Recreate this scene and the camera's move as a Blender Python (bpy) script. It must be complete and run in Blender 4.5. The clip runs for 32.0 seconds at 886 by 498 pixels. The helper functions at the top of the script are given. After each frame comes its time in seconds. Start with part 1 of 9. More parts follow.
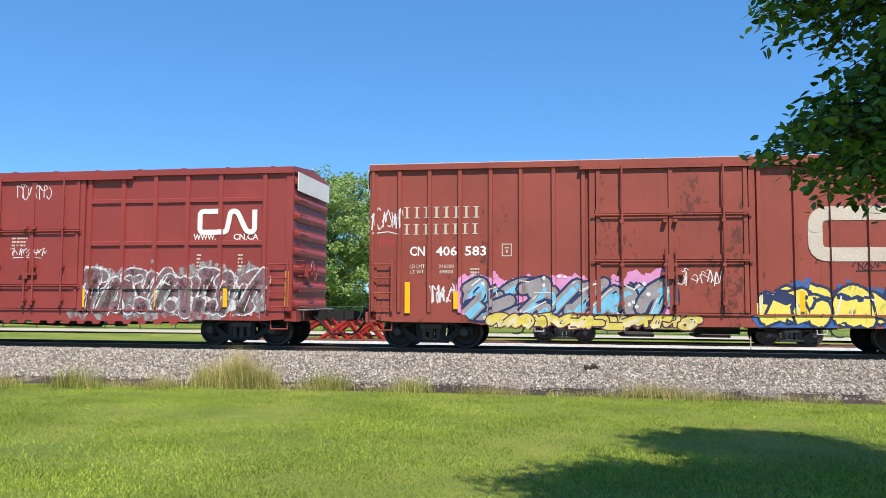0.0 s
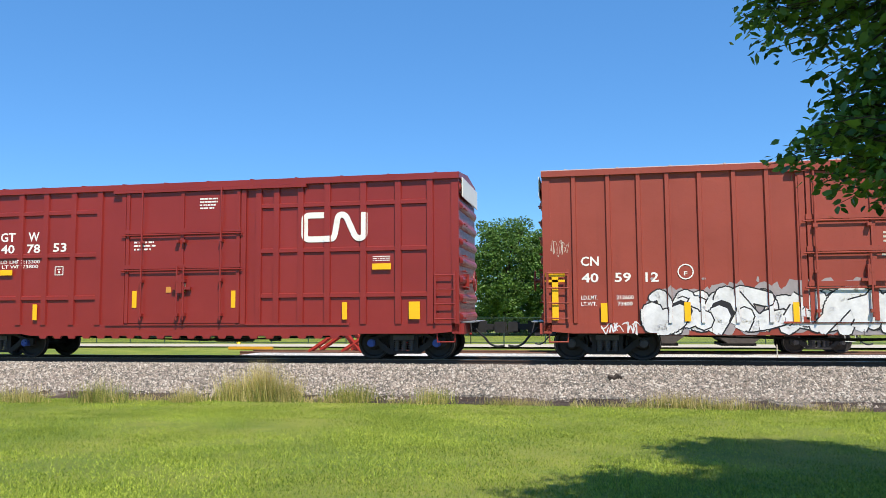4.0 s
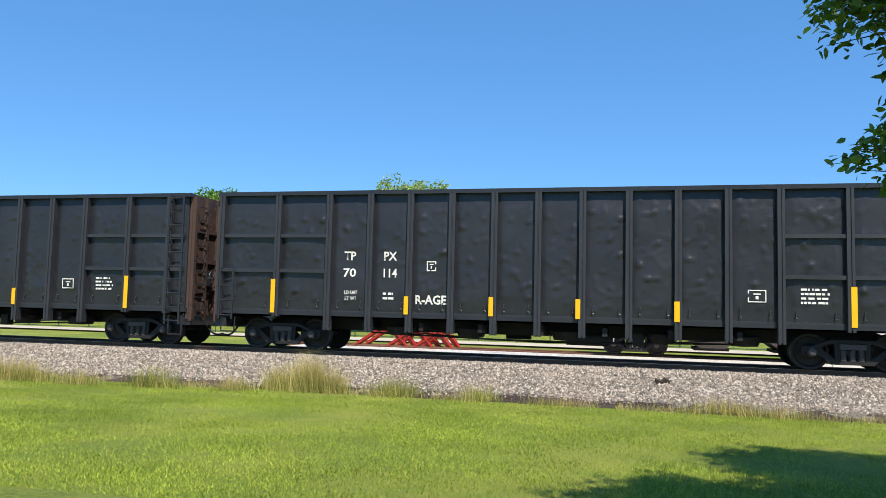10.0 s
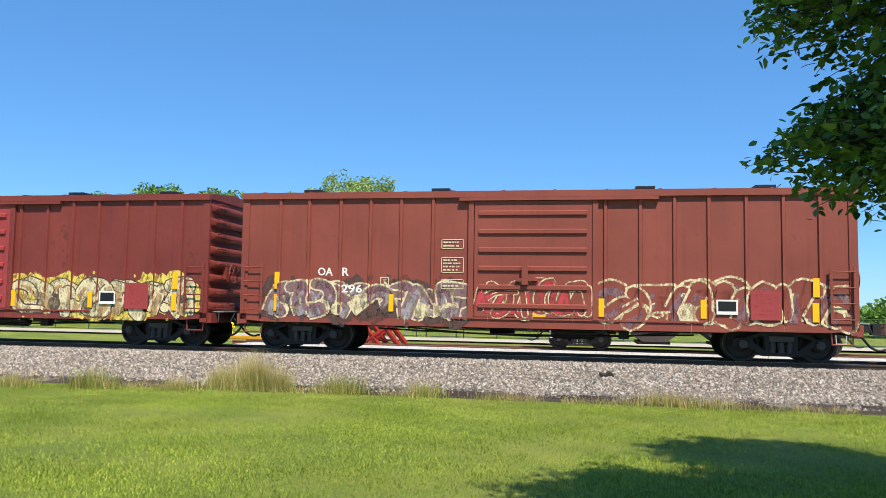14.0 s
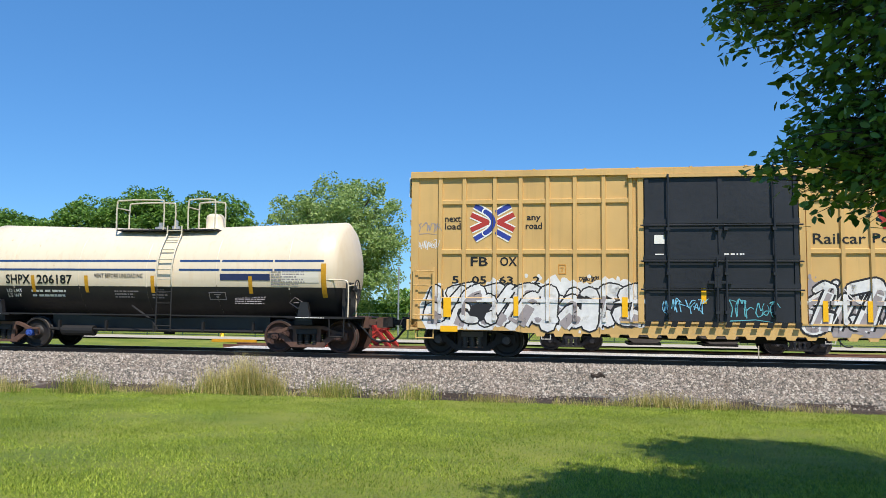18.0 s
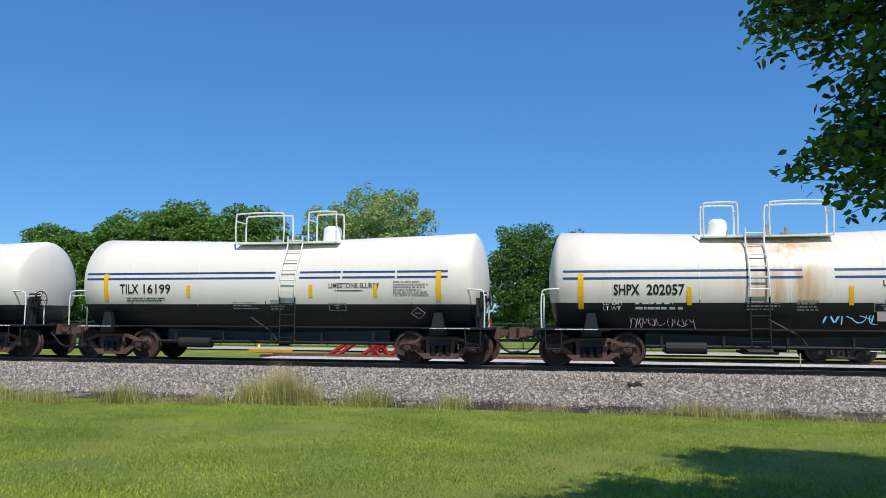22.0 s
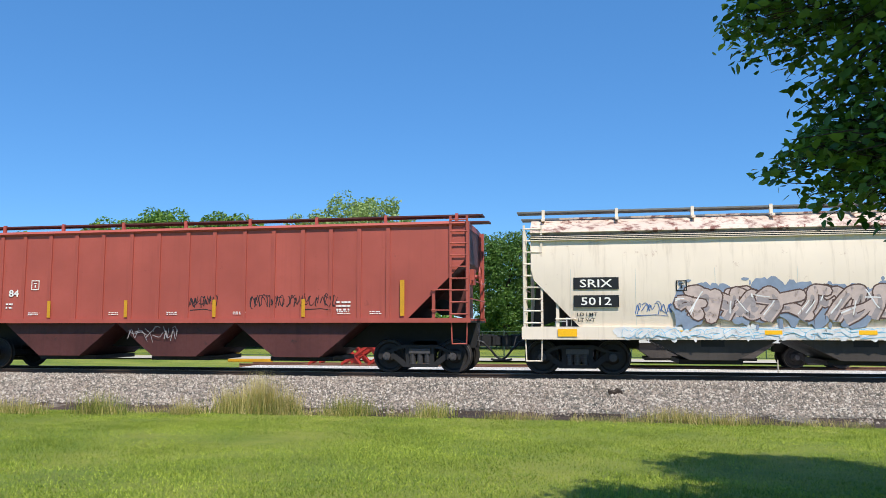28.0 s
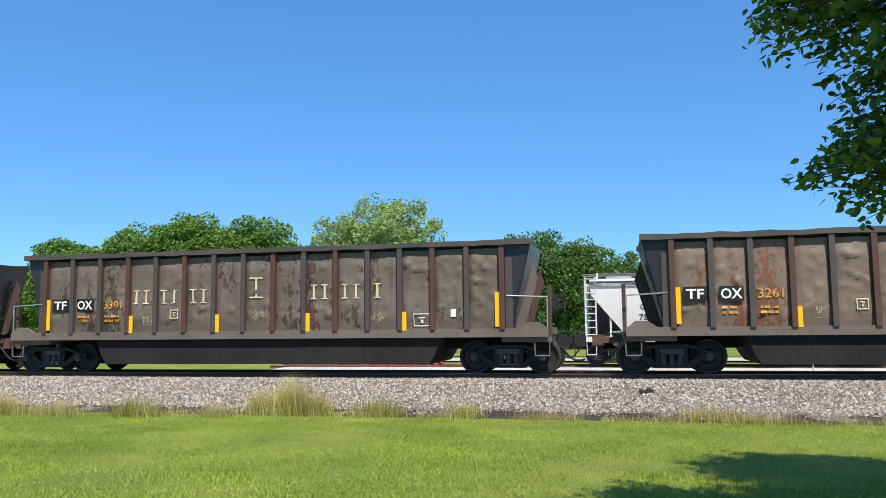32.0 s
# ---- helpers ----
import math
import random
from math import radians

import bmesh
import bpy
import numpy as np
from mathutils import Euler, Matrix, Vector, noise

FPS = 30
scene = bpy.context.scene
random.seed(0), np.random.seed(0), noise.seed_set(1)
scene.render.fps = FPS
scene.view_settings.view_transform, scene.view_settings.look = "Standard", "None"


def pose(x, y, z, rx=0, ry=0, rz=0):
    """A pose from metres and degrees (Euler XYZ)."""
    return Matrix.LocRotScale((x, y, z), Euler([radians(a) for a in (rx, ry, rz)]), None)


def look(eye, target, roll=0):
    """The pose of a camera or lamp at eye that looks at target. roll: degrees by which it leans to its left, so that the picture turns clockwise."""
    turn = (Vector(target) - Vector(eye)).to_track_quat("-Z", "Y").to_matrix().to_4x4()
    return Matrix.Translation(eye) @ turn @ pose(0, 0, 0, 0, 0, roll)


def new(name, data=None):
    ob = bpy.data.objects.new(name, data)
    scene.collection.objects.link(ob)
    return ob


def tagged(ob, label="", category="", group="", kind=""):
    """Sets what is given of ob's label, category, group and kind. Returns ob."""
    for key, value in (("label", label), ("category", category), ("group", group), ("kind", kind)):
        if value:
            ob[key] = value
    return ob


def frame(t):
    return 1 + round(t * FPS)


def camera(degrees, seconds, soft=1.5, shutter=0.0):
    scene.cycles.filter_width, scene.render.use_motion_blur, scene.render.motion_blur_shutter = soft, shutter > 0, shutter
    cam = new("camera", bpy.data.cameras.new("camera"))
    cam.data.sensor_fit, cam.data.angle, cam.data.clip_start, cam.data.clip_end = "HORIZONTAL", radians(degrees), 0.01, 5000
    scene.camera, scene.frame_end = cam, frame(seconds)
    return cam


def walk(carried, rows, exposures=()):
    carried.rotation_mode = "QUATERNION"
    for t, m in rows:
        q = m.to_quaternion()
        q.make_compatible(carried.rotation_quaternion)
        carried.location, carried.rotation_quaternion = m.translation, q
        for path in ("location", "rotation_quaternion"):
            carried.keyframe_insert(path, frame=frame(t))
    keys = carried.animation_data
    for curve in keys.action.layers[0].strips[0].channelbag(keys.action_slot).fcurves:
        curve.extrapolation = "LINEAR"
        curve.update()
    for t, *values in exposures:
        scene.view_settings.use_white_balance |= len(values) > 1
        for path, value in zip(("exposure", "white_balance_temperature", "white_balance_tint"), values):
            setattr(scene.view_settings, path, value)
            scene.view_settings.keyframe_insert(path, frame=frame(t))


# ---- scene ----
# ---- the camera: held by hand at one spot on the lawn, 20 m from the passing train ----
EYE = (0.0, -21.3, 1.31)
TURNS = [
    (0, 8.99, 3.78, -0.28), (0.5, 9.14, 4.30, -0.18), (1, 9.17, 4.68, -0.16), (1.5, 9.57, 4.73, 0.13),
    (2, 9.60, 4.59, 0.05), (2.5, 10.16, 4.61, 0.33), (3, 10.32, 4.38, 0.34), (3.5, 10.33, 4.43, 0.27),
    (4, 10.60, 4.61, 0.38), (4.5, 10.50, 4.30, 0.06), (6.5, 10.22, 4.94, 1.03), (7, 10.57, 4.72, 0.44),
    (7.5, 11.44, 4.52, 0.50), (8, 12.07, 4.21, 0.14), (8.5, 13.42, 4.40, -0.05), (9, 14.57, 4.34, -0.46),
    (9.5, 14.75, 4.24, -0.88), (10, 14.05, 4.35, -1.38), (10.5, 14.56, 4.74, -1.09), (11, 14.28, 4.74, -0.91),
    (11.5, 14.11, 4.74, -0.89), (12, 13.33, 4.36, -0.98), (12.5, 11.97, 3.68, -1.02), (13, 10.52, 3.74, -1.01),
    (13.5, 10.25, 4.02, -0.97), (15.5, 9.60, 4.27, -0.64), (16, 9.60, 4.27, -0.60), (16.5, 9.48, 4.30, -0.68),
    (17, 9.66, 4.47, -0.64), (17.5, 9.48, 4.27, -0.73), (18, 9.48, 4.32, -0.60), (18.5, 9.45, 4.34, -0.54),
    (19, 9.39, 4.45, -0.57), (19.5, 9.59, 4.54, -0.48), (20, 9.70, 4.24, -0.43), (20.5, 10.31, 4.44, -0.25),
    (21, 10.68, 4.58, -0.32), (21.5, 11.35, 4.59, -0.35), (22, 12.03, 4.99, -0.21), (22.5, 12.55, 5.23, -0.14),
    (23, 13.26, 5.71, -0.12), (23.5, 13.54, 5.77, -0.22), (24, 13.12, 5.68, -0.18), (24.5, 13.00, 5.78, 0.05),
    (26.5, 11.45, 5.42, 0.02), (27, 11.21, 5.55, 0.02), (27.5, 10.84, 5.57, 0.03), (28, 10.61, 5.59, 0.06),
    (28.5, 10.40, 5.65, 0.03), (29, 10.55, 5.63, 0.17), (29.5, 10.93, 5.78, 0.33), (30, 11.54, 5.84, 0.38),
    (30.5, 12.13, 5.90, 0.50), (31, 12.20, 5.77, 0.59), (31.5, 12.40, 5.70, 0.70), (32, 12.74, 5.65, 0.61),
]
cam = camera(60.0, 32.0, 0.6)
EXPOSURES = [(0, 0.37, 6700, 10), (4.5, 0.37, 6800, 10), (9, 0.4, 7000, 10), (13.5, 0.37, 6950, 10), (16.5, 0.32, 6700, 10), (19, -0.03, 6600, 10), (22, -0.17, 6270, 12), (24.5, -0.15, 6270, 12), (27, 0.06, 6500, 10), (29, 0.27, 6650, 10), (32, 0.36, 6700, 10)]
walk(cam, [(t, pose(*EYE, 90 + pitch, roll, yaw)) for t, yaw, pitch, roll in TURNS], EXPOSURES)

# how far the train has rolled since the start: seconds, metres
ROLLED = [(0, 0.0), (4.5, 64.26), (8, 114.22), (11, 157.02), (13.5, 192.41), (17, 241.94), (20, 284.32), (24.5, 347.22), (28, 396.2), (32, 452.19)]


def rolled(t):
    return float(np.interp(t, [r[0] for r in ROLLED], [r[1] for r in ROLLED]))


# ---- light: early-summer midday sun behind the camera and to its right, clear sky ----
SUN_ELEVATION, SUN_AZIMUTH = 57.0, 151.0   # degrees; azimuth from +y (the way the camera looks), clockwise seen from above
world = bpy.data.worlds.new("sky")
scene.world = world
world.use_nodes = True
sky = world.node_tree.nodes.new("ShaderNodeTexSky")
sky.sky_type, sky.sun_disc = "NISHITA", False
sky.sun_elevation, sky.sun_rotation = radians(SUN_ELEVATION), radians(SUN_AZIMUTH)
sky.altitude, sky.air_density, sky.dust_density, sky.ozone_density = 0, 1.0, 0.0, 6.0
background = world.node_tree.nodes["Background"]
background.inputs["Strength"].default_value = 0.132
tint = world.node_tree.nodes.new("ShaderNodeMix")          # the deep blue of the clear northern sky
tint.data_type, tint.blend_type = "RGBA", "MULTIPLY"
tint.inputs["Factor"].default_value = 1.0
tint.inputs[7].default_value = (0.60, 0.90, 1.16, 1)
world.node_tree.links.new(sky.outputs["Color"], tint.inputs[6])
even = world.node_tree.nodes.new("ShaderNodeMix")          # dry summer air: little whitening towards the horizon
even.data_type = "RGBA"
even.inputs["Factor"].default_value = 0.4
even.inputs[7].default_value = (0.52, 2.07, 4.8, 1)
world.node_tree.links.new(tint.outputs[2], even.inputs[6])
world.node_tree.links.new(even.outputs[2], background.inputs["Color"])
sun = new("sun", bpy.data.lights.new("sun", "SUN"))
sun.data.energy, sun.data.angle, sun.data.color = 5.0, radians(0.53), (1.0, 0.95, 0.87)
_a, _e = radians(SUN_AZIMUTH), radians(SUN_ELEVATION)
sun.matrix_world = look((60 * math.sin(_a) * math.cos(_e), 60 * math.cos(_a) * math.cos(_e), 60 * math.sin(_e)), (0, 0, 0))
# ---- materials ----
def lin(c):
    """A colour from sRGB 0..255 to linear."""
    return tuple(((v / 255) / 12.92 if v / 255 <= 0.04045 else ((v / 255 + 0.055) / 1.055) ** 2.4) for v in c)


def make(name, rough=0.6, metal=0.0):
    m = bpy.data.materials.new(name)
    m.use_nodes = True
    p = m.node_tree.nodes["Principled BSDF"]
    p.inputs["Roughness"].default_value, p.inputs["Metallic"].default_value = rough, metal
    return m, m.node_tree.nodes, m.node_tree.links, p


def noise_node(nodes, links, vec, scale, detail=4.0, rough=0.6, stretch=None):
    n = nodes.new("ShaderNodeTexNoise")
    n.inputs["Scale"].default_value, n.inputs["Detail"].default_value, n.inputs["Roughness"].default_value = scale, detail, rough
    if stretch:
        mp = nodes.new("ShaderNodeMapping")
        mp.inputs["Scale"].default_value = stretch
        links.new(vec, mp.inputs["Vector"])
        vec = mp.outputs["Vector"]
    links.new(vec, n.inputs["Vector"])
    return n.outputs["Fac"]


def ramp(nodes, links, fac, lo, hi, a=0.0, b=1.0):
    r = nodes.new("ShaderNodeMapRange")
    r.inputs["From Min"].default_value, r.inputs["From Max"].default_value = lo, hi
    r.inputs["To Min"].default_value, r.inputs["To Max"].default_value = a, b
    links.new(fac, r.inputs["Value"])
    return r.outputs["Result"]


def mix(nodes, links, fac, a, b, blend="MIX"):
    n = nodes.new("ShaderNodeMix")
    n.data_type, n.blend_type = "RGBA", blend
    if isinstance(fac, float):
        n.inputs["Factor"].default_value = fac
    else:
        links.new(fac, n.inputs["Factor"])
    for i, v in ((6, a), (7, b)):
        if isinstance(v, tuple):
            n.inputs[i].default_value = (*v[:3], 1)
        else:
            links.new(v, n.inputs[i])
    return n.outputs[2]


def bump(nodes, links, p, height, strength, dist=0.01):
    b = nodes.new("ShaderNodeBump")
    b.inputs["Strength"].default_value, b.inputs["Distance"].default_value = strength, dist
    links.new(height, b.inputs["Height"])
    links.new(b.outputs["Normal"], p.inputs["Normal"])


def paint(name, colour, rough=0.55, fade=0.25, rust=0.15, rust_colour=(92, 52, 34), streak=0.3, dent=0.25, streak_colour=None, flake=0.0, flake_colour=(70, 38, 30)):
    """Weathered paint on steel: faded patches, downward streaks, rust spots and slightly wavy sheet."""
    m, n, l, p = make(name, rough)
    vec = n.new("ShaderNodeTexCoord").outputs["Object"]
    c = lin(colour)
    light = tuple(min(1, v * (1 + 0.9 * fade) + 0.02 * fade) for v in c)
    dark = tuple(v * (1 - 0.75 * fade) for v in c)
    big = noise_node(n, l, vec, 0.55, 3, 0.55)
    col = mix(n, l, ramp(n, l, big, 0.3, 0.7), dark, light)
    fine = noise_node(n, l, vec, 9.0, 6, 0.7)
    col = mix(n, l, ramp(n, l, fine, 0.35, 0.75, 0, 0.35), col, c)
    if streak:
        st = noise_node(n, l, vec, 1.0, 5, 0.65, (7.0, 7.0, 0.28))
        sc = lin(streak_colour) if streak_colour else tuple(v * 0.5 for v in c)
        col = mix(n, l, ramp(n, l, st, 0.52, 0.8, 0, streak), col, sc)
    if rust:
        sp = noise_node(n, l, vec, 3.1, 8, 0.72)
        col = mix(n, l, ramp(n, l, sp, 0.66 - 0.22 * rust, 0.74 - 0.16 * rust, 0, min(1, 0.55 + rust)), col, lin(rust_colour))
    if flake:                      # paint come off in ragged flakes, thick in some stretches and absent in others
        fl = noise_node(n, l, vec, 5.5, 7, 0.7, (1.5, 1, 0.9))
        where = noise_node(n, l, vec, 0.7, 3, 0.6, (1.3, 1, 0.35))
        both = n.new("ShaderNodeMath")
        both.operation = "ADD"
        l.new(fl, both.inputs[0])
        l.new(ramp(n, l, where, 0.4, 0.66, -0.22, 0.16), both.inputs[1])
        k = both.outputs[0]
        col = mix(n, l, ramp(n, l, k, 0.66 - 0.12 * flake, 0.70 - 0.12 * flake, 0, 0.9), col, lin(flake_colour))
        col = mix(n, l, ramp(n, l, k, 0.76 - 0.1 * flake, 0.84 - 0.1 * flake, 0, 0.7), col, lin((134, 78, 46)))
    l.new(col, p.inputs["Base Color"])
    l.new(ramp(n, l, fine, 0.3, 0.8, rough - 0.12, rough + 0.15), p.inputs["Roughness"])
    wav = noise_node(n, l, vec, 1.6, 3, 0.5)
    bump(n, l, p, mix(n, l, 0.25, wav, fine), dent, 0.05)
    return m


def plain(name, colour, rough=0.6, vary=0.18, scale=14.0, metal=0.0, strength=0.2):
    m, n, l, p = make(name, rough, metal)
    vec = n.new("ShaderNodeTexCoord").outputs["Object"]
    c = lin(colour)
    f = noise_node(n, l, vec, scale, 5, 0.65)
    g = noise_node(n, l, vec, scale * 0.11, 3, 0.5)
    col = mix(n, l, ramp(n, l, f, 0.3, 0.7), tuple(v * (1 - vary) for v in c), tuple(min(1, v * (1 + vary)) for v in c))
    col = mix(n, l, ramp(n, l, g, 0.35, 0.7, 0, vary * 1.4), col, tuple(v * 0.55 for v in c))
    l.new(col, p.inputs["Base Color"])
    bump(n, l, p, f, strength, 0.01)
    return m


def sprayed(name, colour, worn=0.12):
    """Spray paint that has partly weathered off, so that the steel under it shows through."""
    m, n, l, p = make(name, 0.6)
    vec = n.new("ShaderNodeTexCoord").outputs["Object"]
    c = lin(colour)
    f, g = noise_node(n, l, vec, 5.0, 5, 0.65), noise_node(n, l, vec, 0.9, 3, 0.5)
    col = mix(n, l, ramp(n, l, f, 0.3, 0.7), tuple(v * 0.82 for v in c), tuple(min(1, v * 1.1) for v in c))
    l.new(mix(n, l, ramp(n, l, g, 0.35, 0.7, 0, 0.25), col, tuple(v * 0.6 for v in c)), p.inputs["Base Color"])
    h, clear = noise_node(n, l, vec, 6.0, 8, 0.75, (1.0, 1, 0.55)), n.new("ShaderNodeBsdfTransparent")
    ms = n.new("ShaderNodeMixShader")
    l.new(ramp(n, l, h, 0.72 - 0.4 * worn, 0.82 - 0.4 * worn, 0, 0.55 + 0.45 * worn), ms.inputs[0])
    l.new(p.outputs[0], ms.inputs[1])
    l.new(clear.outputs[0], ms.inputs[2])
    l.new(ms.outputs[0], n["Material Output"].inputs["Surface"])
    return m


def leafy(name, a, b, through_light=0.35, rough=0.55):
    """Leaves: two greens mixed from leaf to leaf, some light passing through."""
    m, n, l, p = make(name, rough)
    isl = n.new("ShaderNodeNewGeometry").outputs["Random Per Island"]
    vec = n.new("ShaderNodeTexCoord").outputs["Object"]
    big = noise_node(n, l, vec, 0.6, 2, 0.5)
    col = mix(n, l, isl, lin(a), lin(b))
    col = mix(n, l, ramp(n, l, big, 0.35, 0.65, 0, 0.45), col, tuple(v * 0.6 for v in lin(a)))
    l.new(col, p.inputs["Base Color"])
    tr = n.new("ShaderNodeBsdfTranslucent")
    l.new(col, tr.inputs["Color"])
    ms = n.new("ShaderNodeMixShader")
    ms.inputs[0].default_value = through_light
    l.new(p.outputs[0], ms.inputs[1])
    l.new(tr.outputs[0], ms.inputs[2])
    l.new(ms.outputs[0], n["Material Output"].inputs["Surface"])
    return m


def grass_ground():
    """Mown lawn: yellow-green with darker and drier patches; beyond the tracks the same turf."""
    m, n, l, p = make("lawn", 0.85)
    vec = n.new("ShaderNodeTexCoord").outputs["Object"]
    f = noise_node(n, l, vec, 26.0, 8, 0.75)
    g = noise_node(n, l, vec, 0.5, 4, 0.6)
    h = noise_node(n, l, vec, 2.2, 4, 0.6, (0.5, 1.6, 1))
    # greens set dark, so that shade between the blades is in the ground's colour
    col = mix(n, l, ramp(n, l, f, 0.3, 0.72), lin((46, 66, 12)), lin((138, 154, 44)))
    col = mix(n, l, ramp(n, l, g, 0.4, 0.68, 0, 0.4), col, lin((176, 170, 78)))
    col = mix(n, l, ramp(n, l, h, 0.5, 0.75, 0, 0.5), col, lin((92, 126, 32)))
    l.new(col, p.inputs["Base Color"])
    bump(n, l, p, f, 0.9, 0.04)
    return m


def gravel(name, a, b, c, scale=22.0):
    m, n, l, p = make(name, 0.9)
    vec = n.new("ShaderNodeTexCoord").outputs["Object"]
    v = n.new("ShaderNodeTexVoronoi")
    v.inputs["Scale"].default_value = scale
    l.new(vec, v.inputs["Vector"])
    sep = n.new("ShaderNodeSeparateColor")
    l.new(v.outputs["Color"], sep.inputs[0])
    col = mix(n, l, sep.outputs[0], lin(a), lin(b))
    col = mix(n, l, ramp(n, l, sep.outputs[1], 0.7, 1.0, 0, 0.9), col, lin(c))
    # shade in the gaps between stones, put into the colour as near-black cell edges
    col = mix(n, l, ramp(n, l, v.outputs["Distance"], 0.35, 0.75, 0, 0.7), col, (0.02, 0.018, 0.016))
    g = noise_node(n, l, vec, 0.7, 3, 0.5)
    col = mix(n, l, ramp(n, l, g, 0.45, 0.7, 0, 0.35), col, lin((120, 100, 84)))
    l.new(col, p.inputs["Base Color"])
    bump(n, l, p, v.outputs["Distance"], -1.0, 0.03)
    return m


def pebbles():
    """Loose crushed stone, each piece its own grey, pink or white."""
    m, n, l, p = make("ballast_stone", 0.85)
    isl = n.new("ShaderNodeNewGeometry").outputs["Random Per Island"]
    cr = n.new("ShaderNodeValToRGB")
    e = cr.color_ramp.elements
    e[0].color, e[1].color = (*lin((88, 86, 79)), 1), (*lin((200, 190, 176)), 1)
    for pos, col in ((0.25, (126, 116, 106)), (0.5, (172, 160, 146)), (0.72, (144, 128, 113)), (0.86, (200, 190, 176))):
        k = e.new(pos)
        k.color = (*lin(col), 1)
    l.new(isl, cr.inputs["Fac"])
    vec = n.new("ShaderNodeTexCoord").outputs["Object"]
    f = noise_node(n, l, vec, 60.0, 4, 0.6)
    g = noise_node(n, l, vec, 0.8, 3, 0.5)
    col = mix(n, l, ramp(n, l, f, 0.3, 0.7, 0, 0.3), cr.outputs["Color"], lin((90, 84, 80)))
    col = mix(n, l, ramp(n, l, g, 0.42, 0.72, 0, 0.2), col, lin((150, 132, 118)))
    l.new(col, p.inputs["Base Color"])
    bump(n, l, p, f, 0.4, 0.01)
    return m


GRASS, BALLAST, STONES = grass_ground(), gravel("ballast", (68, 66, 61), (148, 142, 132), (118, 104, 92)), pebbles()
SOIL = gravel("bare_soil", (30, 23, 18), (62, 47, 36), (98, 80, 66), 38)
WHITE_GRAVEL = gravel("white_gravel", (212, 206, 196), (242, 238, 230), (180, 170, 160), 30)
BLADES = leafy("grass_blades", (82, 118, 20), (202, 212, 84), 0.25, 0.7)
TUFT_GREEN = leafy("tuft_blades", (82, 104, 30), (188, 186, 92), 0.25, 0.7)
DRY_BLADES = leafy("dry_grass_blades", (168, 156, 80), (232, 212, 150), 0.25, 0.7)
STEEL_RAIL = plain("rail_steel", (88, 70, 58), 0.5, 0.25, 30, 0.4)
RAIL_HEAD = plain("rail_head", (150, 146, 142), 0.3, 0.12, 40, 0.9)
RUSTY_RAIL = plain("rusty_rail", (120, 84, 66), 0.8, 0.25, 20)
TIE_WOOD = plain("tie_wood", (64, 54, 46), 0.9, 0.3, 18)
CONCRETE = plain("concrete", (182, 172, 154), 0.9, 0.1, 3)
RED_STEEL = plain("red_paint", (166, 47, 36), 0.45, 0.12, 6)
YELLOW = plain("reflective_yellow", (250, 186, 20), 0.45, 0.08, 20)
DIM_YELLOW = plain("dulled_yellow", (206, 150, 32), 0.5, 0.15, 20)
WHITE = plain("white_lettering", (236, 232, 224), 0.55, 0.05, 20)
FADED = plain("faded_lettering", (206, 190, 174), 0.6, 0.15, 25)
BLACK = plain("black_paint", (22, 22, 23), 0.5, 0.2, 20)
ORANGE = plain("orange_lettering", (206, 142, 60), 0.6, 0.1, 20)
GOLD = plain("gold_lettering", (226, 196, 60), 0.5, 0.06, 20)
CREAM = plain("cream_lettering", (208, 194, 160), 0.6, 0.15, 30)
IRON = plain("underframe_black", (30, 28, 28), 0.7, 0.3, 9)
IRON_BROWN = plain("rust_brown_casting", (98, 71, 59), 0.8, 0.25, 8)
WHEEL_DARK = plain("wheel_tread_dark", (38, 34, 33), 0.65, 0.3, 12)
WHEEL_RUST = plain("wheel_rust", (72, 50, 43), 0.8, 0.3, 10)
WHEEL_RIM = plain("wheel_rim_worn", (120, 112, 106), 0.4, 0.2, 14, 0.6)
BLUE_CAP = plain("blue_bearing_cap", (60, 90, 170), 0.5, 0.15, 15)
CAP_DARK = plain("bearing_cap_dark", (74, 70, 70), 0.6, 0.2, 15)
GALV = plain("galvanised_steel", (168, 170, 170), 0.45, 0.12, 12, 0.5)
FENCE_GREEN = plain("fence_green", (52, 74, 60), 0.6, 0.1, 10)
BARK = plain("bark", (70, 58, 48), 0.9, 0.35, 7)
BRANCH = plain("twig", (58, 48, 36), 0.85, 0.25, 20)
LEAF_NEAR = leafy("elm_leaf", (50, 88, 28), (118, 156, 62), 0.36, 0.45)
LEAF_DARK = leafy("dark_tree_leaf", (72, 114, 38), (140, 176, 74), 0.34)
LEAF_LIGHT = leafy("willow_leaf", (116, 148, 70), (188, 204, 130), 0.32)
LEAF_MID = leafy("locust_leaf", (66, 104, 40), (116, 150, 66), 0.28)
# ---- building helpers ----
MESHES = {}


def part(name, bm, material, parent=None, label="", smooth=False):
    """One bmesh as one mesh object, under a thing or a part."""
    me = bpy.data.meshes.new(name)
    bm.to_mesh(me)
    bm.free()
    me.materials.append(material)
    if smooth:
        me.polygons.foreach_set("use_smooth", [True] * len(me.polygons))
    ob = new(name, me)
    ob.parent = parent
    return tagged(ob, label)


def shared(name, key, build, material, parent, m=None, label="", smooth=False):
    """An object on a mesh that alike parts share; build() makes its bmesh the first time."""
    if key not in MESHES:
        me = bpy.data.meshes.new(name)
        bm = build()
        bm.to_mesh(me)
        bm.free()
        me.materials.append(material)
        if smooth:
            me.polygons.foreach_set("use_smooth", [True] * len(me.polygons))
        MESHES[key] = me
    ob = new(name, MESHES[key])
    ob.parent = parent
    if m is not None:
        ob.matrix_basis = m
    return tagged(ob, label)


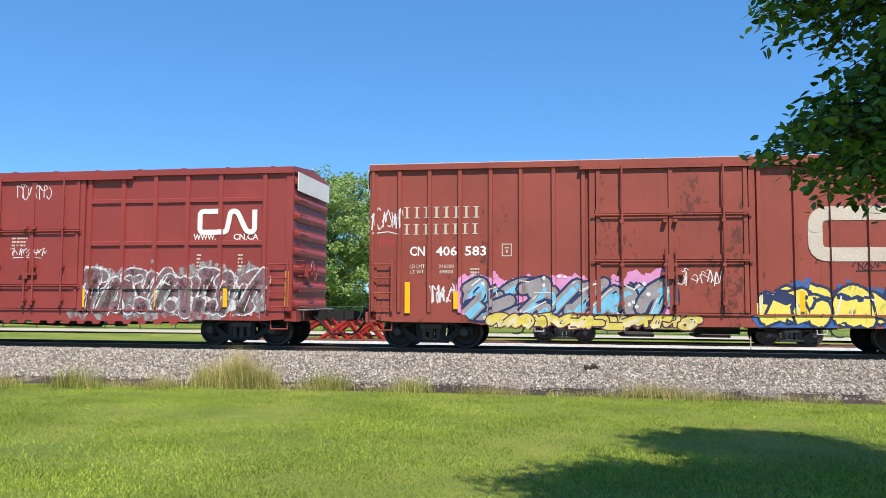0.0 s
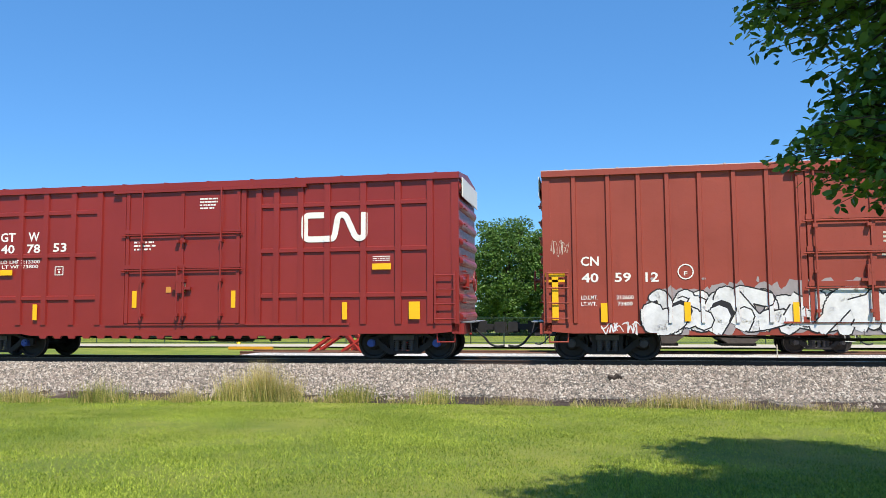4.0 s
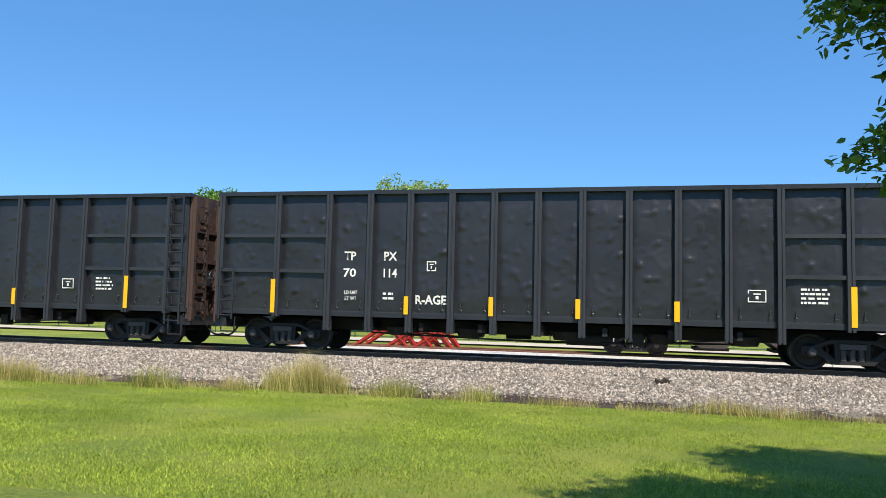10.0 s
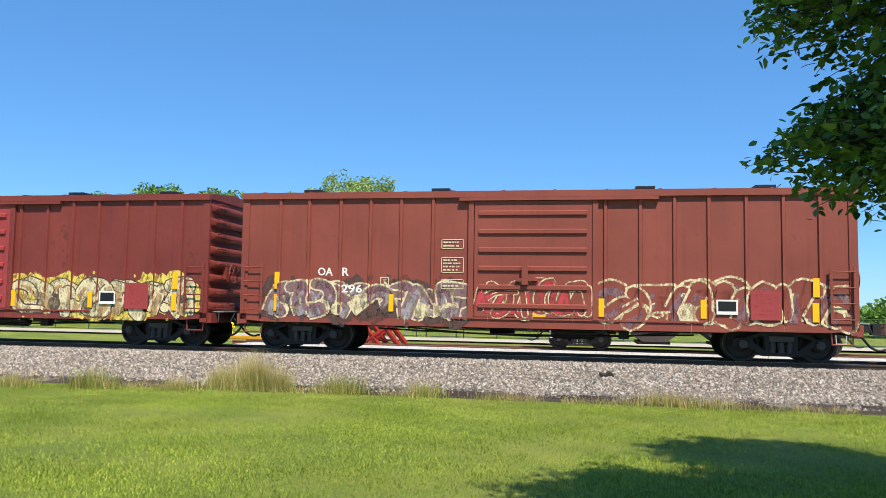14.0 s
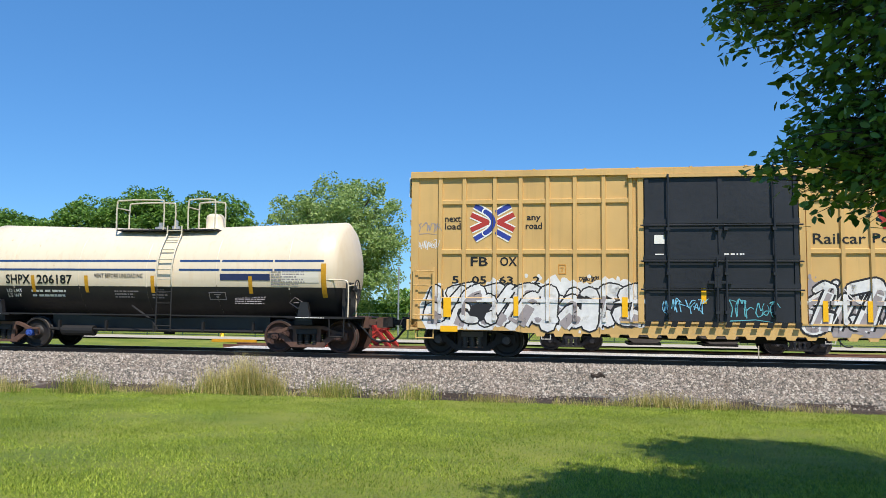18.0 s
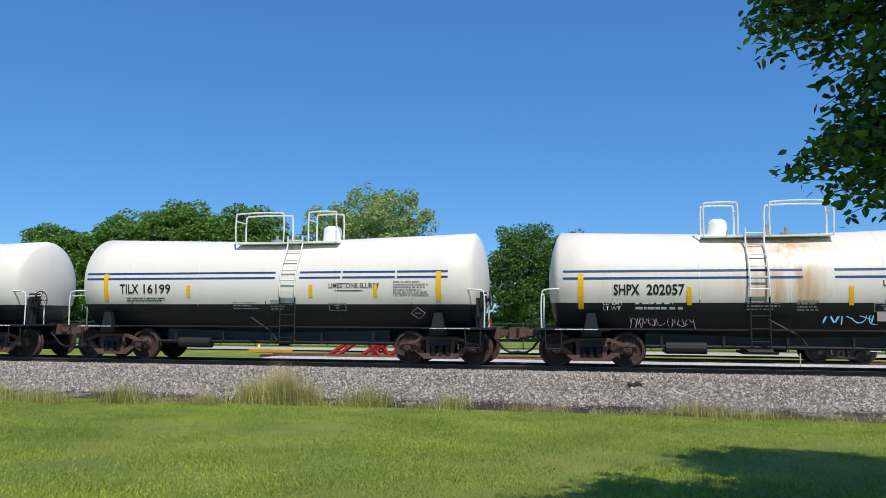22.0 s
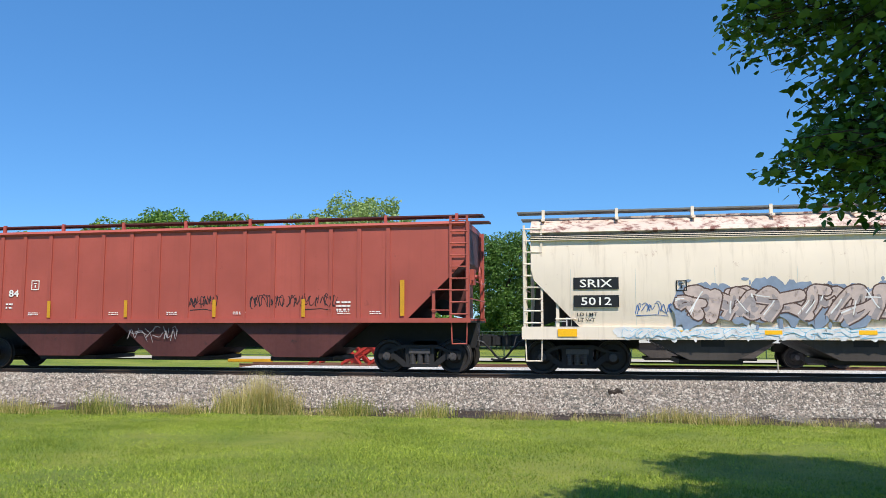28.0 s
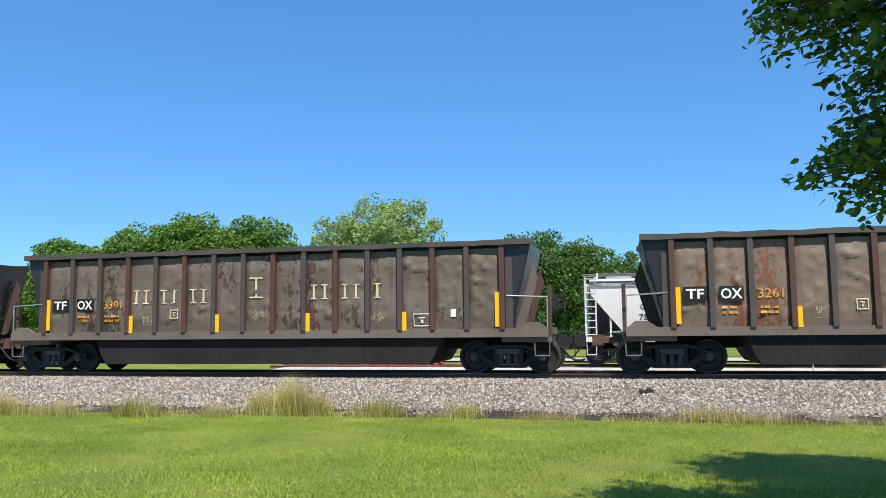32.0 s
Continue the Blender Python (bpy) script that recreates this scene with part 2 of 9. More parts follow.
def empty(name, label, category, group="", at=None):
    ob = new(name)
    ob.empty_display_size = 0.3
    if at is not None:
        ob.matrix_basis = at
    return tagged(ob, label, category, group)


def box(bm, x0, x1, y0, y1, z0, z1):
    v = [bm.verts.new((x, y, z)) for z in (z0, z1) for y in (y0, y1) for x in (x0, x1)]
    for f in ((0, 2, 3, 1), (4, 5, 7, 6), (0, 1, 5, 4), (2, 6, 7, 3), (0, 4, 6, 2), (1, 3, 7, 5)):
        bm.faces.new([v[i] for i in f])
    return bm


def boxes(*rows):
    bm = bmesh.new()
    for r in rows:
        box(bm, *r)
    return bm


def prism(bm, pts, y0, y1):
    """A polygon in x and z, drawn out from y0 to y1."""
    a = [bm.verts.new((x, y0, z)) for x, z in pts]
    b = [bm.verts.new((x, y1, z)) for x, z in pts]
    k = len(pts)
    fs = [bm.faces.new(a), bm.faces.new(b[::-1])]
    for i in range(k):
        fs.append(bm.faces.new((a[i], b[i], b[(i + 1) % k], a[(i + 1) % k])))
    bmesh.ops.recalc_face_normals(bm, faces=fs)
    return bm


def extrude_x(bm, pts, x0, x1):
    """A polygon in y and z, drawn out from x0 to x1."""
    a = [bm.verts.new((x0, y, z)) for y, z in pts]
    b = [bm.verts.new((x1, y, z)) for y, z in pts]
    k = len(pts)
    fs = [bm.faces.new(a), bm.faces.new(b[::-1])]
    for i in range(k):
        fs.append(bm.faces.new((a[i], b[i], b[(i + 1) % k], a[(i + 1) % k])))
    bmesh.ops.recalc_face_normals(bm, faces=fs)
    return bm


def rod(bm, p, q, r, seg=6, r2=None):
    p, q = Vector(p), Vector(q)
    d = q - p
    if d.length < 1e-6:
        return bm
    turn = d.to_track_quat("Z", "Y").to_matrix().to_4x4()
    bmesh.ops.create_cone(bm, cap_ends=True, segments=seg, radius1=r, radius2=r if r2 is None else r2, depth=d.length,
                          matrix=Matrix.Translation((p + q) / 2) @ turn)
    return bm


def pipe(bm, pts, r, seg=6):
    """A bent tube in one skin along the points."""
    pts = [Vector(p) for p in pts]
    pts = [p for i, p in enumerate(pts) if i == 0 or (p - pts[i - 1]).length > 1e-5]
    prev, side = None, None
    for i, p in enumerate(pts):
        a = (p - pts[i - 1]).normalized() if i else None
        b = (pts[i + 1] - p).normalized() if i + 1 < len(pts) else None
        d = (a or b) + (b or a)
        d = d.normalized() if d.length > 1e-4 else (b or a)
        side = side - d * side.dot(d) if side is not None else d.orthogonal()
        side = side.normalized() if side.length > 1e-4 else d.orthogonal().normalized()
        up = d.cross(side)
        k = 1 / max(0.5, a.dot(d)) if a and b else 1
        ring = [bm.verts.new(p + (side * math.cos(2 * math.pi * j / seg) + up * math.sin(2 * math.pi * j / seg)) * r * k) for j in range(seg)]
        if prev:
            for j in range(seg):
                bm.faces.new((prev[j], prev[(j + 1) % seg], ring[(j + 1) % seg], ring[j]))
        else:
            bm.faces.new(ring[::-1])
        prev = ring
    bm.faces.new(prev)
    return bm


def strip(bm, p, q, w, d):
    """A flat bar from p to q in the x-z plane, w wide and d deep in y."""
    p, q = Vector(p), Vector(q)
    s = (q - p).normalized()
    n = Vector((-s.z, 0, s.x)) * (w / 2)
    pts = [p + n, q + n, q - n, p - n]
    return prism(bm, [(v.x, v.z) for v in pts], p.y - d / 2, p.y + d / 2)


def lathe(profile, seg=24, axis="y"):
    """Turns (radius, along) points round an axis."""
    bm = bmesh.new()
    rings = []
    for r, a in profile:
        ring = []
        for i in range(seg):
            t = 2 * math.pi * i / seg
            c = (r * math.cos(t), a, r * math.sin(t)) if axis == "y" else (a, r * math.cos(t), r * math.sin(t)) if axis == "x" else (r * math.cos(t), r * math.sin(t), a)
            ring.append(bm.verts.new(c))
        rings.append(ring)
    for a, b in zip(rings, rings[1:]):
        for i in range(seg):
            bm.faces.new((a[i], a[(i + 1) % seg], b[(i + 1) % seg], b[i]))
    bm.faces.new(rings[0][::-1])
    bm.faces.new(rings[-1])
    bmesh.ops.recalc_face_normals(bm, faces=bm.faces[:])
    return bm


def sheet_mesh(name, verts, faces, material, parent=None, label="", smooth=False):
    me = bpy.data.meshes.new(name)
    me.from_pydata(verts, [], faces)
    me.materials.append(material)
    if smooth:
        me.polygons.foreach_set("use_smooth", [True] * len(me.polygons))
    ob = new(name, me)
    ob.parent = parent
    return tagged(ob, label)
# ---- ground: lawn falling to the embankment of the main track, a lower siding beyond, turf to the horizon ----
SIDE_Y, SIDE_Z = 14.1, -0.55      # centre line and rail top of the siding
PROFILE = [(-3000, -0.3), (-60, -0.3), (-21.3, -0.32), (-14, -0.45), (-8, -0.62), (-4.6, -0.78), (-3.7, -0.8), (-3.3, -0.68), (-1.75, -0.2), (1.75, -0.2),
           (3.6, -0.75), (6, -0.85), (12.0, -0.8), (16.4, -0.8), (22, -0.7), (40, -0.7), (3000, -0.7)]


def ground_z(y):
    return float(np.interp(y, [p[0] for p in PROFILE], [p[1] for p in PROFILE]))


def ground_at(x, y):
    z = ground_z(y)
    if -60 < y < -3.8 or y > 17:
        z += 0.035 * noise.noise(Vector((x * 0.22, y * 0.22, 0))) + 0.012 * noise.noise(Vector((x * 1.3, y * 1.3, 4)))
    return z


def build_ground():
    xs = sorted({-3000, -1200, -500, -200, -100, 100, 200, 500, 1200, 3000, *range(-60, 61, 2)})
    ys = sorted({-3000, -1000, -300, -100, 80, 130, 250, 500, 1200, 3000, *[p[0] for p in PROFILE], *np.arange(-40, 60, 0.9).round(2)})
    verts = [(x, y, ground_at(x, y)) for y in ys for x in xs]
    k = len(xs)
    faces = [(j * k + i, j * k + i + 1, (j + 1) * k + i + 1, (j + 1) * k + i) for j in range(len(ys) - 1) for i in range(k - 1)]
    g = sheet_mesh("ground", verts, faces, GRASS, None, "", True)
    tagged(g, "mown yellow-green summer lawn and turf", "ground", "", "structure")


build_ground()


def strip_sheet(name, x0, x1, rows, material, label, category, lift=0.0, ragged=0.0, step=0.5, taper=0.0):
    """A strip along the track: rows of (y, z); its two long edges may be ragged, and its start may run out level with the ground."""
    rnd = random.Random(name)
    xs = np.arange(x0, x1 + step, step)
    verts, k = [], len(rows)
    for x in xs:
        for i, (y, z) in enumerate(rows):
            j = ragged * (rnd.random() - 0.5) if i in (0, k - 1) else 0
            rise = min(1.0, (float(x) - x0) / taper) if taper else 1.0
            low = ground_z(y) + 0.01
            verts.append((float(x), y + j, low + (z + lift - low) * rise))
    faces = [(i * k + j, (i + 1) * k + j, (i + 1) * k + j + 1, i * k + j + 1) for i in range(len(xs) - 1) for j in range(k - 1)]
    ob = sheet_mesh(name, verts, faces, material)
    return tagged(ob, label, category, "", "structure")


strip_sheet("ballast_bed", -160, 130, [(-3.75, -0.80), (-3.3, -0.66), (-1.75, -0.15), (-0.86, -0.125), (-0.66, -0.165), (0.66, -0.165), (0.86, -0.13), (1.75, -0.17), (3.6, -0.74)], BALLAST,
            "grey and pinkish crushed-stone ballast under the main track", "ballast", 0.012, 0.5)
strip_sheet("gravel_strip", -16.3, 130, [(3.5, -0.74), (6, -0.77), (9, -0.63), (13.25, -0.61), (13.6, -0.69), (14.6, -0.69), (15.0, -0.66), (16.4, -0.78)], WHITE_GRAVEL, "pale crushed gravel between the two tracks", "gravel", 0.0, 0.6, 0.25, 0.8)
strip_sheet("soil_edge", -40, 40, [(-4.3, -0.86), (-3.95, -0.80), (-3.7, -0.79), (-3.42, -0.71)], SOIL, "bare dark soil at the foot of the ballast", "soil", 0.03, 0.35, 0.25)
strip_sheet("road", -160, 130, [(20.0, -0.70), (22.8, -0.67)], CONCRETE, "pale concrete road beyond the siding", "road", 0.06, 0.1)


def loose_stones():
    """The stones of the shoulder that faces the lawn."""
    rnd = np.random.RandomState(5)
    octa = np.array([(1, 0, 0), (-1, 0, 0), (0, 1, 0), (0, -1, 0), (0, 0, 1), (0, 0, -1)], float)
    tri = [(0, 2, 4), (2, 1, 4), (1, 3, 4), (3, 0, 4), (2, 0, 5), (1, 2, 5), (3, 1, 5), (0, 3, 5)]
    verts, faces = [], []
    for i in range(46000):
        x, u = rnd.uniform(-19, 11), rnd.rand()
        y = -3.85 + 2.75 * u + (rnd.rand() < 0.06) * -rnd.rand() * 0.5
        z = float(np.interp(y, [-3.75, -3.3, -1.75, -0.86], [-0.79, -0.65, -0.14, -0.115])) + 0.005
        if y < -3.35 and noise.noise(Vector((x * 0.7, y * 2.0, 9))) + 1.1 * (y + 3.35) < -0.28 + 0.5 * rnd.rand():
            continue
        s = rnd.uniform(0.016, 0.042)
        p = octa * (s * rnd.uniform(0.65, 1.35, 3)) + rnd.uniform(-0.25, 0.25, (6, 3)) * s
        a = rnd.rand() * 6.28
        p = p @ np.array([[math.cos(a), -math.sin(a), 0], [math.sin(a), math.cos(a), 0], [0, 0, 1]])
        b = len(verts)
        verts += [tuple(v) for v in p + (x, y, z)]
        faces += [(b + q[0], b + q[1], b + q[2]) for q in tri]
    tagged(sheet_mesh("ballast_stones", verts, faces, STONES), "loose crushed stones on the shoulder of the track", "ballast", "", "stuff")


loose_stones()


def debris():
    """A jagged dark lump and a pale chip that lie on the shoulder."""
    bm = bmesh.new()
    prism(bm, [(-0.16, 0.0), (0.17, 0.0), (0.15, 0.09), (0.05, 0.15), (-0.02, 0.08), (-0.17, 0.12)], -0.07, 0.07)
    ob = tagged(part("timber_scrap", bm, TIE_WOOD), "jagged dark lump on the ballast", "scrap")
    ob.matrix_basis = pose(0.62, -2.35, -0.36, 14, 0, 12)
    bm = boxes((-0.1, 0.1, -0.05, 0.05, 0, 0.035))
    bmesh.ops.bevel(bm, geom=bm.edges[:], offset=0.012, segments=1, affect="EDGES")
    ob = tagged(part("concrete_chip", bm, CONCRETE), "pale chip of concrete at the ballast foot", "stone")
    ob.matrix_basis = pose(1.65, -3.95, -0.755, 0, 0, 20)


debris()


def rail_profile(y, top):
    h = [(-0.07, -0.17), (-0.07, -0.155), (-0.012, -0.135), (-0.012, -0.045), (-0.036, -0.035), (-0.036, 0.0), (0.036, 0.0), (0.036, -0.035), (0.012, -0.045), (0.012, -0.135), (0.07, -0.155), (0.07, -0.17)]
    return [(y + a, top + b) for a, b in h]


def build_track(name, y, top, x0, x1, ties, metal, head, label):
    track = tagged(empty(name, label, "railway track"), kind="structure")
    for side in (-1, 1):
        part("rail", extrude_x(bmesh.new(), rail_profile(y + side * 0.755, top), x0, x1), metal, track)
        part("rail_head", boxes((x0, x1, y + side * 0.755 - 0.034, y + side * 0.755 + 0.034, top - 0.002, top + 0.003)), head, track, "worn bright running surface")
    rnd = random.Random(name)
    x = ties[0]
    while x < ties[1]:
        m = pose(x + rnd.uniform(-0.03, 0.03), y + rnd.uniform(-0.04, 0.04), top - 0.17, 0, 0, rnd.uniform(-1, 1))
        shared("sleeper", "sleeper", lambda: boxes((-0.115, 0.115, -1.3, 1.3, -0.15, 0.0)), TIE_WOOD, track, m)
        for side in (-1, 1):
            shared("tie_plate", "tie_plate", lambda: boxes((-0.1, 0.1, -0.17, 0.17, 0.0, 0.014), (-0.09, -0.06, -0.1, -0.075, 0.014, 0.04), (0.06, 0.09, 0.075, 0.1, 0.014, 0.04)), STEEL_RAIL, track,
                   pose(m.translation.x, y + side * 0.755, top - 0.17))
        x += 0.5
    return track


build_track("main_track", 0, 0, -160, 130, (-22, 13), STEEL_RAIL, RAIL_HEAD, "main railway track with worn steel rails on wooden sleepers")
build_track("siding_track", SIDE_Y, SIDE_Z, -16.4, 130, (-16.2, 8), RUSTY_RAIL, RUSTY_RAIL, "rusty dead-end siding with a bumping post at its end")
# ---- lettering, bars for what cannot be read, and spray paint ----
def letters(parent, text, x, z, w, h, material, y, bold=0.012, name="lettering", shear=0.0):
    """Words on a side wall: centred at x, z and fitted into w by h."""
    cu = bpy.data.curves.new("words", "FONT")
    cu.body, cu.offset, cu.resolution_u, cu.shear = text, bold, 2, shear
    tmp = bpy.data.objects.new("words", cu)
    me = bpy.data.meshes.new_from_object(tmp)
    bpy.data.objects.remove(tmp)
    bpy.data.curves.remove(cu)
    co = np.empty(len(me.vertices) * 3)
    me.vertices.foreach_get("co", co)
    co = co.reshape(-1, 3)
    lo, hi = co.min(0), co.max(0)
    out = np.empty_like(co)
    out[:, 0] = x + ((co[:, 0] - lo[0]) / (hi[0] - lo[0]) - 0.5) * w
    out[:, 1] = y
    out[:, 2] = z + ((co[:, 1] - lo[1]) / (hi[1] - lo[1]) - 0.5) * h
    me.vertices.foreach_set("co", out.reshape(-1))
    me.materials.clear()
    me.materials.append(material)
    me.name = name
    ob = new(name, me)
    ob.parent = parent
    return ob


def fine_print(parent, x, z, w, h, rows, material, y, seed=1, name="fine_print"):
    """Writing too small to read: broken bars."""
    rnd = random.Random(seed * 7 + round(x * 100))
    bm = bmesh.new()
    pitch = h / rows
    for r in range(rows):
        zz, xx = z + h / 2 - (r + 0.5) * pitch, x - w / 2
        end = x + w / 2 - rnd.random() * 0.3 * w
        while xx < end:
            n = min(rnd.uniform(0.35, 1.4) * pitch, end - xx)
            v = [bm.verts.new(c) for c in ((xx, y, zz - pitch * 0.24), (xx + n, y, zz - pitch * 0.24), (xx + n, y, zz + pitch * 0.24), (xx, y, zz + pitch * 0.24))]
            bm.faces.new(v)
            xx += n + pitch * rnd.choice((0.18, 0.18, 0.5))
    return tagged(part(name, bm, material, parent), kind="stuff")


def plate(parent, x, z, w, h, material, y, name="reflector", depth=0.006, label=""):
    return shared(name, (name, round(w, 2), round(h, 2), material.name, depth), lambda: boxes((-w / 2, w / 2, -depth, 0, -h / 2, h / 2)), material, parent, pose(x, y, z), label)


def frame_mark(parent, x, z, w, h, material, y, line=0.025):
    """A thin framed square such as a clearance mark, with a bar inside."""
    bm = bmesh.new()
    for a in ((-w / 2, w / 2, h / 2 - line, h / 2), (-w / 2, w / 2, -h / 2, -h / 2 + line), (-w / 2, -w / 2 + line, -h / 2 + line, h / 2 - line), (w / 2 - line, w / 2, -h / 2 + line, h / 2 - line),
              (-w * 0.2, w * 0.2, h * 0.12, h * 0.22), (-w * 0.08, w * 0.08, -h * 0.25, h * 0.02)):
        v = [bm.verts.new(c) for c in ((x + a[0], y, z + a[2]), (x + a[1], y, z + a[2]), (x + a[1], y, z + a[3]), (x + a[0], y, z + a[3]))]
        bm.faces.new(v)
    return part("clearance_mark", bm, material, parent)


def band(parent, pts, w, material, y, name="emblem", closed=False, label=""):
    """A broad painted band along a bent line, with round turns."""
    bm = bmesh.new()
    for (x0, z0), (x1, z1) in zip(pts, pts[1:]):
        d = Vector((x1 - x0, z1 - z0))
        n = Vector((-d.y, d.x)).normalized() * w / 2
        y -= 0.00012
        v = [bm.verts.new((a, y, b)) for a, b in ((x0 + n.x, z0 + n.y), (x1 + n.x, z1 + n.y), (x1 - n.x, z1 - n.y), (x0 - n.x, z0 - n.y))]
        bm.faces.new(v)
    for k, (x0, z0) in enumerate(pts[1:-1]):
        y -= 0.00012
        v = [bm.verts.new((x0 + w / 2 * math.cos(i * math.pi / 6), y, z0 + w / 2 * math.sin(i * math.pi / 6))) for i in range(12)]
        bm.faces.new(v)
    return part(name, bm, material, parent, label)


def rounded(pts, r, n=5):
    """The corners of a bent line cut round."""
    out = [pts[0]]
    for a, b, c in zip(pts, pts[1:], pts[2:]):
        a, b, c = Vector(a), Vector(b), Vector(c)
        p, q = b + (a - b).normalized() * min(r, (a - b).length / 2), b + (c - b).normalized() * min(r, (c - b).length / 2)
        for i in range(n + 1):
            t = i / n
            out.append(tuple((1 - t) ** 2 * p + 2 * t * (1 - t) * b + t * t * q))
    out.append(pts[-1])
    return out


def worm_emblem(parent, x, z, w, h, material, y):
    """One continuous white line bent into two loops."""
    def P(u, v):
        return (x + (u - 0.5) * (w - 0.15 * w), z + (v - 0.5) * (h - 0.2 * h))
    s = h * 0.2
    pts = [P(0.33, 1), P(0.0, 1), P(0.0, 0), P(0.46, 0), P(0.5, 0.1), P(0.56, 1), P(0.68, 1), P(0.86, 0), P(1.0, 0), P(1.0, 1.06)]
    band(parent, rounded(pts, 0.16 * h, 5), s, material, y, "emblem", False, "white railway emblem")


def block_row(parent, x, z, w, h, count, material, y, name="emblem", gap=0.28):
    """A company's worn name as a row of plain bars of its size and colour, each broader at its foot and head."""
    pitch = w / (count - gap * 0.5 if count > 1 else 1)
    for i in range(count):
        x0, t, k = x - w / 2 + (i + 0.5 - gap / 2) * pitch, min(0.03, pitch * 0.13), pitch * 0.3
        bm = bmesh.new()
        for a, b, c, d in ((-t, t, h * 0.07, h * 0.93), (-k, k, 0, h * 0.07), (-k, k, h * 0.93, h)):
            bm.faces.new([bm.verts.new((x0 + p, y, z - h / 2 + q)) for p, q in ((a, c), (b, c), (b, d), (a, d))])
        part(name, bm, material, parent)


SHAPES = {   # plain outlines in a unit square, as convex pieces
    "slotted": [[(0.0, 0.2), (0.2, 0.0), (1.0, 0.0), (1.0, 0.42), (0.0, 0.42)], [(0.0, 0.42), (0.45, 0.42), (0.45, 0.6), (0.0, 0.6)], [(0.0, 0.6), (1.0, 0.6), (1.0, 1.0), (0.2, 1.0), (0.0, 0.8)]],
    "wedge": [[(0.0, 0.0), (1.0, 0.0), (0.66, 1.0), (0.34, 1.0)]],
    "funnel": [[(0.3, 0.0), (0.7, 0.0), (1.0, 1.0), (0.0, 1.0)]],
    "hourglass": [[(0.0, 0.0), (1.0, 0.0), (0.66, 0.5), (0.34, 0.5)], [(0.34, 0.5), (0.66, 0.5), (1.0, 1.0), (0.0, 1.0)]],
    "slanted": [[(0.0, 0.0), (0.8, 0.0), (1.0, 1.0), (0.2, 1.0)]],
}


def emblem_row(parent, x, z, w, h, kinds, material, y, gap=0.1, skew=0.0):
    """A company's emblem as a row of plain bold shapes in its colour."""
    pitch = w / (len(kinds) - gap)
    for i, kind in enumerate(kinds):
        bm = bmesh.new()
        for k, poly in enumerate(SHAPES[kind]):
            bm.faces.new([bm.verts.new((x - w / 2 + (i + u * (1 - gap)) * pitch + skew * v * h, y - 0.0002 * k, z + (v - 0.5) * h)) for u, v in poly])
        part("emblem", bm, material, parent, "bold painted emblem shape")


def clip_x(poly, xa, xb):
    for lim, keep in ((xa, 1), (xb, -1)):
        out = []
        for (p, q) in zip(poly, poly[1:] + poly[:1]):
            ip, iq = keep * (p[0] - lim) >= 0, keep * (q[0] - lim) >= 0
            if ip:
                out.append(p)
            if ip != iq:
                t = (lim - p[0]) / (q[0] - p[0])
                out.append((lim, p[1] + t * (q[1] - p[1])))
        poly = out
        if len(poly) < 3:
            return []
    return poly


def clip_z(poly, low, high=9):
    """What lies between two heights."""
    return [(a, b) for b, a in clip_x([(b, a) for a, b in poly], low, high)] if len(poly) >= 3 else []


def spray(parent, layers, y, ribs=(), depth=0.06, label="", name="graffiti"):
    """Painted shapes that run over a wall and the posts on it. layers: (material, convex polygons), the first lowest."""
    bm = bmesh.new()
    mats, up = [], 0.0
    for k, (material, polys) in enumerate(layers):
        if material not in mats:
            mats.append(material)
        up += 0.00015
        for poly in polys:
            up += 0.000002
            jobs = [(poly, y - 0.003 - up)]
            if abs(y + 1.5) < 1e-6 and min(p[1] for p in poly) < 0.985:      # over the side sill, which stands proud and ends lower between the trucks
                jobs[0] = (clip_z(poly, 0.985), y - 0.003 - up)
                jobs += [(clip_z(clip_x(poly, a, b), low), y - 0.034 - up) for a, b, low in ((-9, -5, 0.73), (-5, 5, 0.68), (5, 9, 0.73))]
            jobs += [(clip_z(clip_x(poly, a, b), 0.98) if abs(y + 1.5) < 1e-6 else clip_x(poly, a, b), y - depth - 0.003 - up) for a, b, *flat in ribs if not flat and any(p[0] > a for p in poly) and any(p[0] < b for p in poly)]
            jobs += [(clip_z(poly, a, b), y - depth * 0.8 - 0.003 - up) for a, b, *flat in ribs if flat and any(p[1] > a for p in poly) and any(p[1] < b for p in poly)]
            for pts, yy in jobs:
                if len(pts) >= 3:
                    f = bm.faces.new([bm.verts.new((a, yy, b)) for a, b in pts])
                    f.material_index = mats.index(material)
    ob = part(name, bm, mats[0], parent, label)
    for m in mats[1:]:
        ob.data.materials.append(m)
    return ob


def stroke(pts, w, w2=None):
    """Convex pieces of a brush stroke along a bent line, w wide at its start and w2 at its end."""
    w2 = w if w2 is None else w2
    out, k = [], max(1, len(pts) - 1)
    for i, ((x0, z0), (x1, z1)) in enumerate(zip(pts, pts[1:])):
        a, b = w + (w2 - w) * i / k, w + (w2 - w) * (i + 1) / k
        d = Vector((x1 - x0, z1 - z0))
        if d.length < 1e-5:
            continue
        n = Vector((-d.y, d.x)).normalized() / 2
        out.append([(x0 + n.x * a, z0 + n.y * a), (x1 + n.x * b, z1 + n.y * b), (x1 - n.x * b, z1 - n.y * b), (x0 - n.x * a, z0 - n.y * a)])
        out.append([(x1 + b / 2 * math.cos(t * math.pi / 4), z1 + b / 2 * math.sin(t * math.pi / 4)) for t in range(8)])
    return out


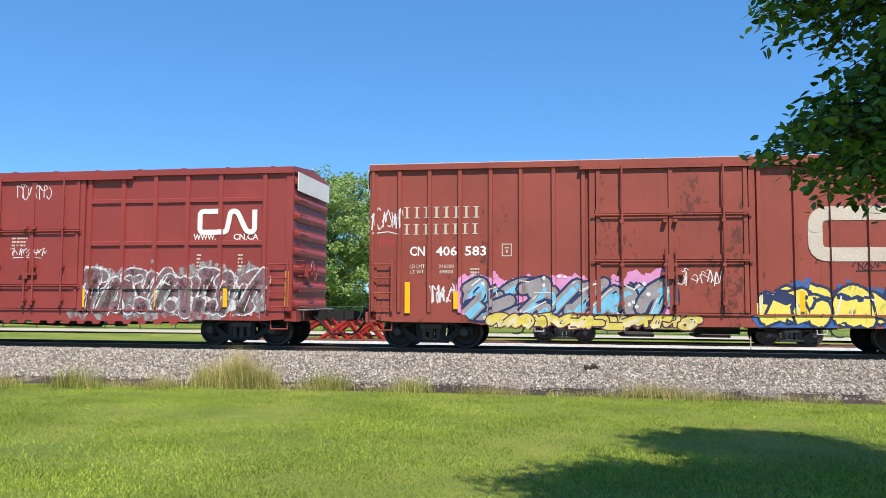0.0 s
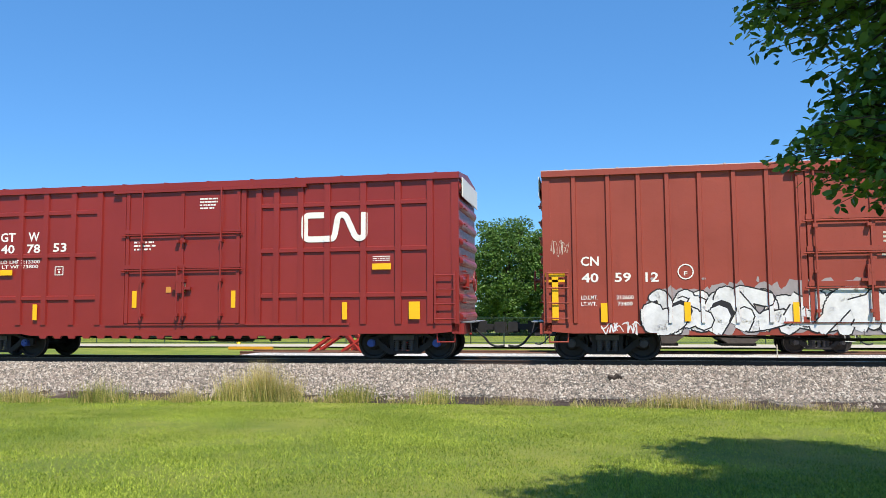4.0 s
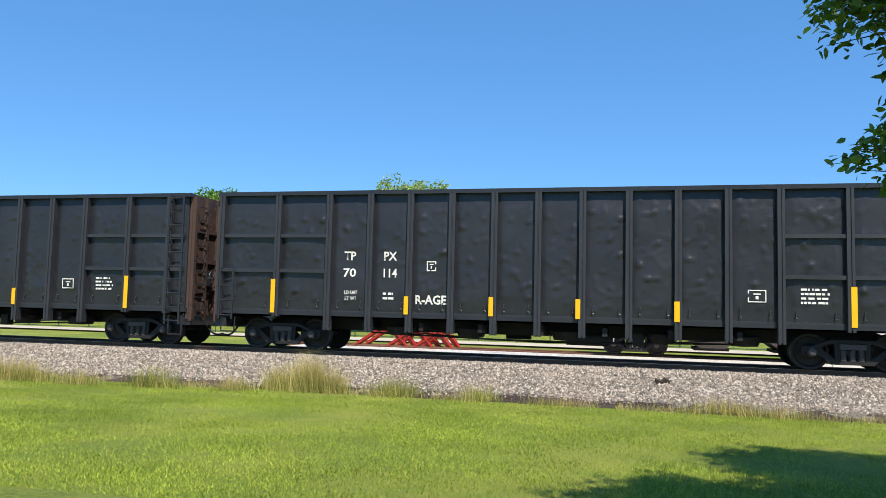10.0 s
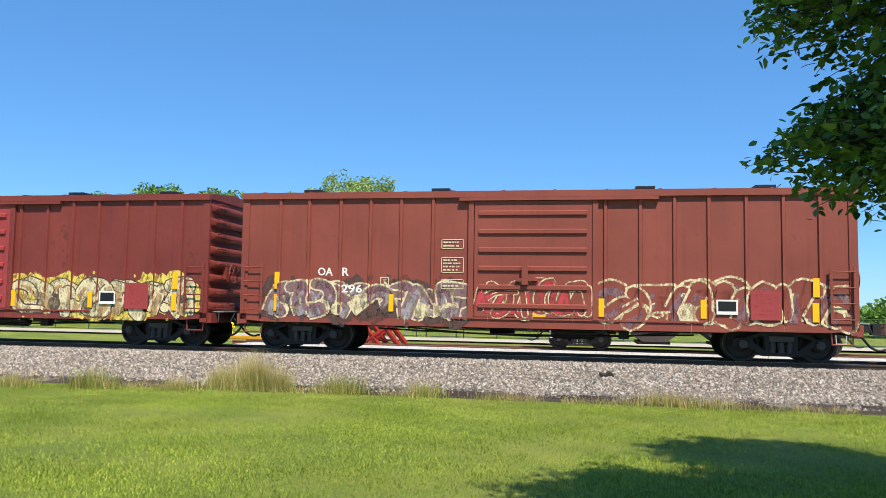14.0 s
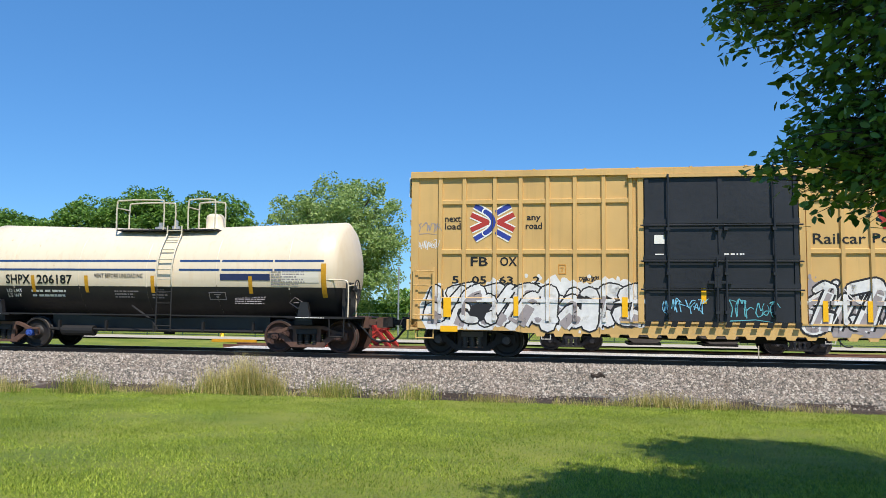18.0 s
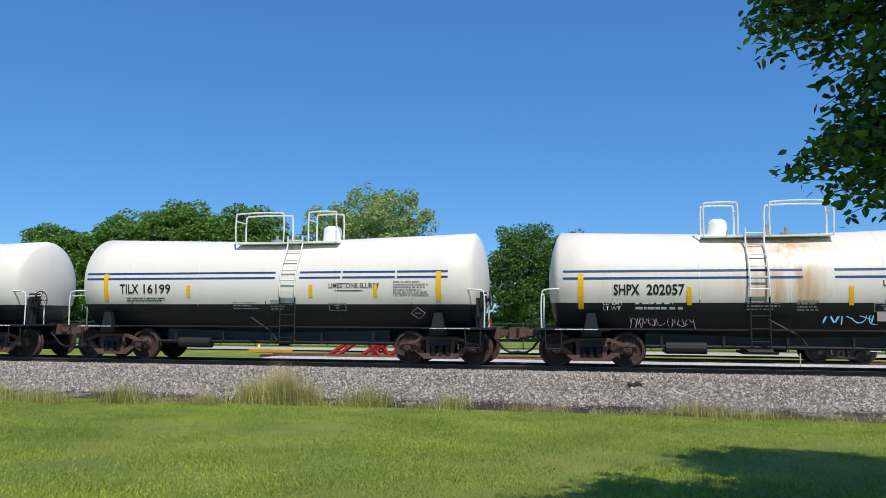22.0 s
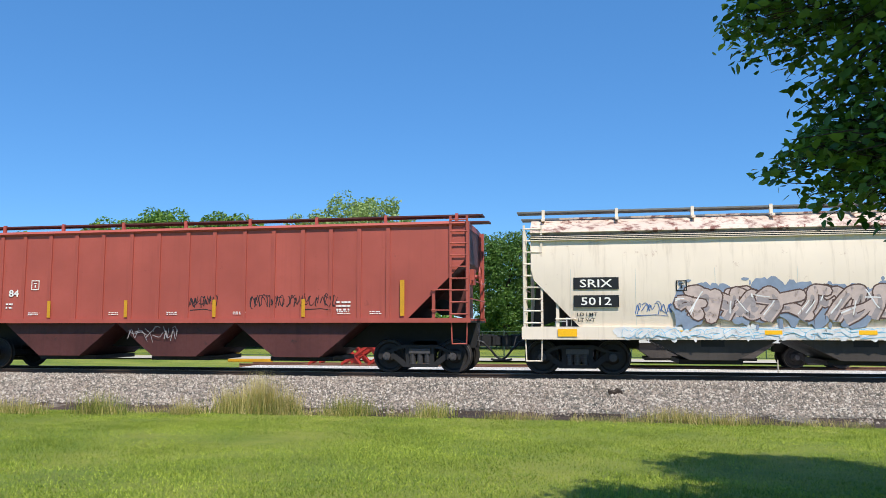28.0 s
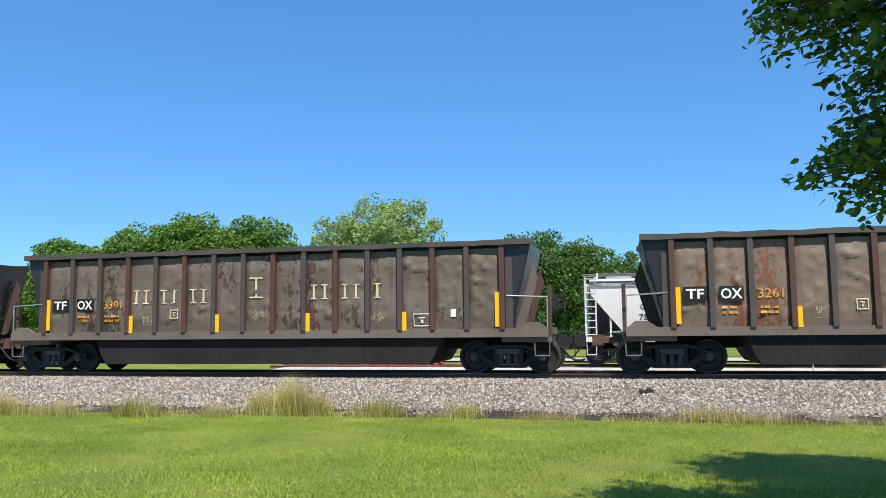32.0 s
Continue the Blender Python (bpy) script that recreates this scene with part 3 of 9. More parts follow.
def blob(x, z, rx, rz, rnd, n=14, rough=0.2):
    """A lumpy patch as a fan of triangles."""
    ring = [(x + rx * (1 + rough * (rnd.random() - 0.5) * 2) * math.cos(2 * math.pi * i / n), z + rz * (1 + rough * (rnd.random() - 0.5) * 2) * math.sin(2 * math.pi * i / n)) for i in range(n)]
    return [[(x, z), ring[i], ring[(i + 1) % n]] for i in range(n)]


def squiggle(rnd, n=4):
    """A bent stroke in the unit square that is no letter: hooks, waves and spikes."""
    kind = rnd.randrange(4)
    if kind == 0:                                            # a hook
        a, r, c = rnd.uniform(0, 6.28), rnd.uniform(0.28, 0.48), (rnd.uniform(0.35, 0.65), rnd.uniform(0.35, 0.65))
        sweep = rnd.uniform(2.2, 4.2)
        return [(c[0] + r * math.cos(a + sweep * i / 6), c[1] + r * math.sin(a + sweep * i / 6)) for i in range(7)]
    if kind == 1:                                            # a wave that leans
        x0, x1 = rnd.uniform(-0.1, 0.3), rnd.uniform(0.7, 1.15)
        return [(x0 + (x1 - x0) * i / n, 0.5 + (0.48 if i % 2 else -0.48) * rnd.uniform(0.4, 1)) for i in range(n + 1)]
    if kind == 2:                                            # an upright with a kick
        x = rnd.uniform(0.1, 0.9)
        return [(x, rnd.uniform(0, 0.1)), (x + rnd.uniform(-0.2, 0.2), 0.55), (x + rnd.uniform(-0.3, 0.3), 1.0), (x + rnd.choice((-0.45, 0.45)), rnd.uniform(0.7, 0.95))]
    return [(rnd.uniform(-0.15, 0.2), rnd.uniform(0, 1)), (rnd.uniform(0.3, 0.7), rnd.uniform(0, 1)), (rnd.uniform(0.8, 1.2), rnd.uniform(0, 1))]


def wild_piece(parent, x0, x1, z0, z1, count, seed, fill, line, cloud=None, shine=None, second=None, y=-1.5, ribs=(), depth=0.06, fat=0.26, edge=0.07, lean=0.12, label="", spots=None):
    """A large sprayed piece: a soft cloud of colour, fat interlocked strokes one over another with outlines, arrows, highlights and drips."""
    rnd = random.Random(seed)
    w, h = (x1 - x0) / count, z1 - z0
    layers, L_cloud, L_shine, L_spot, L_drip = [], [], [], [], []
    if cloud:
        for i in range(count * 3):
            L_cloud += blob(x0 + (i + 0.5) / (count * 3) * (x1 - x0) + rnd.uniform(-0.1, 0.1), z0 + h * rnd.uniform(0.35, 0.65), w * 0.42, h * rnd.uniform(0.34, 0.52), rnd, 22, 0.16)
            L_cloud += blob(rnd.uniform(x0, x1), rnd.choice((z0 + 0.02, z1)) + rnd.uniform(-0.1, 0.1) * h, rnd.uniform(0.02, 0.09), rnd.uniform(0.02, 0.09), rnd, 9, 0.2)
        layers.append((cloud, L_cloud))
    order = list(range(count * 2))
    rnd.shuffle(order)
    for i in order:
        shapes = []
        for _ in range(2):
            pts = []
            for u, v in squiggle(rnd):
                pts.append((x0 + ((i + 0.5) / 2 - 0.45 + 0.95 * u) * w + lean * (v - 0.5) * h, z0 + fat * h * 0.5 + (1 - fat) * h * min(1.04, max(-0.04, v))))
            pts = [(min(x1, max(x0, a)), b) for a, b in pts]
            shapes.append((rounded(pts, 0.14 * h, 3) if len(pts) > 2 else pts, fat * h * rnd.uniform(0.75, 1.25), fat * h * rnd.uniform(0.4, 1.1)))
        L_edge, L_fill, L_two, L_in = [], [], [], []
        for pts, a, b in shapes:
            L_edge += stroke(pts, a + 2 * edge * h, b + 2 * edge * h)
            L_fill += stroke(pts, a, b)
            if second:
                L_two += stroke([(p[0], p[1] - a * 0.14) for p in pts[: max(2, len(pts) * 2 // 3)]], a * 0.55, b * 0.35)
            if rnd.random() < 0.5:
                L_in += stroke([(p[0] + a * 0.1, p[1]) for p in pts[1:4]], edge * h * 0.7)
            if shine and rnd.random() < 0.8:
                L_shine += stroke([(p[0] - a * 0.2, p[1] + a * 0.28) for p in pts[:3]], a * 0.1)
        layers += [(line, L_edge), (fill, L_fill)] + ([(second, L_two)] if second else []) + [(line, L_in)]
    if spots:
        for i in range(count * 4):
            L_spot += blob(rnd.uniform(x0, x1), rnd.uniform(z0, z1), 0.05, 0.05, rnd, 8, 0.3)
        layers.append((spots, L_spot))
    if shine:
        layers.append((shine, L_shine))
    for i in range(count * 2):
        xx, zz = rnd.uniform(x0, x1), z0 + rnd.uniform(0.1, 0.4) * h
        L_drip.append([(xx, zz), (xx + 0.012, zz), (xx + 0.008, zz - rnd.uniform(0.1, 0.3) * h)])
    layers.append((line, L_drip))
    return spray(parent, layers, y, ribs, depth, label)


def scrawl(parent, x, z, w, h, seed, material, y=-1.5, thick=0.025, ribs=(), depth=0.06, label="", count=5):
    """A quick hand-drawn tag: crowded hooks and spikes, and a flourish under some."""
    rnd = random.Random(seed)
    polys = []
    for i in range(count + 1):
        for _ in range(2):
            cell = w / count
            pts = [(x - w / 2 + (i - 0.25 + 1.2 * u) * cell, z + (v - 0.5) * h * rnd.uniform(0.75, 1.1)) for u, v in squiggle(rnd, 3)]
            polys += stroke(rounded(pts, 0.14 * h, 3) if len(pts) > 2 else pts, thick, thick * 0.6)
    if seed % 3 == 0:
        polys += stroke([(x - w / 2, z - h * 0.62), (x + w * 0.1, z - h * 0.55), (x + w / 2, z - h * 0.66)], thick, thick * 0.5)
    return spray(parent, [(material, polys)], y, ribs, depth, label, "graffiti_tag")


def lay_on(car, surface, low, strips=True, letter_lift=0.01):
    """Brings lettering, panels and spray paint down on a curved side. surface: (x, z) to y."""
    panels = []
    for ob in sorted(car.children, key=lambda o: not o.name.startswith("number_panel")):
        kind = ob.name.split(".")[0]
        if ob.type != "MESH" or kind not in ("lettering", "fine_print", "clearance_mark", "number_panel", "data_panel", "emblem", "graffiti", "graffiti_tag", "reflector", "notice", "company_name", "paper_placard", "number_bars"):
            continue
        m = ob.matrix_basis.copy()
        pts = [m @ v.co for v in ob.data.vertices]
        if min(p.z for p in pts) < low or (kind == "reflector" and not strips):
            continue
        lift = 0.004 if kind in ("number_panel", "data_panel", "notice", "paper_placard") else letter_lift if kind in ("lettering", "fine_print", "clearance_mark", "company_name") else 0.012 if kind == "reflector" else 0.008
        back = max(p.y for p in pts)
        ob.data = ob.data.copy()
        x0, x1, z0, z1 = min(p.x for p in pts), max(p.x for p in pts), min(p.z for p in pts), max(p.z for p in pts)
        flat = None
        if kind == "number_panel":         # a stiff plate that stands on the highest bulge under it
            flat = min(surface(x0 + (x1 - x0) * i / 8, z0 + (z1 - z0) * j / 8) for i in range(9) for j in range(9)) - 0.004
            panels.append((x0, x1, z0, z1, flat))
        for a, b, c, d, y in panels:
            if kind != "number_panel" and a < (x0 + x1) / 2 < b and c < (z0 + z1) / 2 < d:
                flat = y - 0.016
        for v, p in zip(ob.data.vertices, pts):
            v.co = m.inverted() @ Vector((p.x, (surface(p.x, p.z) - lift if flat is None else flat) + (p.y - back), p.z))


def over_posts(car, spans, depth):
    """Painted marks that run on over the posts in front of their wall."""
    for ob in car.children:
        if ob.type != "MESH" or ob.name.split(".")[0] not in ("lettering", "fine_print", "clearance_mark", "company_name", "faded_name", "shield_name", "shield_outline", "emblem"):
            continue
        xs = [v.co.x for v in ob.data.vertices]
        cut = [(a, b) for a, b in spans if a < max(xs) and b > min(xs)] if xs else []
        if not cut:
            continue
        whole = bmesh.new()
        whole.from_mesh(ob.data)
        for a, b in cut:
            bm = bmesh.new()
            bm.from_mesh(ob.data)
            for x, way in ((a, -1), (b, 1)):
                bmesh.ops.bisect_plane(bm, geom=bm.verts[:] + bm.edges[:] + bm.faces[:], plane_co=(x, 0, 0), plane_no=(way, 0, 0), clear_outer=True)
            me = bpy.data.meshes.new("strip")
            bm.to_mesh(me)
            bm.free()
            me.transform(Matrix.Translation((0, -depth, 0)))
            whole.from_mesh(me)
            bpy.data.meshes.remove(me)
        whole.to_mesh(ob.data)
        whole.free()
# ---- running gear shared by all cars ----
CARS, SPIN = [], []
WHEEL_R, AXLE = 0.45, 0.90


def new_car(name, label, category, cx):
    car = empty(name, label, category, "freight cars of the train", pose(cx, 0, 0))
    CARS.append((car, cx))
    return car


def wheelset_mesh(kind):
    """Two flanged wheels, their axle and bearing caps, turned round y."""
    tread, rim, cap = {"dark": (WHEEL_DARK, WHEEL_RIM, CAP_DARK), "rust": (WHEEL_RUST, WHEEL_RIM, WHEEL_RUST), "blue": (WHEEL_DARK, WHEEL_RIM, BLUE_CAP)}[kind]
    bm = bmesh.new()
    prof = [(0.09, -1.0), (0.09, -0.86), (0.14, -0.84), (0.16, -0.80), (0.20, -0.765), (0.33, -0.775), (0.365, -0.80), (0.375, -0.835), (0.432, -0.835), (WHEEL_R - 0.004, -0.80), (WHEEL_R, -0.74), (0.475, -0.72), (0.475, -0.70),
            (0.375, -0.695), (0.33, -0.735), (0.2, -0.73), (0.14, -0.68), (0.085, -0.66)]
    prof = prof + [(r, -a) for r, a in prof[::-1]]
    w = lathe(prof, 32)
    me = bpy.data.meshes.new("tmp")
    w.to_mesh(me)
    w.free()
    bm.from_mesh(me)
    bpy.data.meshes.remove(me)
    for f in bm.faces:
        c = f.calc_center_median()
        r = math.hypot(c.x, c.z)
        f.material_index = 1 if 0.425 < r < 0.452 and abs(c.y) > 0.78 else 0
    for s in (-1, 1):
        n0 = len(bm.faces)
        rod(bm, (0, s * 0.98, 0), (0, s * 1.16, 0), 0.105, 14)
        rod(bm, (0, s * 1.16, 0), (0, s * 1.185, 0), 0.075, 10)
        for i in range(3):
            a = i * 2.094
            rod(bm, (0.05 * math.cos(a), s * 1.18, 0.05 * math.sin(a)), (0.05 * math.cos(a), s * 1.2, 0.05 * math.sin(a)), 0.018, 6)
        bm.faces.ensure_lookup_table()
        for f in bm.faces[n0:]:
            f.material_index = 2
    out = bpy.data.meshes.new("wheelset")
    bm.to_mesh(out)
    bm.free()
    for m in (tread, rim, cap):
        out.materials.append(m)
    return out


def side_frame_mesh(s):
    """A cast side frame: an arched top member over two axle boxes, sloping tension members, columns beside the springs; s is the side, -1 towards the lawn."""
    bm = bmesh.new()
    y0, y1 = sorted((s * 0.98, s * 1.09))
    arch = [(x, 0.60 + 0.16 * math.cos(min(1, max(0, (abs(x) - 0.38) / 0.5)) * math.pi / 2) ** 1.4) for x in np.linspace(-1.02, 1.02, 25)]
    under = [(x, z - (0.09 if abs(x) < 0.7 else 0.075)) for x, z in arch[::-1]]
    prism(bm, [(-1.1, 0.56), *arch, (1.1, 0.56), *under], y0, y1)
    for d in (-1, 1):
        prism(bm, [(d * 0.72, 0.56), (d * 0.80, 0.60), (d * 0.80, 0.44), (d * 0.47, 0.19), (d * 0.36, 0.19), (d * 0.36, 0.28)], y0 + 0.006, y1 - 0.006)
        prism(bm, [(d * 0.28, 0.24), (d * 0.38, 0.24), (d * 0.40, 0.70), (d * 0.28, 0.70)], y0 + 0.003, y1 - 0.003)
        prism(bm, [(d * 1.02, 0.60), (d * 1.13, 0.58), (d * 1.14, 0.40), (d * 1.06, 0.36), (d * 1.01, 0.48)], y0 + 0.004, y1 - 0.004)
        prism(bm, [(d * 0.78, 0.60), (d * 0.80, 0.36), (d * 0.75, 0.36), (d * 0.70, 0.52)], y0 + 0.002, y1 - 0.002)
        box(bm, d * 0.9 - 0.11, d * 0.9 + 0.11, y0 + 0.01, y1 + 0.02 if s > 0 else y1 - 0.01, 0.545, 0.60)
    prism(bm, [(-0.48, 0.17), (0.48, 0.17), (0.44, 0.25), (-0.44, 0.25)], y0 - 0.01, y1 + 0.01)
    return bm


def spring_mesh(s):
    bm = bmesh.new()
    for x in (-0.2, 0.0, 0.2):
        for k in range(5):
            z = 0.275 + k * 0.054
            bmesh.ops.create_cone(bm, cap_ends=True, segments=10, radius1=0.088, radius2=0.088, depth=0.032, matrix=Matrix.Translation((x, s * 1.03, z)))
        bmesh.ops.create_cone(bm, cap_ends=True, segments=8, radius1=0.055, radius2=0.055, depth=0.32, matrix=Matrix.Translation((x, s * 1.03, 0.36)))
    box(bm, -0.29, 0.29, s * 1.03 - 0.1, s * 1.03 + 0.1, 0.53, 0.66)
    return bm


def truck(car, cx, x, iron, kind="dark", radius=WHEEL_R):
    """A two-axle truck at x on its car."""
    key = iron.name
    t = shared("truck", ("bolster", key), lambda: boxes((-0.2, 0.2, -0.95, 0.95, 0.5, 0.74), (-0.33, 0.33, -0.3, 0.3, 0.74, 0.84)), iron, car, pose(x, 0, 0), "two-axle freight truck")
    for s in (-1, 1):
        shared("side_frame", ("sf", key, s), lambda s=s: side_frame_mesh(s), iron, t)
        tagged(shared("spring_nest", ("sp", key, s), lambda s=s: spring_mesh(s), CAP_DARK if iron is IRON else WHEEL_DARK, t), kind="stuff")
    shared("brake_beam", ("bb", key), lambda: boxes((-0.44, -0.38, -0.8, 0.8, 0.3, 0.4), (0.38, 0.44, -0.8, 0.8, 0.3, 0.4)), IRON, t)
    if ("wheels", kind) not in MESHES:
        MESHES[("wheels", kind)] = wheelset_mesh(kind)
    for d in (-1, 1):
        w = new("wheelset", MESHES[("wheels", kind)])
        w.parent = t
        w.matrix_basis = pose(d * AXLE, 0, WHEEL_R + 0.003)
        if cx is not None:
            SPIN.append((w, d * AXLE, cx))
    return t


def coupler(car, x, s, iron, hose=True):
    """Coupler, uncoupling lever and air hose at the end x of a car; s is the way it points. The knuckle reaches 1.05 m out."""
    def shank():
        bm = boxes((0.0, 0.5, -0.16, 0.16, 0.70, 1.02), (0.5, 0.78, -0.08, 0.08, 0.78, 0.94))
        prism(bm, [(0.74, 0.72), (0.80, 0.70), (1.03, 0.70), (1.03, 1.0), (0.80, 1.0), (0.74, 0.98)], -0.16, 0.05)
        box(bm, 0.90, 1.05, 0.07, 0.16, 0.72, 0.98)
        box(bm, 0.78, 0.92, 0.05, 0.17, 0.74, 0.96)
        return bm
    m = pose(x, 0, 0) if s > 0 else pose(x, 0, 0, 0, 0, 180)
    shared("coupler", ("coupler", iron.name), shank, iron, car, m, "cast knuckle coupler")

    def lever():
        bm = bmesh.new()
        pipe(bm, [(0.2, -0.1, 1.05), (0.25, -0.5, 1.0), (0.25, -1.3, 0.98), (0.3, -1.42, 0.75)], 0.014)
        return bm
    shared("uncoupling_lever", ("lever", s), lever, IRON, car, pose(x, 0, 0) if s > 0 else pose(x, 0, 0) @ Matrix.Diagonal((-1, 1, 1, 1)))

    def hose_mesh():
        bm = bmesh.new()
        pts = [(0.25, -0.35, 0.8), (0.45, -0.33, 0.62), (0.62, -0.3, 0.42), (0.82, -0.28, 0.33), (1.03, -0.27, 0.36)]
        pipe(bm, rounded3(pts), 0.03, 8)
        rod(bm, (0.1, -0.36, 0.86), (0.28, -0.35, 0.8), 0.035, 8)
        return bm
    if hose:
        shared("air_hose", ("hose", s), hose_mesh, BLACK, car, pose(x, 0, 0) if s > 0 else pose(x, 0, 0) @ Matrix.Diagonal((-1, 1, 1, 1)))


def rounded3(pts, n=4):
    out = []
    for i in range(len(pts) - 1):
        p0, p1, p2, p3 = (Vector(pts[max(0, min(len(pts) - 1, i + k))]) for k in (-1, 0, 1, 2))
        for j in range(n):
            t = j / n
            out.append(0.5 * ((2 * p1) + (-p0 + p2) * t + (2 * p0 - 5 * p1 + 4 * p2 - p3) * t * t + (-p0 + 3 * p1 - 3 * p2 + p3) * t ** 3))
    out.append(Vector(pts[-1]))
    return out


def ladder(car, x0, x1, z0, z1, rungs, material, y, stiles=True, name="ladder", r=0.014):
    """A side ladder: rungs stand 8 cm off the wall on two flat stiles; without stiles, a column of grab irons."""
    w, h = x1 - x0, z1 - z0
    under, base = car, pose(x0, y, z0)
    if stiles:
        under = shared(name, (name, round(w, 2), round(h, 2), material.name), lambda: boxes((-0.03, 0.03, -0.085, -0.065, -0.1, h + 0.1), (w - 0.03, w + 0.03, -0.085, -0.065, -0.1, h + 0.1)), material, car, base)
        base = Matrix()
    for i in range(rungs):
        shared("rung" if stiles else "grab_iron", ("rung", round(w, 2), material.name, r), lambda: pipe(bmesh.new(), [(0, 0, 0), (0, -0.08, 0), (w, -0.08, 0), (w, 0, 0)], r, 5), material, under,
               base @ pose(0, 0, h * i / max(1, rungs - 1)))


def stirrup(car, x, w, material, y=-1.45, z=0.95, drop=0.45):
    def build():
        bm = bmesh.new()
        pipe(bm, [(-w / 2, 0, 0), (-w / 2 + 0.02, 0, -drop), (w / 2 - 0.02, 0, -drop), (w / 2, 0, 0)], 0.018, 5)
        return bm
    return shared("stirrup_step", ("stirrup", w, material.name, drop), build, material, car, pose(x, y, z))


def brake_wheel(car, x, y, z, s, material):
    """A spoked hand-brake wheel on an end wall."""
    def build():
        bm = bmesh.new()
        n = 18
        ring = [(0.06, 0.27 * math.cos(2 * math.pi * i / n), 0.27 * math.sin(2 * math.pi * i / n)) for i in range(n + 1)]
        pipe(bm, ring, 0.016, 5)
        for i in range(5):
            a = 2 * math.pi * i / 5
            rod(bm, (0.03, 0, 0), (0.06, 0.26 * math.cos(a), 0.26 * math.sin(a)), 0.012, 4)
        rod(bm, (-0.12, 0, 0), (0.06, 0, 0), 0.05, 8)
        box(bm, -0.22, -0.08, -0.16, 0.16, -0.22, 0.2)
        return bm
    return shared("brake_wheel", ("bw", s, material.name), build, material, car, pose(x, y, z) if s > 0 else pose(x, y, z, 0, 0, 180))


def under_gear(car, half, z=0.62, seed=1):
    """Centre sill, brake reservoir, cylinder and rods under the floor."""
    part("center_sill", boxes((-half, half, -0.2, 0.2, z + 0.05, z + 0.44)), IRON, car)

    for name, build in (
            ("air_reservoir", lambda bm: rod(bm, (0.6, -0.7, z + 0.02), (1.7, -0.7, z + 0.02), 0.17, 12)),
            ("brake_cylinder", lambda bm: rod(bm, (-1.2, 0.5, z + 0.05), (-0.5, 0.5, z + 0.05), 0.14, 12)),
            ("control_valve", lambda bm: box(bm, 2.3, 2.55, -0.95, -0.7, z - 0.12, z + 0.2)),
            ("brake_rod", lambda bm: pipe(bm, [(-half * 0.6, -0.9, z + 0.12), (-1.5, -0.85, z - 0.06), (2.4, -0.85, z - 0.06), (half * 0.6, -0.9, z + 0.12)], 0.02, 5)),
            ("train_line", lambda bm: pipe(bm, [(-half * 0.62, -0.25, z), (0, -0.3, z - 0.12), (half * 0.62, -0.25, z)], 0.025, 5)),
            ("retainer_pipe", lambda bm: pipe(bm, [(-half * 0.5, -1.2, z + 0.2), (-half * 0.45, -1.2, z - 0.02), (-half * 0.3, -1.2, z - 0.02)], 0.015, 5))):
        shared(name, (name, half, z), lambda: build(bmesh.new()), IRON, car)
    for k in range(-3, 4):
        shared("crossbearer", ("bearer", z), lambda: boxes((-0.06, 0.06, -1.35, 1.35, z + 0.12, z + 0.33)), IRON, car, pose(k * half * 0.2, 0, 0))
# ---- boxcars ----
BROWN_A = paint("boxcar_brown_weathered", (146, 66, 52), 0.6, 0.18, 0.1, (96, 44, 32), 0.35, 0.25, None, 0.15, (96, 46, 36))
BROWN_B = paint("boxcar_maroon", (148, 60, 54), 0.5, 0.14, 0.05, (92, 40, 32), 0.2)
BROWN_C = paint("boxcar_purple_brown", (146, 86, 86), 0.6, 0.25, 0.15, (104, 54, 44), 0.5, 0.25, None, 1.0, (92, 52, 42))
BROWN_D = paint("boxcar_red_brown", (148, 62, 46), 0.55, 0.15, 0.1, (100, 46, 34), 0.3)
BROWN_E = paint("boxcar_deep_red", (136, 40, 34), 0.42, 0.12, 0.0, (92, 40, 32), 0.1)
BROWN_L = paint("boxcar_old_brown", (134, 62, 48), 0.62, 0.2, 0.15, (92, 46, 34), 0.4)
BROWN_L2 = paint("boxcar_brown_faded", (122, 48, 39), 0.62, 0.22, 0.1, (90, 44, 34), 0.45, 0.25, None, 0.25, (96, 42, 34))
DOOR_L2 = paint("door_faded_red", (156, 56, 56), 0.6, 0.15, 0.15, (96, 46, 38), 0.4)
BLUE_M = paint("boxcar_dark_blue", (36, 47, 74), 0.36, 0.2, 0.06, (60, 44, 40), 0.25, 0.5)
TAN_N = paint("boxcar_yellow_tan", (206, 167, 104), 0.55, 0.16, 0.06, (150, 100, 56), 0.3)
BLACK_N = paint("door_black", (30, 32, 38), 0.5, 0.25, 0.05, (60, 46, 40), 0.25)
END_WHITE = paint("end_white_band", (226, 222, 212), 0.6, 0.1, 0.12, (130, 90, 70), 0.3)
ROOF_PALE = paint("roof_galvanised", (196, 184, 180), 0.5, 0.2, 0.2, (140, 90, 80), 0.2)
PALE_YELLOW = plain("spray_pale_yellow", (236, 214, 96), 0.6, 0.06, 8)
SPRAY_COLOURS = dict(
    white=(226, 224, 222), dark=(34, 32, 36), pink=(226, 150, 196), sky=(126, 196, 226), blue=(52, 104, 170), teal=(48, 92, 96), purple=(120, 84, 146),
    lilac=(212, 164, 198), orchid=(162, 92, 140), beige=(198, 178, 170), slate=(132, 146, 166), yellow=(228, 206, 96), cream=(230, 214, 170), green=(52, 110, 84), mauve=(138, 102, 108), rose=(196, 60, 70), navy=(40, 52, 92), brown=(88, 66, 60), tan=(196, 158, 110),
    dove=(160, 150, 150), plum=(88, 44, 74), aqua=(96, 178, 190))
SPRAY = {n: sprayed("spray_" + n, c) for n, c in SPRAY_COLOURS.items()}
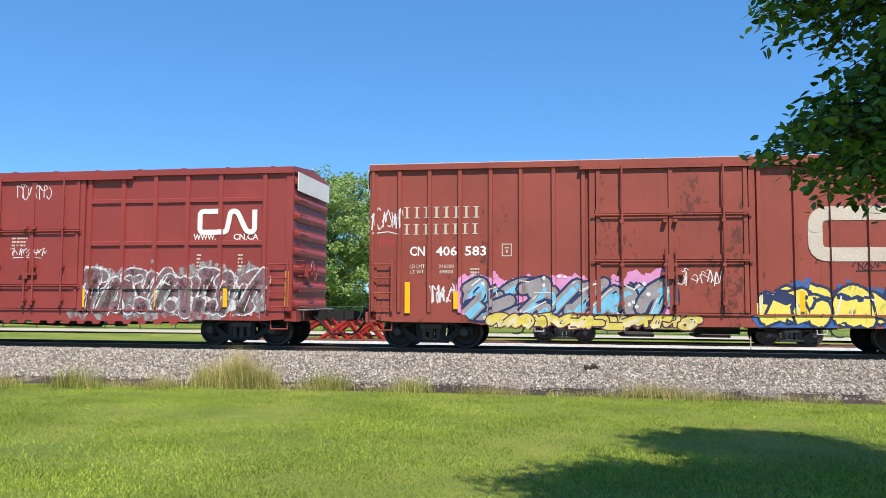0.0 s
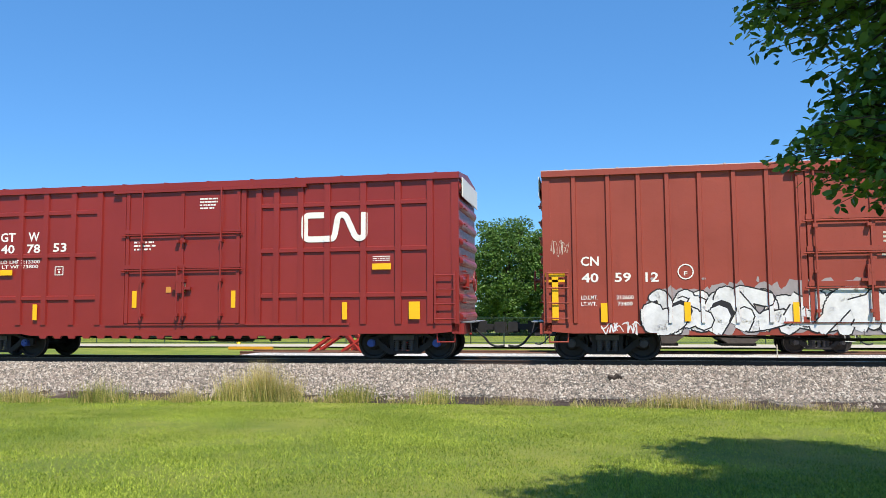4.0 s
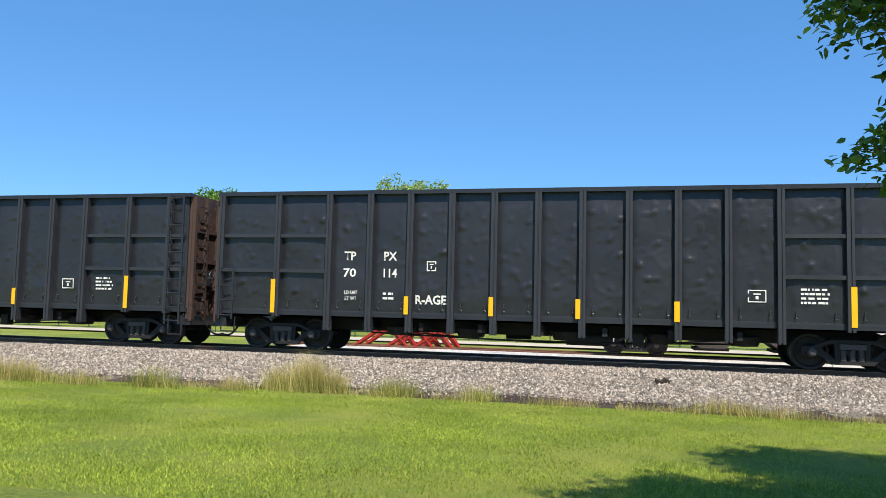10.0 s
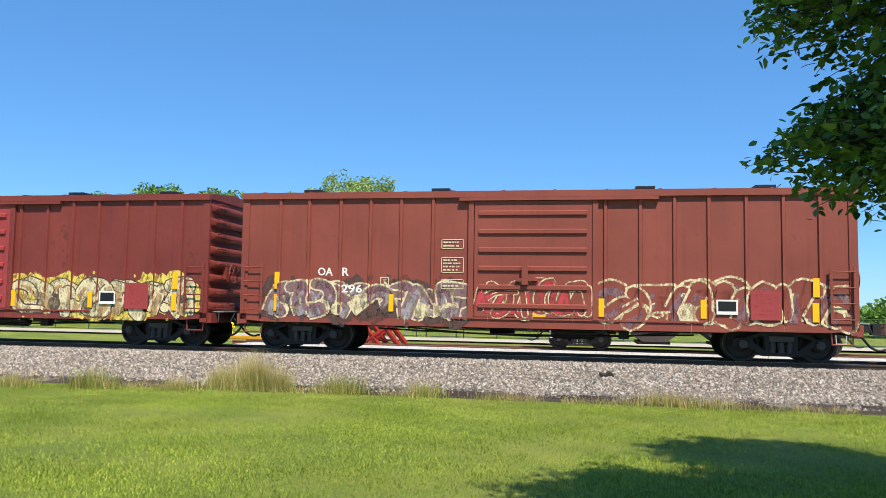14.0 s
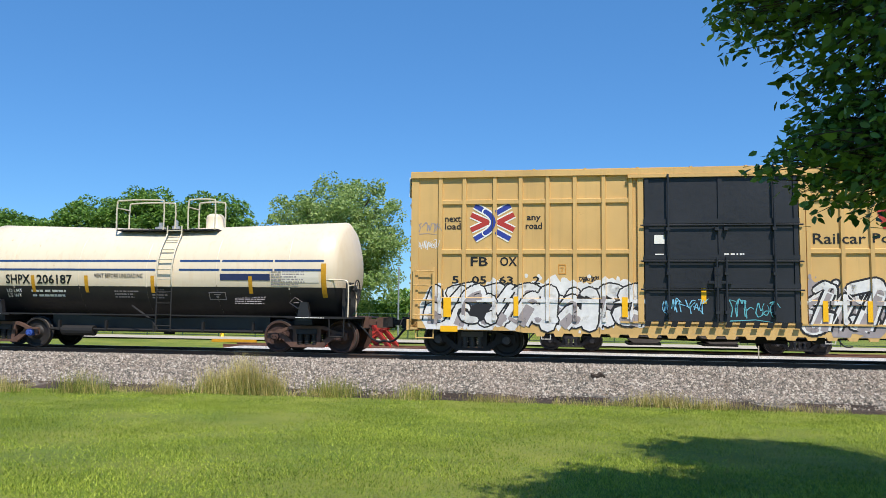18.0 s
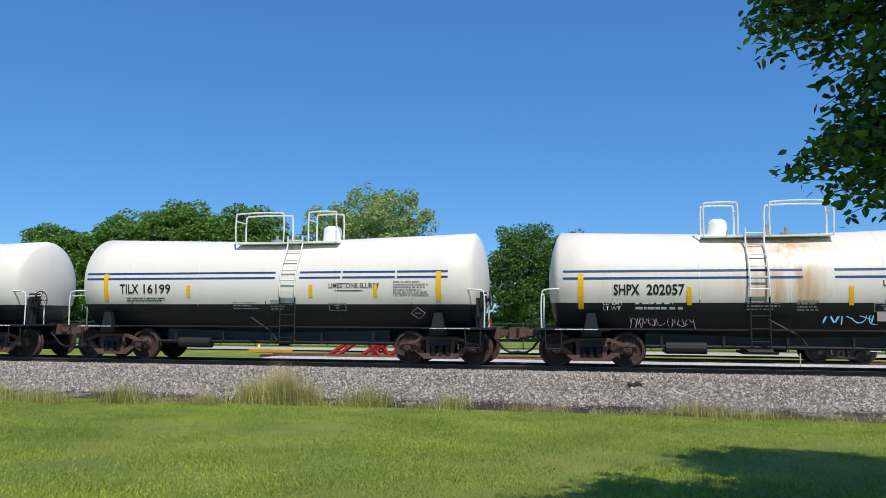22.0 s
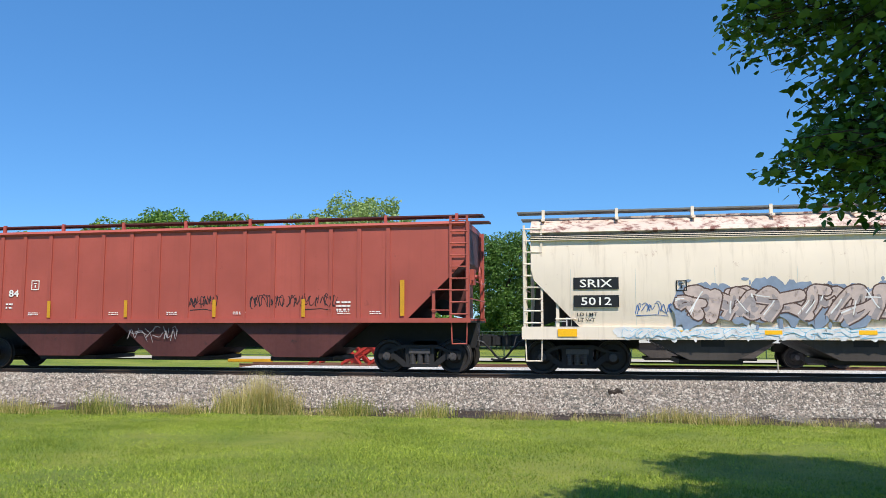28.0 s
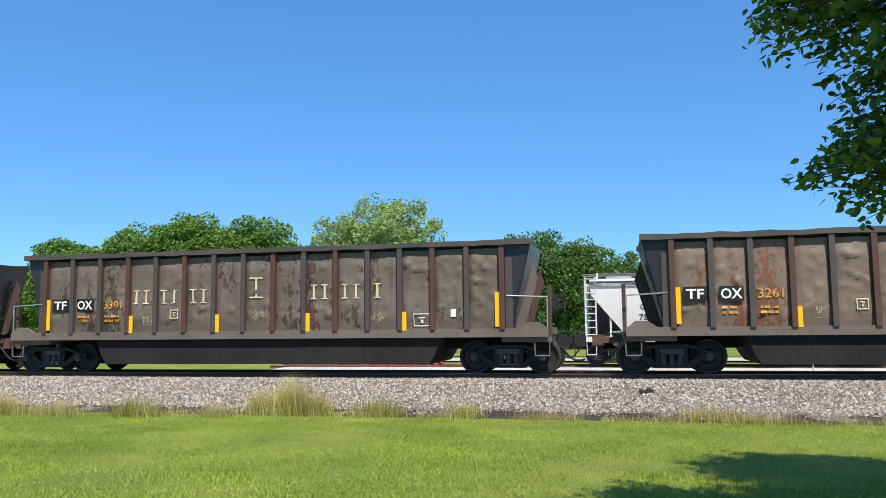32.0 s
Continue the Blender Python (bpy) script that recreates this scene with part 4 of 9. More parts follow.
WORN = {n: sprayed("worn_spray_" + n, SPRAY_COLOURS[n], 0.62) for n in ("cream", "brown", "dove", "blue", "tan", "white", "mauve", "teal", "green", "yellow")}


PAINTED = []


def boxcar(name, label, cx, paintwork, posts, door, half=7.78, eave=4.93, ribs_z=(), door_paint=None, door_bars=(3.56, 2.33), rods=(-1.0, -0.15, 0.12, 1.0), sill=0.72, belly=0.67, post_w=0.09,
           reflectors=(), end_white=True, brake=1, kind="dark", roof_metal=None, door_ribs=0, trucks=6.2, sill_teeth=False, post_d=0.06, rib_w=0.10):
    """A single-door boxcar with outside posts. posts: x of each; ribs_z: heights of cross ribs between posts; door: x from, to."""
    car = new_car(name, label, "boxcar", cx)
    dp = door_paint or paintwork
    top = eave - 0.17
    bm = boxes((-half, half, -1.5, 1.5, 0.98, top))
    bmesh.ops.bevel(bm, geom=[e for e in bm.edges if abs(e.verts[0].co.z - e.verts[1].co.z) > 1], offset=0.04, segments=2, affect="EDGES")
    part("body", bm, paintwork, car)
    part("roof", extrude_x(bmesh.new(), [(-1.52, top), (-1.52, eave - 0.02), (0, eave + 0.12), (1.52, eave - 0.02), (1.52, top)], -half - 0.03, half + 0.03), roof_metal or paintwork, car, "shallow pitched sheet-metal roof")
    part("top_chord", boxes((-half - 0.02, half + 0.02, -1.585, -1.5, top - 0.03, eave - 0.05)), paintwork, car)
    for i in range(12):
        x = -half + 0.6 + i * (2 * half - 1.2) / 11
        shared("roof_seam", ("seam", eave, paintwork.name), lambda: extrude_x(bmesh.new(), [(-1.545, eave - 0.07), (-1.545, eave - 0.005), (0, eave + 0.15), (0, eave + 0.1)], -0.03, 0.03), roof_metal or paintwork, car, pose(x, 0, 0))
    # side sill, deeper between the trucks
    pts = [(-half, 0.98), (-half, sill + 0.06), (-half + 0.7, sill), (-5.1, sill), (-4.8, belly), (4.8, belly), (5.1, sill), (half - 0.7, sill), (half, sill + 0.06), (half, 0.98)]
    part("side_sill", prism(bmesh.new(), pts, -1.53, -1.44), paintwork, car)
    part("side_sill", prism(bmesh.new(), pts, 1.44, 1.53), paintwork, car)
    part("floor", boxes((-half, half, -1.44, 1.44, 0.9, 0.98)), IRON, car)
    if sill_teeth:
        for i in range(20):
            shared("sill_bracket", ("tooth", paintwork.name), lambda: prism(bmesh.new(), [(-0.13, 0.0), (0.13, 0.0), (0.09, -0.08), (-0.09, -0.08)], -0.03, 0.03), paintwork, car, pose(-4.4 + i * 8.8 / 19, -1.5, belly))
    spans = []
    for x in posts:
        shared("side_post", ("post", paintwork.name, eave, post_w, post_d), lambda: prism_post(post_w, post_d, 0.98, top - 0.03), paintwork, car, pose(x, -1.5, 0))
        spans.append((x - post_w / 2, x + post_w / 2))
    left, right = [x for x in posts if x < door[0] + 0.05], [x for x in posts if x > door[1] - 0.05]
    for side in (left, right):
        for a, b in zip(side, side[1:]):
            for z in ribs_z:
                w = b - a - post_w
                shared("side_rib", ("rib", paintwork.name, round(w, 2), rib_w), lambda: rib_bar(w, post_d * 0.8, rib_w), paintwork, car, pose((a + b) / 2, -1.5, z))
    for s in (-1, 1):
        shared("corner_post", ("corner", paintwork.name, eave), lambda: boxes((-0.1, 0.1, -0.03, 0.0, 0.72, top)), paintwork, car, pose(s * (half - 0.09), -1.5, 0))
        n = 8
        for i in range(n):
            z = 1.15 + i * (top - 1.4) / (n - 1)
            shared("end_rib", ("endrib", paintwork.name), lambda: end_rib(), paintwork, car, pose(s * half, 0, z) if s > 0 else pose(s * half, 0, z, 0, 0, 180))
        if end_white:
            part("end_band", boxes((s * (half + 0.09) - 0.012, s * (half + 0.09) + 0.012, -1.38, 1.38, top - 0.5, top + 0.02)), END_WHITE, car, "white band across the top of the end wall")
        x = s * (half - 0.36)
        ladder(car, x - 0.26, x + 0.26, 1.1, 2.25, 4, paintwork, -1.53)
        stirrup(car, x, 0.5, paintwork)
        m = pose(s * (half + 0.02), -0.9, 1.1, 0, 0, 90 * s)
        for k in range(8):
            shared("end_rung", ("endrung", paintwork.name), lambda: pipe(bmesh.new(), [(-0.22, 0, 0), (-0.22, -0.1, 0), (0.22, -0.1, 0), (0.22, 0, 0)], 0.014, 5), paintwork, car, m @ pose(0, 0, k * 0.42))
        part("end_sill", boxes((s * half - 0.12, s * half + 0.12, -1.45, 1.45, 0.7, 0.98)), paintwork, car)
        coupler(car, s * (half + 0.02), s, IRON if kind != "rust" else IRON_BROWN)
        truck(car, cx, s * trucks, IRON, kind)
    brake_wheel(car, brake * (half + 0.22), -0.5, 2.1, brake, paintwork)
    part("crossover_platform", boxes((brake * half, brake * (half + 0.35), -1.2, 1.2, 1.0, 1.03)) if brake > 0 else boxes((-half - 0.35, -half, -1.2, 1.2, 1.0, 1.03)), GALV, car)
    under_gear(car, half - 1)
    # the door, its rails, bars and lock rods
    d0, d1 = door
    slab = part("door", boxes((d0, d1, -1.56, -1.5, 1.02, top - 0.13)), dp, car, "closed sliding door")
    part("door_rail", boxes((d0 - 0.6, d1 + (d1 - d0) * 0.9, -1.565, -1.5, 0.955, 1.0)), dp if door_paint is None else paintwork, car)
    part("door_rail", boxes((d0 - 0.4, d1 + (d1 - d0) * 0.55, -1.63, -1.5, top - 0.12, top - 0.04)), paintwork, car)
    for x in (d0 - 0.09, d1 + 0.09):
        part("door_post", boxes((x - 0.07, x + 0.07, -1.575, -1.5, 0.98, top - 0.13)), paintwork, car)
    if door_ribs:
        for i in range(door_ribs):
            z = 1.3 + i * (top - 1.75) / (door_ribs - 1)
            part("door_rib", rib_box(d0 + 0.12, d1 - 0.12, -1.61, -1.56, z), dp, slab)
    else:
        for z in door_bars:
            part("door_bar", boxes((d0 - 0.02, d1 + 0.02, -1.61, -1.56, z - 0.06, z + 0.06)), dp, slab)
            bm = bmesh.new()
            rod(bm, (d0 - 0.1, -1.63, z - 0.1), (d1 + 0.1, -1.63, z - 0.1), 0.02, 6)
            part("pinch_bar", bm, dp, slab)
        for x in (d0 + 0.06, (d0 + d1) / 2, d1 - 0.06):
            part("door_stile", boxes((x - 0.05, x + 0.05, -1.595, -1.56, 1.02, top - 0.13)), dp, slab)
        for x in rods:
            bm = bmesh.new()
            rod(bm, (x + (d0 + d1) / 2, -1.66, 1.1), (x + (d0 + d1) / 2, -1.66, top - 0.05 if abs(x) > 0.5 else 2.6), 0.027, 8)
            for z in (1.25, 2.2, 3.3):
                box(bm, x + (d0 + d1) / 2 - 0.05, x + (d0 + d1) / 2 + 0.05, -1.69, -1.56, z - 0.04, z + 0.04)
            part("lock_rod", bm, dp, slab)
    part("door_latch", boxes((-0.16, 0.0, -1.68, -1.56, 1.85, 2.35), (-0.3, 0.25, -1.67, -1.6, 1.95, 2.02)), dp, slab)
    for x, z, w, h in reflectors:
        plate(car, x, z, w, h, YELLOW, -1.5 - post_d - 0.006)
    PAINTED.append((car, spans, post_d))
    return car, [(max(a, -half), min(b, half)) for a, b in spans] + [(z - rib_w / 2, z + rib_w / 2, "bar") for z in ribs_z]


def prism_post(w, d, z0, z1):
    bm = bmesh.new()
    pts = [(-w / 2 - 0.02, 0), (-w / 2, -d), (w / 2, -d), (w / 2 + 0.02, 0)]
    a = [bm.verts.new((x, y, z0)) for x, y in pts]
    b = [bm.verts.new((x, y, z1)) for x, y in pts]
    fs = [bm.faces.new(a), bm.faces.new(b)]
    for i in range(4):
        fs.append(bm.faces.new((a[i], a[(i + 1) % 4], b[(i + 1) % 4], b[i])))
    bmesh.ops.recalc_face_normals(bm, faces=fs)
    return bm


def rib_bar(w, d, h):
    return extrude_x(bmesh.new(), [(0, -h / 2 - 0.02), (-d, -h / 2), (-d, h / 2), (0, h / 2 + 0.02)], -w / 2, w / 2)


def rib_box(x0, x1, y0, y1, z, h=0.09):
    return extrude_x(bmesh.new(), [(y1, z - h / 2 - 0.03), (y0, z - h / 2), (y0, z + h / 2), (y1, z + h / 2 + 0.03)], x0, x1)


def end_rib():
    """A rounded corrugation across an end wall, tapered off towards the corners."""
    bm = bmesh.new()
    n = 6
    prev = None
    for y, k in ((-1.47, 0.25), (-1.3, 1), (1.3, 1), (1.47, 0.25)):
        ring = [bm.verts.new((0.085 * k * math.sin(math.pi * i / n), y, 0.12 * math.cos(math.pi * i / n))) for i in range(n + 1)]
        if prev:
            for i in range(n):
                bm.faces.new((prev[i], ring[i], ring[i + 1], prev[i + 1]))
        prev = ring
    bmesh.ops.recalc_face_normals(bm, faces=bm.faces[:])
    return bm


def words(car, rows, material, y=-1.508, bold=0.02):
    for text, x, z, w, h in rows:
        ob = letters(car, text, x, z, w, h, material, y, bold)
        if h < 0.13:                       # small stencilled lines stay one piece each
            tagged(ob, kind="stuff")


def build_boxcars():
    # brown car with the old company name in full
    posts = [-7.7, -6.98, -6.18, -5.37, -4.57, -3.79, -2.95, -2.2, 2.05, 2.9, 3.74, 4.6, 5.4, 6.2, 7.0, 7.7]
    car, sp = boxcar("boxcar", "weathered brown steel boxcar with large pastel graffiti", 2.68, BROWN_A, posts, (-1.89, 1.79), rods=(-1.2, -0.15, 0.1, 1.25), door_bars=(3.56, 2.4), roof_metal=ROOF_PALE,
                     reflectors=((-6.75, 1.36, 0.14, 0.81), (-5.47, 1.3, 0.12, 0.46), (3.0, 1.3, 0.13, 0.48), (6.2, 1.3, 0.13, 0.48)))
    block_row(car, -5.84, 3.6, 2.06, 0.3, 8, FADED, -1.508, "faded_name", 0.35)
    block_row(car, -5.86, 3.16, 2.03, 0.28, 8, FADED, -1.508, "faded_name", 0.35)
    words(car, [("406", -5.73, 2.58, 0.56, 0.25), ("583", -4.96, 2.58, 0.56, 0.25)], WHITE)
    words(car, [("CN", -6.5, 2.58, 0.4, 0.25)], WHITE)
    words(car, [("LD LMT", -6.5, 2.18, 0.4, 0.1), ("LT WT", -6.5, 2.04, 0.36, 0.1), ("216200", -5.73, 2.18, 0.4, 0.1), ("69800", -5.73, 2.04, 0.36, 0.1)], FADED, bold=0.01)
    frame_mark(car, -4.15, 2.6, 0.26, 0.33, FADED, -1.508)
    fine_print(car, -4.95, 1.9, 0.3, 0.5, 6, FADED, -1.508, 2)
    wild_piece(car, -5.2, -0.1, 0.72, 1.95, 5, 21, SPRAY["dove"], SPRAY["navy"], SPRAY["pink"], SPRAY["white"], SPRAY["sky"], -1.5, [*sp, (-1.98, 1.0)], 0.065, 0.24, 0.05, 0.5, "sprayed piece in pink, sky blue and grey", SPRAY["white"])
    wild_piece(car, -4.6, 0.6, 0.56, 1.0, 8, 8, SPRAY["yellow"], SPRAY["plum"], None, None, SPRAY["cream"], -1.535, (), 0.02, 0.4, 0.08, 0.4, "yellow sprayed fringe")
    wild_piece(car, 2.1, 7.2, 0.6, 1.75, 6, 4, PALE_YELLOW, SPRAY["navy"], SPRAY["blue"], SPRAY["white"], None, -1.5, sp, 0.065, 0.36, 0.06, 0.0, "yellow block letters on blue")
    band(car, rounded([(5.0, 3.45), (3.35, 3.45), (3.35, 2.45), (5.6, 2.45), (5.6, 3.4), (6.3, 3.45), (6.8, 2.5), (7.3, 2.5), (7.3, 3.5)], 0.3), 0.34, FADED, -1.51, "emblem", False, "worn off-white railway emblem")
    scrawl(car, -7.36, 3.43, 0.7, 0.6, 3, SPRAY["white"], -1.5, 0.035, sp)
    scrawl(car, -7.3, 2.85, 0.4, 0.3, 4, SPRAY["rose"], -1.5, 0.012, sp)
    scrawl(car, 0.55, 1.9, 0.9, 0.45, 14, SPRAY["white"], -1.56, 0.025)
    scrawl(car, 5.0, 2.2, 1.5, 0.25, 15, SPRAY["dark"], -1.5, 0.03, sp, count=7)
    scrawl(car, -5.85, 1.45, 0.5, 0.5, 16, SPRAY["white"], -1.5, 0.05, sp)

    # maroon car with a grid of ribs
    posts = [-7.25, -7.02, -5.85, -4.74, -3.7, -2.66, -1.74, 1.79, 2.81, 3.78, 4.74, 5.71, 6.99]
    car, sp = boxcar("boxcar", "maroon steel boxcar with ribbed grid sides and silver graffiti", -15.04, BROWN_B, posts, (-1.42, 1.5), ribs_z=(4.02, 2.83, 1.62), door_bars=(3.3, 1.75), sill_teeth=True, post_w=0.11,
                     reflectors=((-5.94, 1.31, 0.15, 0.52), (-3.83, 1.32, 0.14, 0.51), (-1.72, 1.28, 0.14, 0.48), (1.73, 1.31, 0.12, 0.52), (3.8, 1.32, 0.12, 0.52), (5.91, 1.33, 0.12, 0.51), (7.66, 1.58, 0.1, 0.95), (-7.6, 1.5, 0.1, 0.9)))
    worm_emblem(car, 5.9, 3.42, 1.87, 0.72, WHITE, -1.51)
    words(car, [("DW", -6.45, 3.2, 0.62, 0.27), ("C", -5.54, 3.2, 0.27, 0.27), ("409", -6.54, 2.6, 0.74, 0.22), ("636", -5.32, 2.6, 0.75, 0.22)], CREAM)
    words(car, [("WWW.", 5.25, 3.0, 0.65, 0.17), ("CN.CA", 6.45, 3.0, 0.72, 0.17)], WHITE)
    words(car, [("LD LMT 218400", -6.3, 2.1, 1.1, 0.1), ("LT WT 66600", -6.3, 1.95, 1.0, 0.1)], FADED, bold=0.01)
    fine_print(car, -0.35, 2.9, 0.5, 0.3, 3, FADED, -1.565, 3)
    fine_print(car, 5.1, 2.3, 0.14, 0.5, 5, FADED, -1.508, 5)
    fine_print(car, 6.3, 2.3, 0.14, 0.5, 5, FADED, -1.508, 6)
    plate(car, 6.45, 1.35, 0.36, 0.34, BLACK, -1.508, "data_panel")
    wild_piece(car, -7.2, -1.5, 0.62, 1.72, 7, 31, WORN["teal"], WORN["white"], WORN["teal"], WORN["white"], WORN["green"], -1.5, sp, 0.065, 0.3, 0.035, 0.2, "teal and white sprayed piece")
    wild_piece(car, 1.3, 7.0, 0.72, 2.2, 7, 32, WORN["mauve"], WORN["white"], WORN["dove"], WORN["white"], WORN["brown"], -1.5, sp, 0.065, 0.22, 0.03, 0.2, "silver outlined sprayed piece")
    for i, (x, z, w, h) in enumerate([(-7.4, 3.15, 0.7, 0.5), (-7.4, 2.7, 0.6, 0.25), (-2.9, 3.15, 0.9, 0.3), (-6.2, 2.35, 1.6, 0.3), (-4.2, 2.45, 0.9, 0.25), (-2.6, 2.4, 0.9, 0.25), (-1.9, 2.05, 0.8, 0.3), (0.0, 4.35, 0.95, 0.5), (-0.1, 2.6, 0.9, 0.25)]):
        scrawl(car, x, z, w, h, 40 + i, SPRAY["white"], -1.5 if abs(x) > 1.5 else -1.56, 0.028, sp)

    # purple-brown car, paint peeling
    posts = [-7.06, -6.26, -5.47, -4.73, -3.98, -3.22, -2.45, -1.84, 1.91, 2.48, 3.21, 3.96, 4.63, 5.33, 6.16, 6.95]
    car, sp = boxcar("boxcar", "faded purple-brown boxcar with peeling paint, rust patches and cream graffiti", -32.84, BROWN_C, posts, (-1.48, 1.47), half=7.72, eave=4.92, sill_teeth=True, rods=(-0.98, -0.15, 0.12, 0.94),
                     reflectors=((-7.55, 1.51, 0.14, 0.9), (-2.62, 1.36, 0.15, 0.49), (7.6, 1.52, 0.12, 0.9), (-6.7, 0.85, 0.35, 0.14), (2.3, 0.95, 0.5, 0.12), (7.0, 1.05, 0.4, 0.14), (5.3, 0.66, 0.5, 0.12)))
    shield = rounded([(-6.05, 4.2), (-5.5, 4.12), (-4.95, 4.2), (-4.92, 3.7), (-5.02, 3.3), (-5.5, 3.05), (-5.98, 3.3), (-6.08, 3.7), (-6.05, 4.2)], 0.08, 2)
    band(car, shield, 0.045, FADED, -1.51, "shield_outline", False, "faded shield outline")
    block_row(car, -5.5, 3.85, 0.95, 0.17, 9, FADED, -1.51, "shield_name", 0.35)
    block_row(car, -5.5, 3.58, 0.8, 0.15, 7, FADED, -1.51, "shield_name", 0.35)
    block_row(car, -5.5, 3.33, 0.4, 0.15, 3, FADED, -1.51, "shield_name", 0.35)
    block_row(car, 4.4, 3.9, 4.8, 0.38, 9, FADED, -1.508, "company_name", 0.55)
    block_row(car, 4.38, 3.3, 4.74, 0.36, 7, FADED, -1.508, "company_name", 0.62)
    words(car, [("WC", -6.66, 2.32, 0.47, 0.25), ("21", -6.68, 1.87, 0.32, 0.24), ("62", -5.9, 1.86, 0.37, 0.24), ("1", -5.1, 1.86, 0.1, 0.24)], FADED)
    for z in (1.62, 1.46):
        plate(car, -5.88, z, 0.5, 0.13, BLACK, -1.506, "number_patch")
        fine_print(car, -5.88, z, 0.42, 0.1, 1, WHITE, -1.514, 4, "number_bars")
    fine_print(car, 0.45, 3.15, 0.6, 0.3, 3, FADED, -1.565, 3)
    fine_print(car, 6.6, 2.0, 0.5, 0.5, 6, FADED, -1.508, 8)
    wild_piece(car, -5.75, -1.7, 0.62, 1.64, 6, 51, WORN["cream"], WORN["brown"], WORN["cream"], None, WORN["dove"], -1.5, sp, 0.065, 0.34, 0.03, 0.1, "worn cream sprayed piece")
    wild_piece(car, 1.4, 6.3, 0.66, 2.2, 5, 52, WORN["cream"], WORN["blue"], WORN["cream"], None, WORN["tan"], -1.5, sp, 0.065, 0.3, 0.035, 0.0, "cream and blue sprayed piece")
    plate(car, 3.7, 1.5, 0.55, 0.7, BROWN_C, -1.575, "paint_patch")

    # red-brown car with purple graffiti
    posts = [-6.98, -6.12, -5.37, -4.67, -3.89, -3.08, -2.31, -1.6, 1.78, 2.4, 3.17, 3.85, 4.68, 5.42, 6.15, 6.94]
    car, sp = boxcar("boxcar", "red-brown boxcar with purple, white and green graffiti", -50.43, BROWN_D, posts, (-1.44, 1.5), half=7.77, door_bars=(3.52, 2.74, 1.9), rods=(-1.3, -0.1, 1.0, 1.42), roof_metal=ROOF_PALE, brake=-1,
                     reflectors=((-7.48, 1.6, 0.16, 1.1), (-7.48, 2.2, 0.5, 0.09), (-7.48, 2.05, 0.5, 0.06), (-6.27, 1.24, 0.16, 0.48), (-4.26, 1.25, 0.15, 0.47), (-1.75, 1.23, 0.14, 0.47), (2.08, 1.42, 0.14, 0.5), (3.7, 1.4, 0.14, 0.49), (6.24, 1.26, 0.14, 0.5), (7.5, 1.6, 0.2, 1.0), (7.46, 2.2, 0.5, 0.08)))
    worm_emblem(car, 4.94, 3.38, 1.7, 0.72, WHITE, -1.51)
    words(car, [("w", 3.65, 2.8, 0.17, 0.13), ("ww", 4.3, 2.8, 0.4, 0.13), (".cn.", 5.05, 2.83, 0.42, 0.14), ("ca", 5.75, 2.8, 0.3, 0.13)], WHITE)
    words(car, [("CN", -6.6, 2.54, 0.45, 0.24), ("40", -6.6, 2.12, 0.42, 0.24), ("59", -5.79, 2.12, 0.4, 0.24), ("12", -5.08, 2.12, 0.32, 0.24)], WHITE)
    words(car, [("LD.LMT.", -6.62, 1.62, 0.42, 0.1), ("LT.WT.", -6.64, 1.46, 0.38, 0.1), ("212600", -5.75, 1.62, 0.42, 0.1), ("73400", -5.75, 1.46, 0.36, 0.1)], WHITE, bold=0.01)
    band(car, [(-4.27 + 0.18 * math.cos(i * math.pi / 8), 2.24 + 0.18 * math.sin(i * math.pi / 8)) for i in range(17)], 0.03, WHITE, -1.51, "clearance_mark")
    words(car, [("F", -4.27, 2.2, 0.08, 0.1)], WHITE)
    fine_print(car, 0.55, 3.0, 0.6, 0.3, 3, FADED, -1.565, 3)
    fine_print(car, 0.5, 2.62, 0.6, 0.2, 2, FADED, -1.565, 4)
    fine_print(car, 6.5, 2.2, 0.3, 0.5, 6, FADED, -1.508, 9)
    plate(car, -4.9, 1.5, 0.4, 0.28, BLACK, -1.507, "dark_patch")
    wild_piece(car, 1.2, 7.6, 0.68, 2.3, 5, 61, SPRAY["purple"], SPRAY["white"], SPRAY["green"], SPRAY["white"], SPRAY["lilac"], -1.5, sp, 0.065, 0.3, 0.05, 0.05, "purple sprayed letters edged in white", SPRAY["rose"])
    wild_piece(car, -5.1, 1.4, 0.56, 1.95, 6, 62, SPRAY["white"], SPRAY["dark"], SPRAY["dove"], None, SPRAY["white"], -1.5, [*sp, (-1.53, 1.6)], 0.065, 0.32, 0.025, 0.2, "white sprayed piece with black outlines")
    scrawl(car, 7.35, 3.27, 0.62, 0.7, 63, SPRAY["white"], -1.5, 0.035, sp)
    scrawl(car, -7.4, 2.9, 0.4, 0.4, 64, FADED, -1.5, 0.012, sp)
    scrawl(car, -5.9, 0.85, 0.8, 0.35, 65, SPRAY["white"], -1.53, 0.035)

    # clean deep-red car with a grid of ribs
    posts = [-7.04, -6.13, -5.23, -4.41, -3.51, -2.67, 2.2, 2.72, 3.42, 4.18, 5.19, 6.15, 7.02]
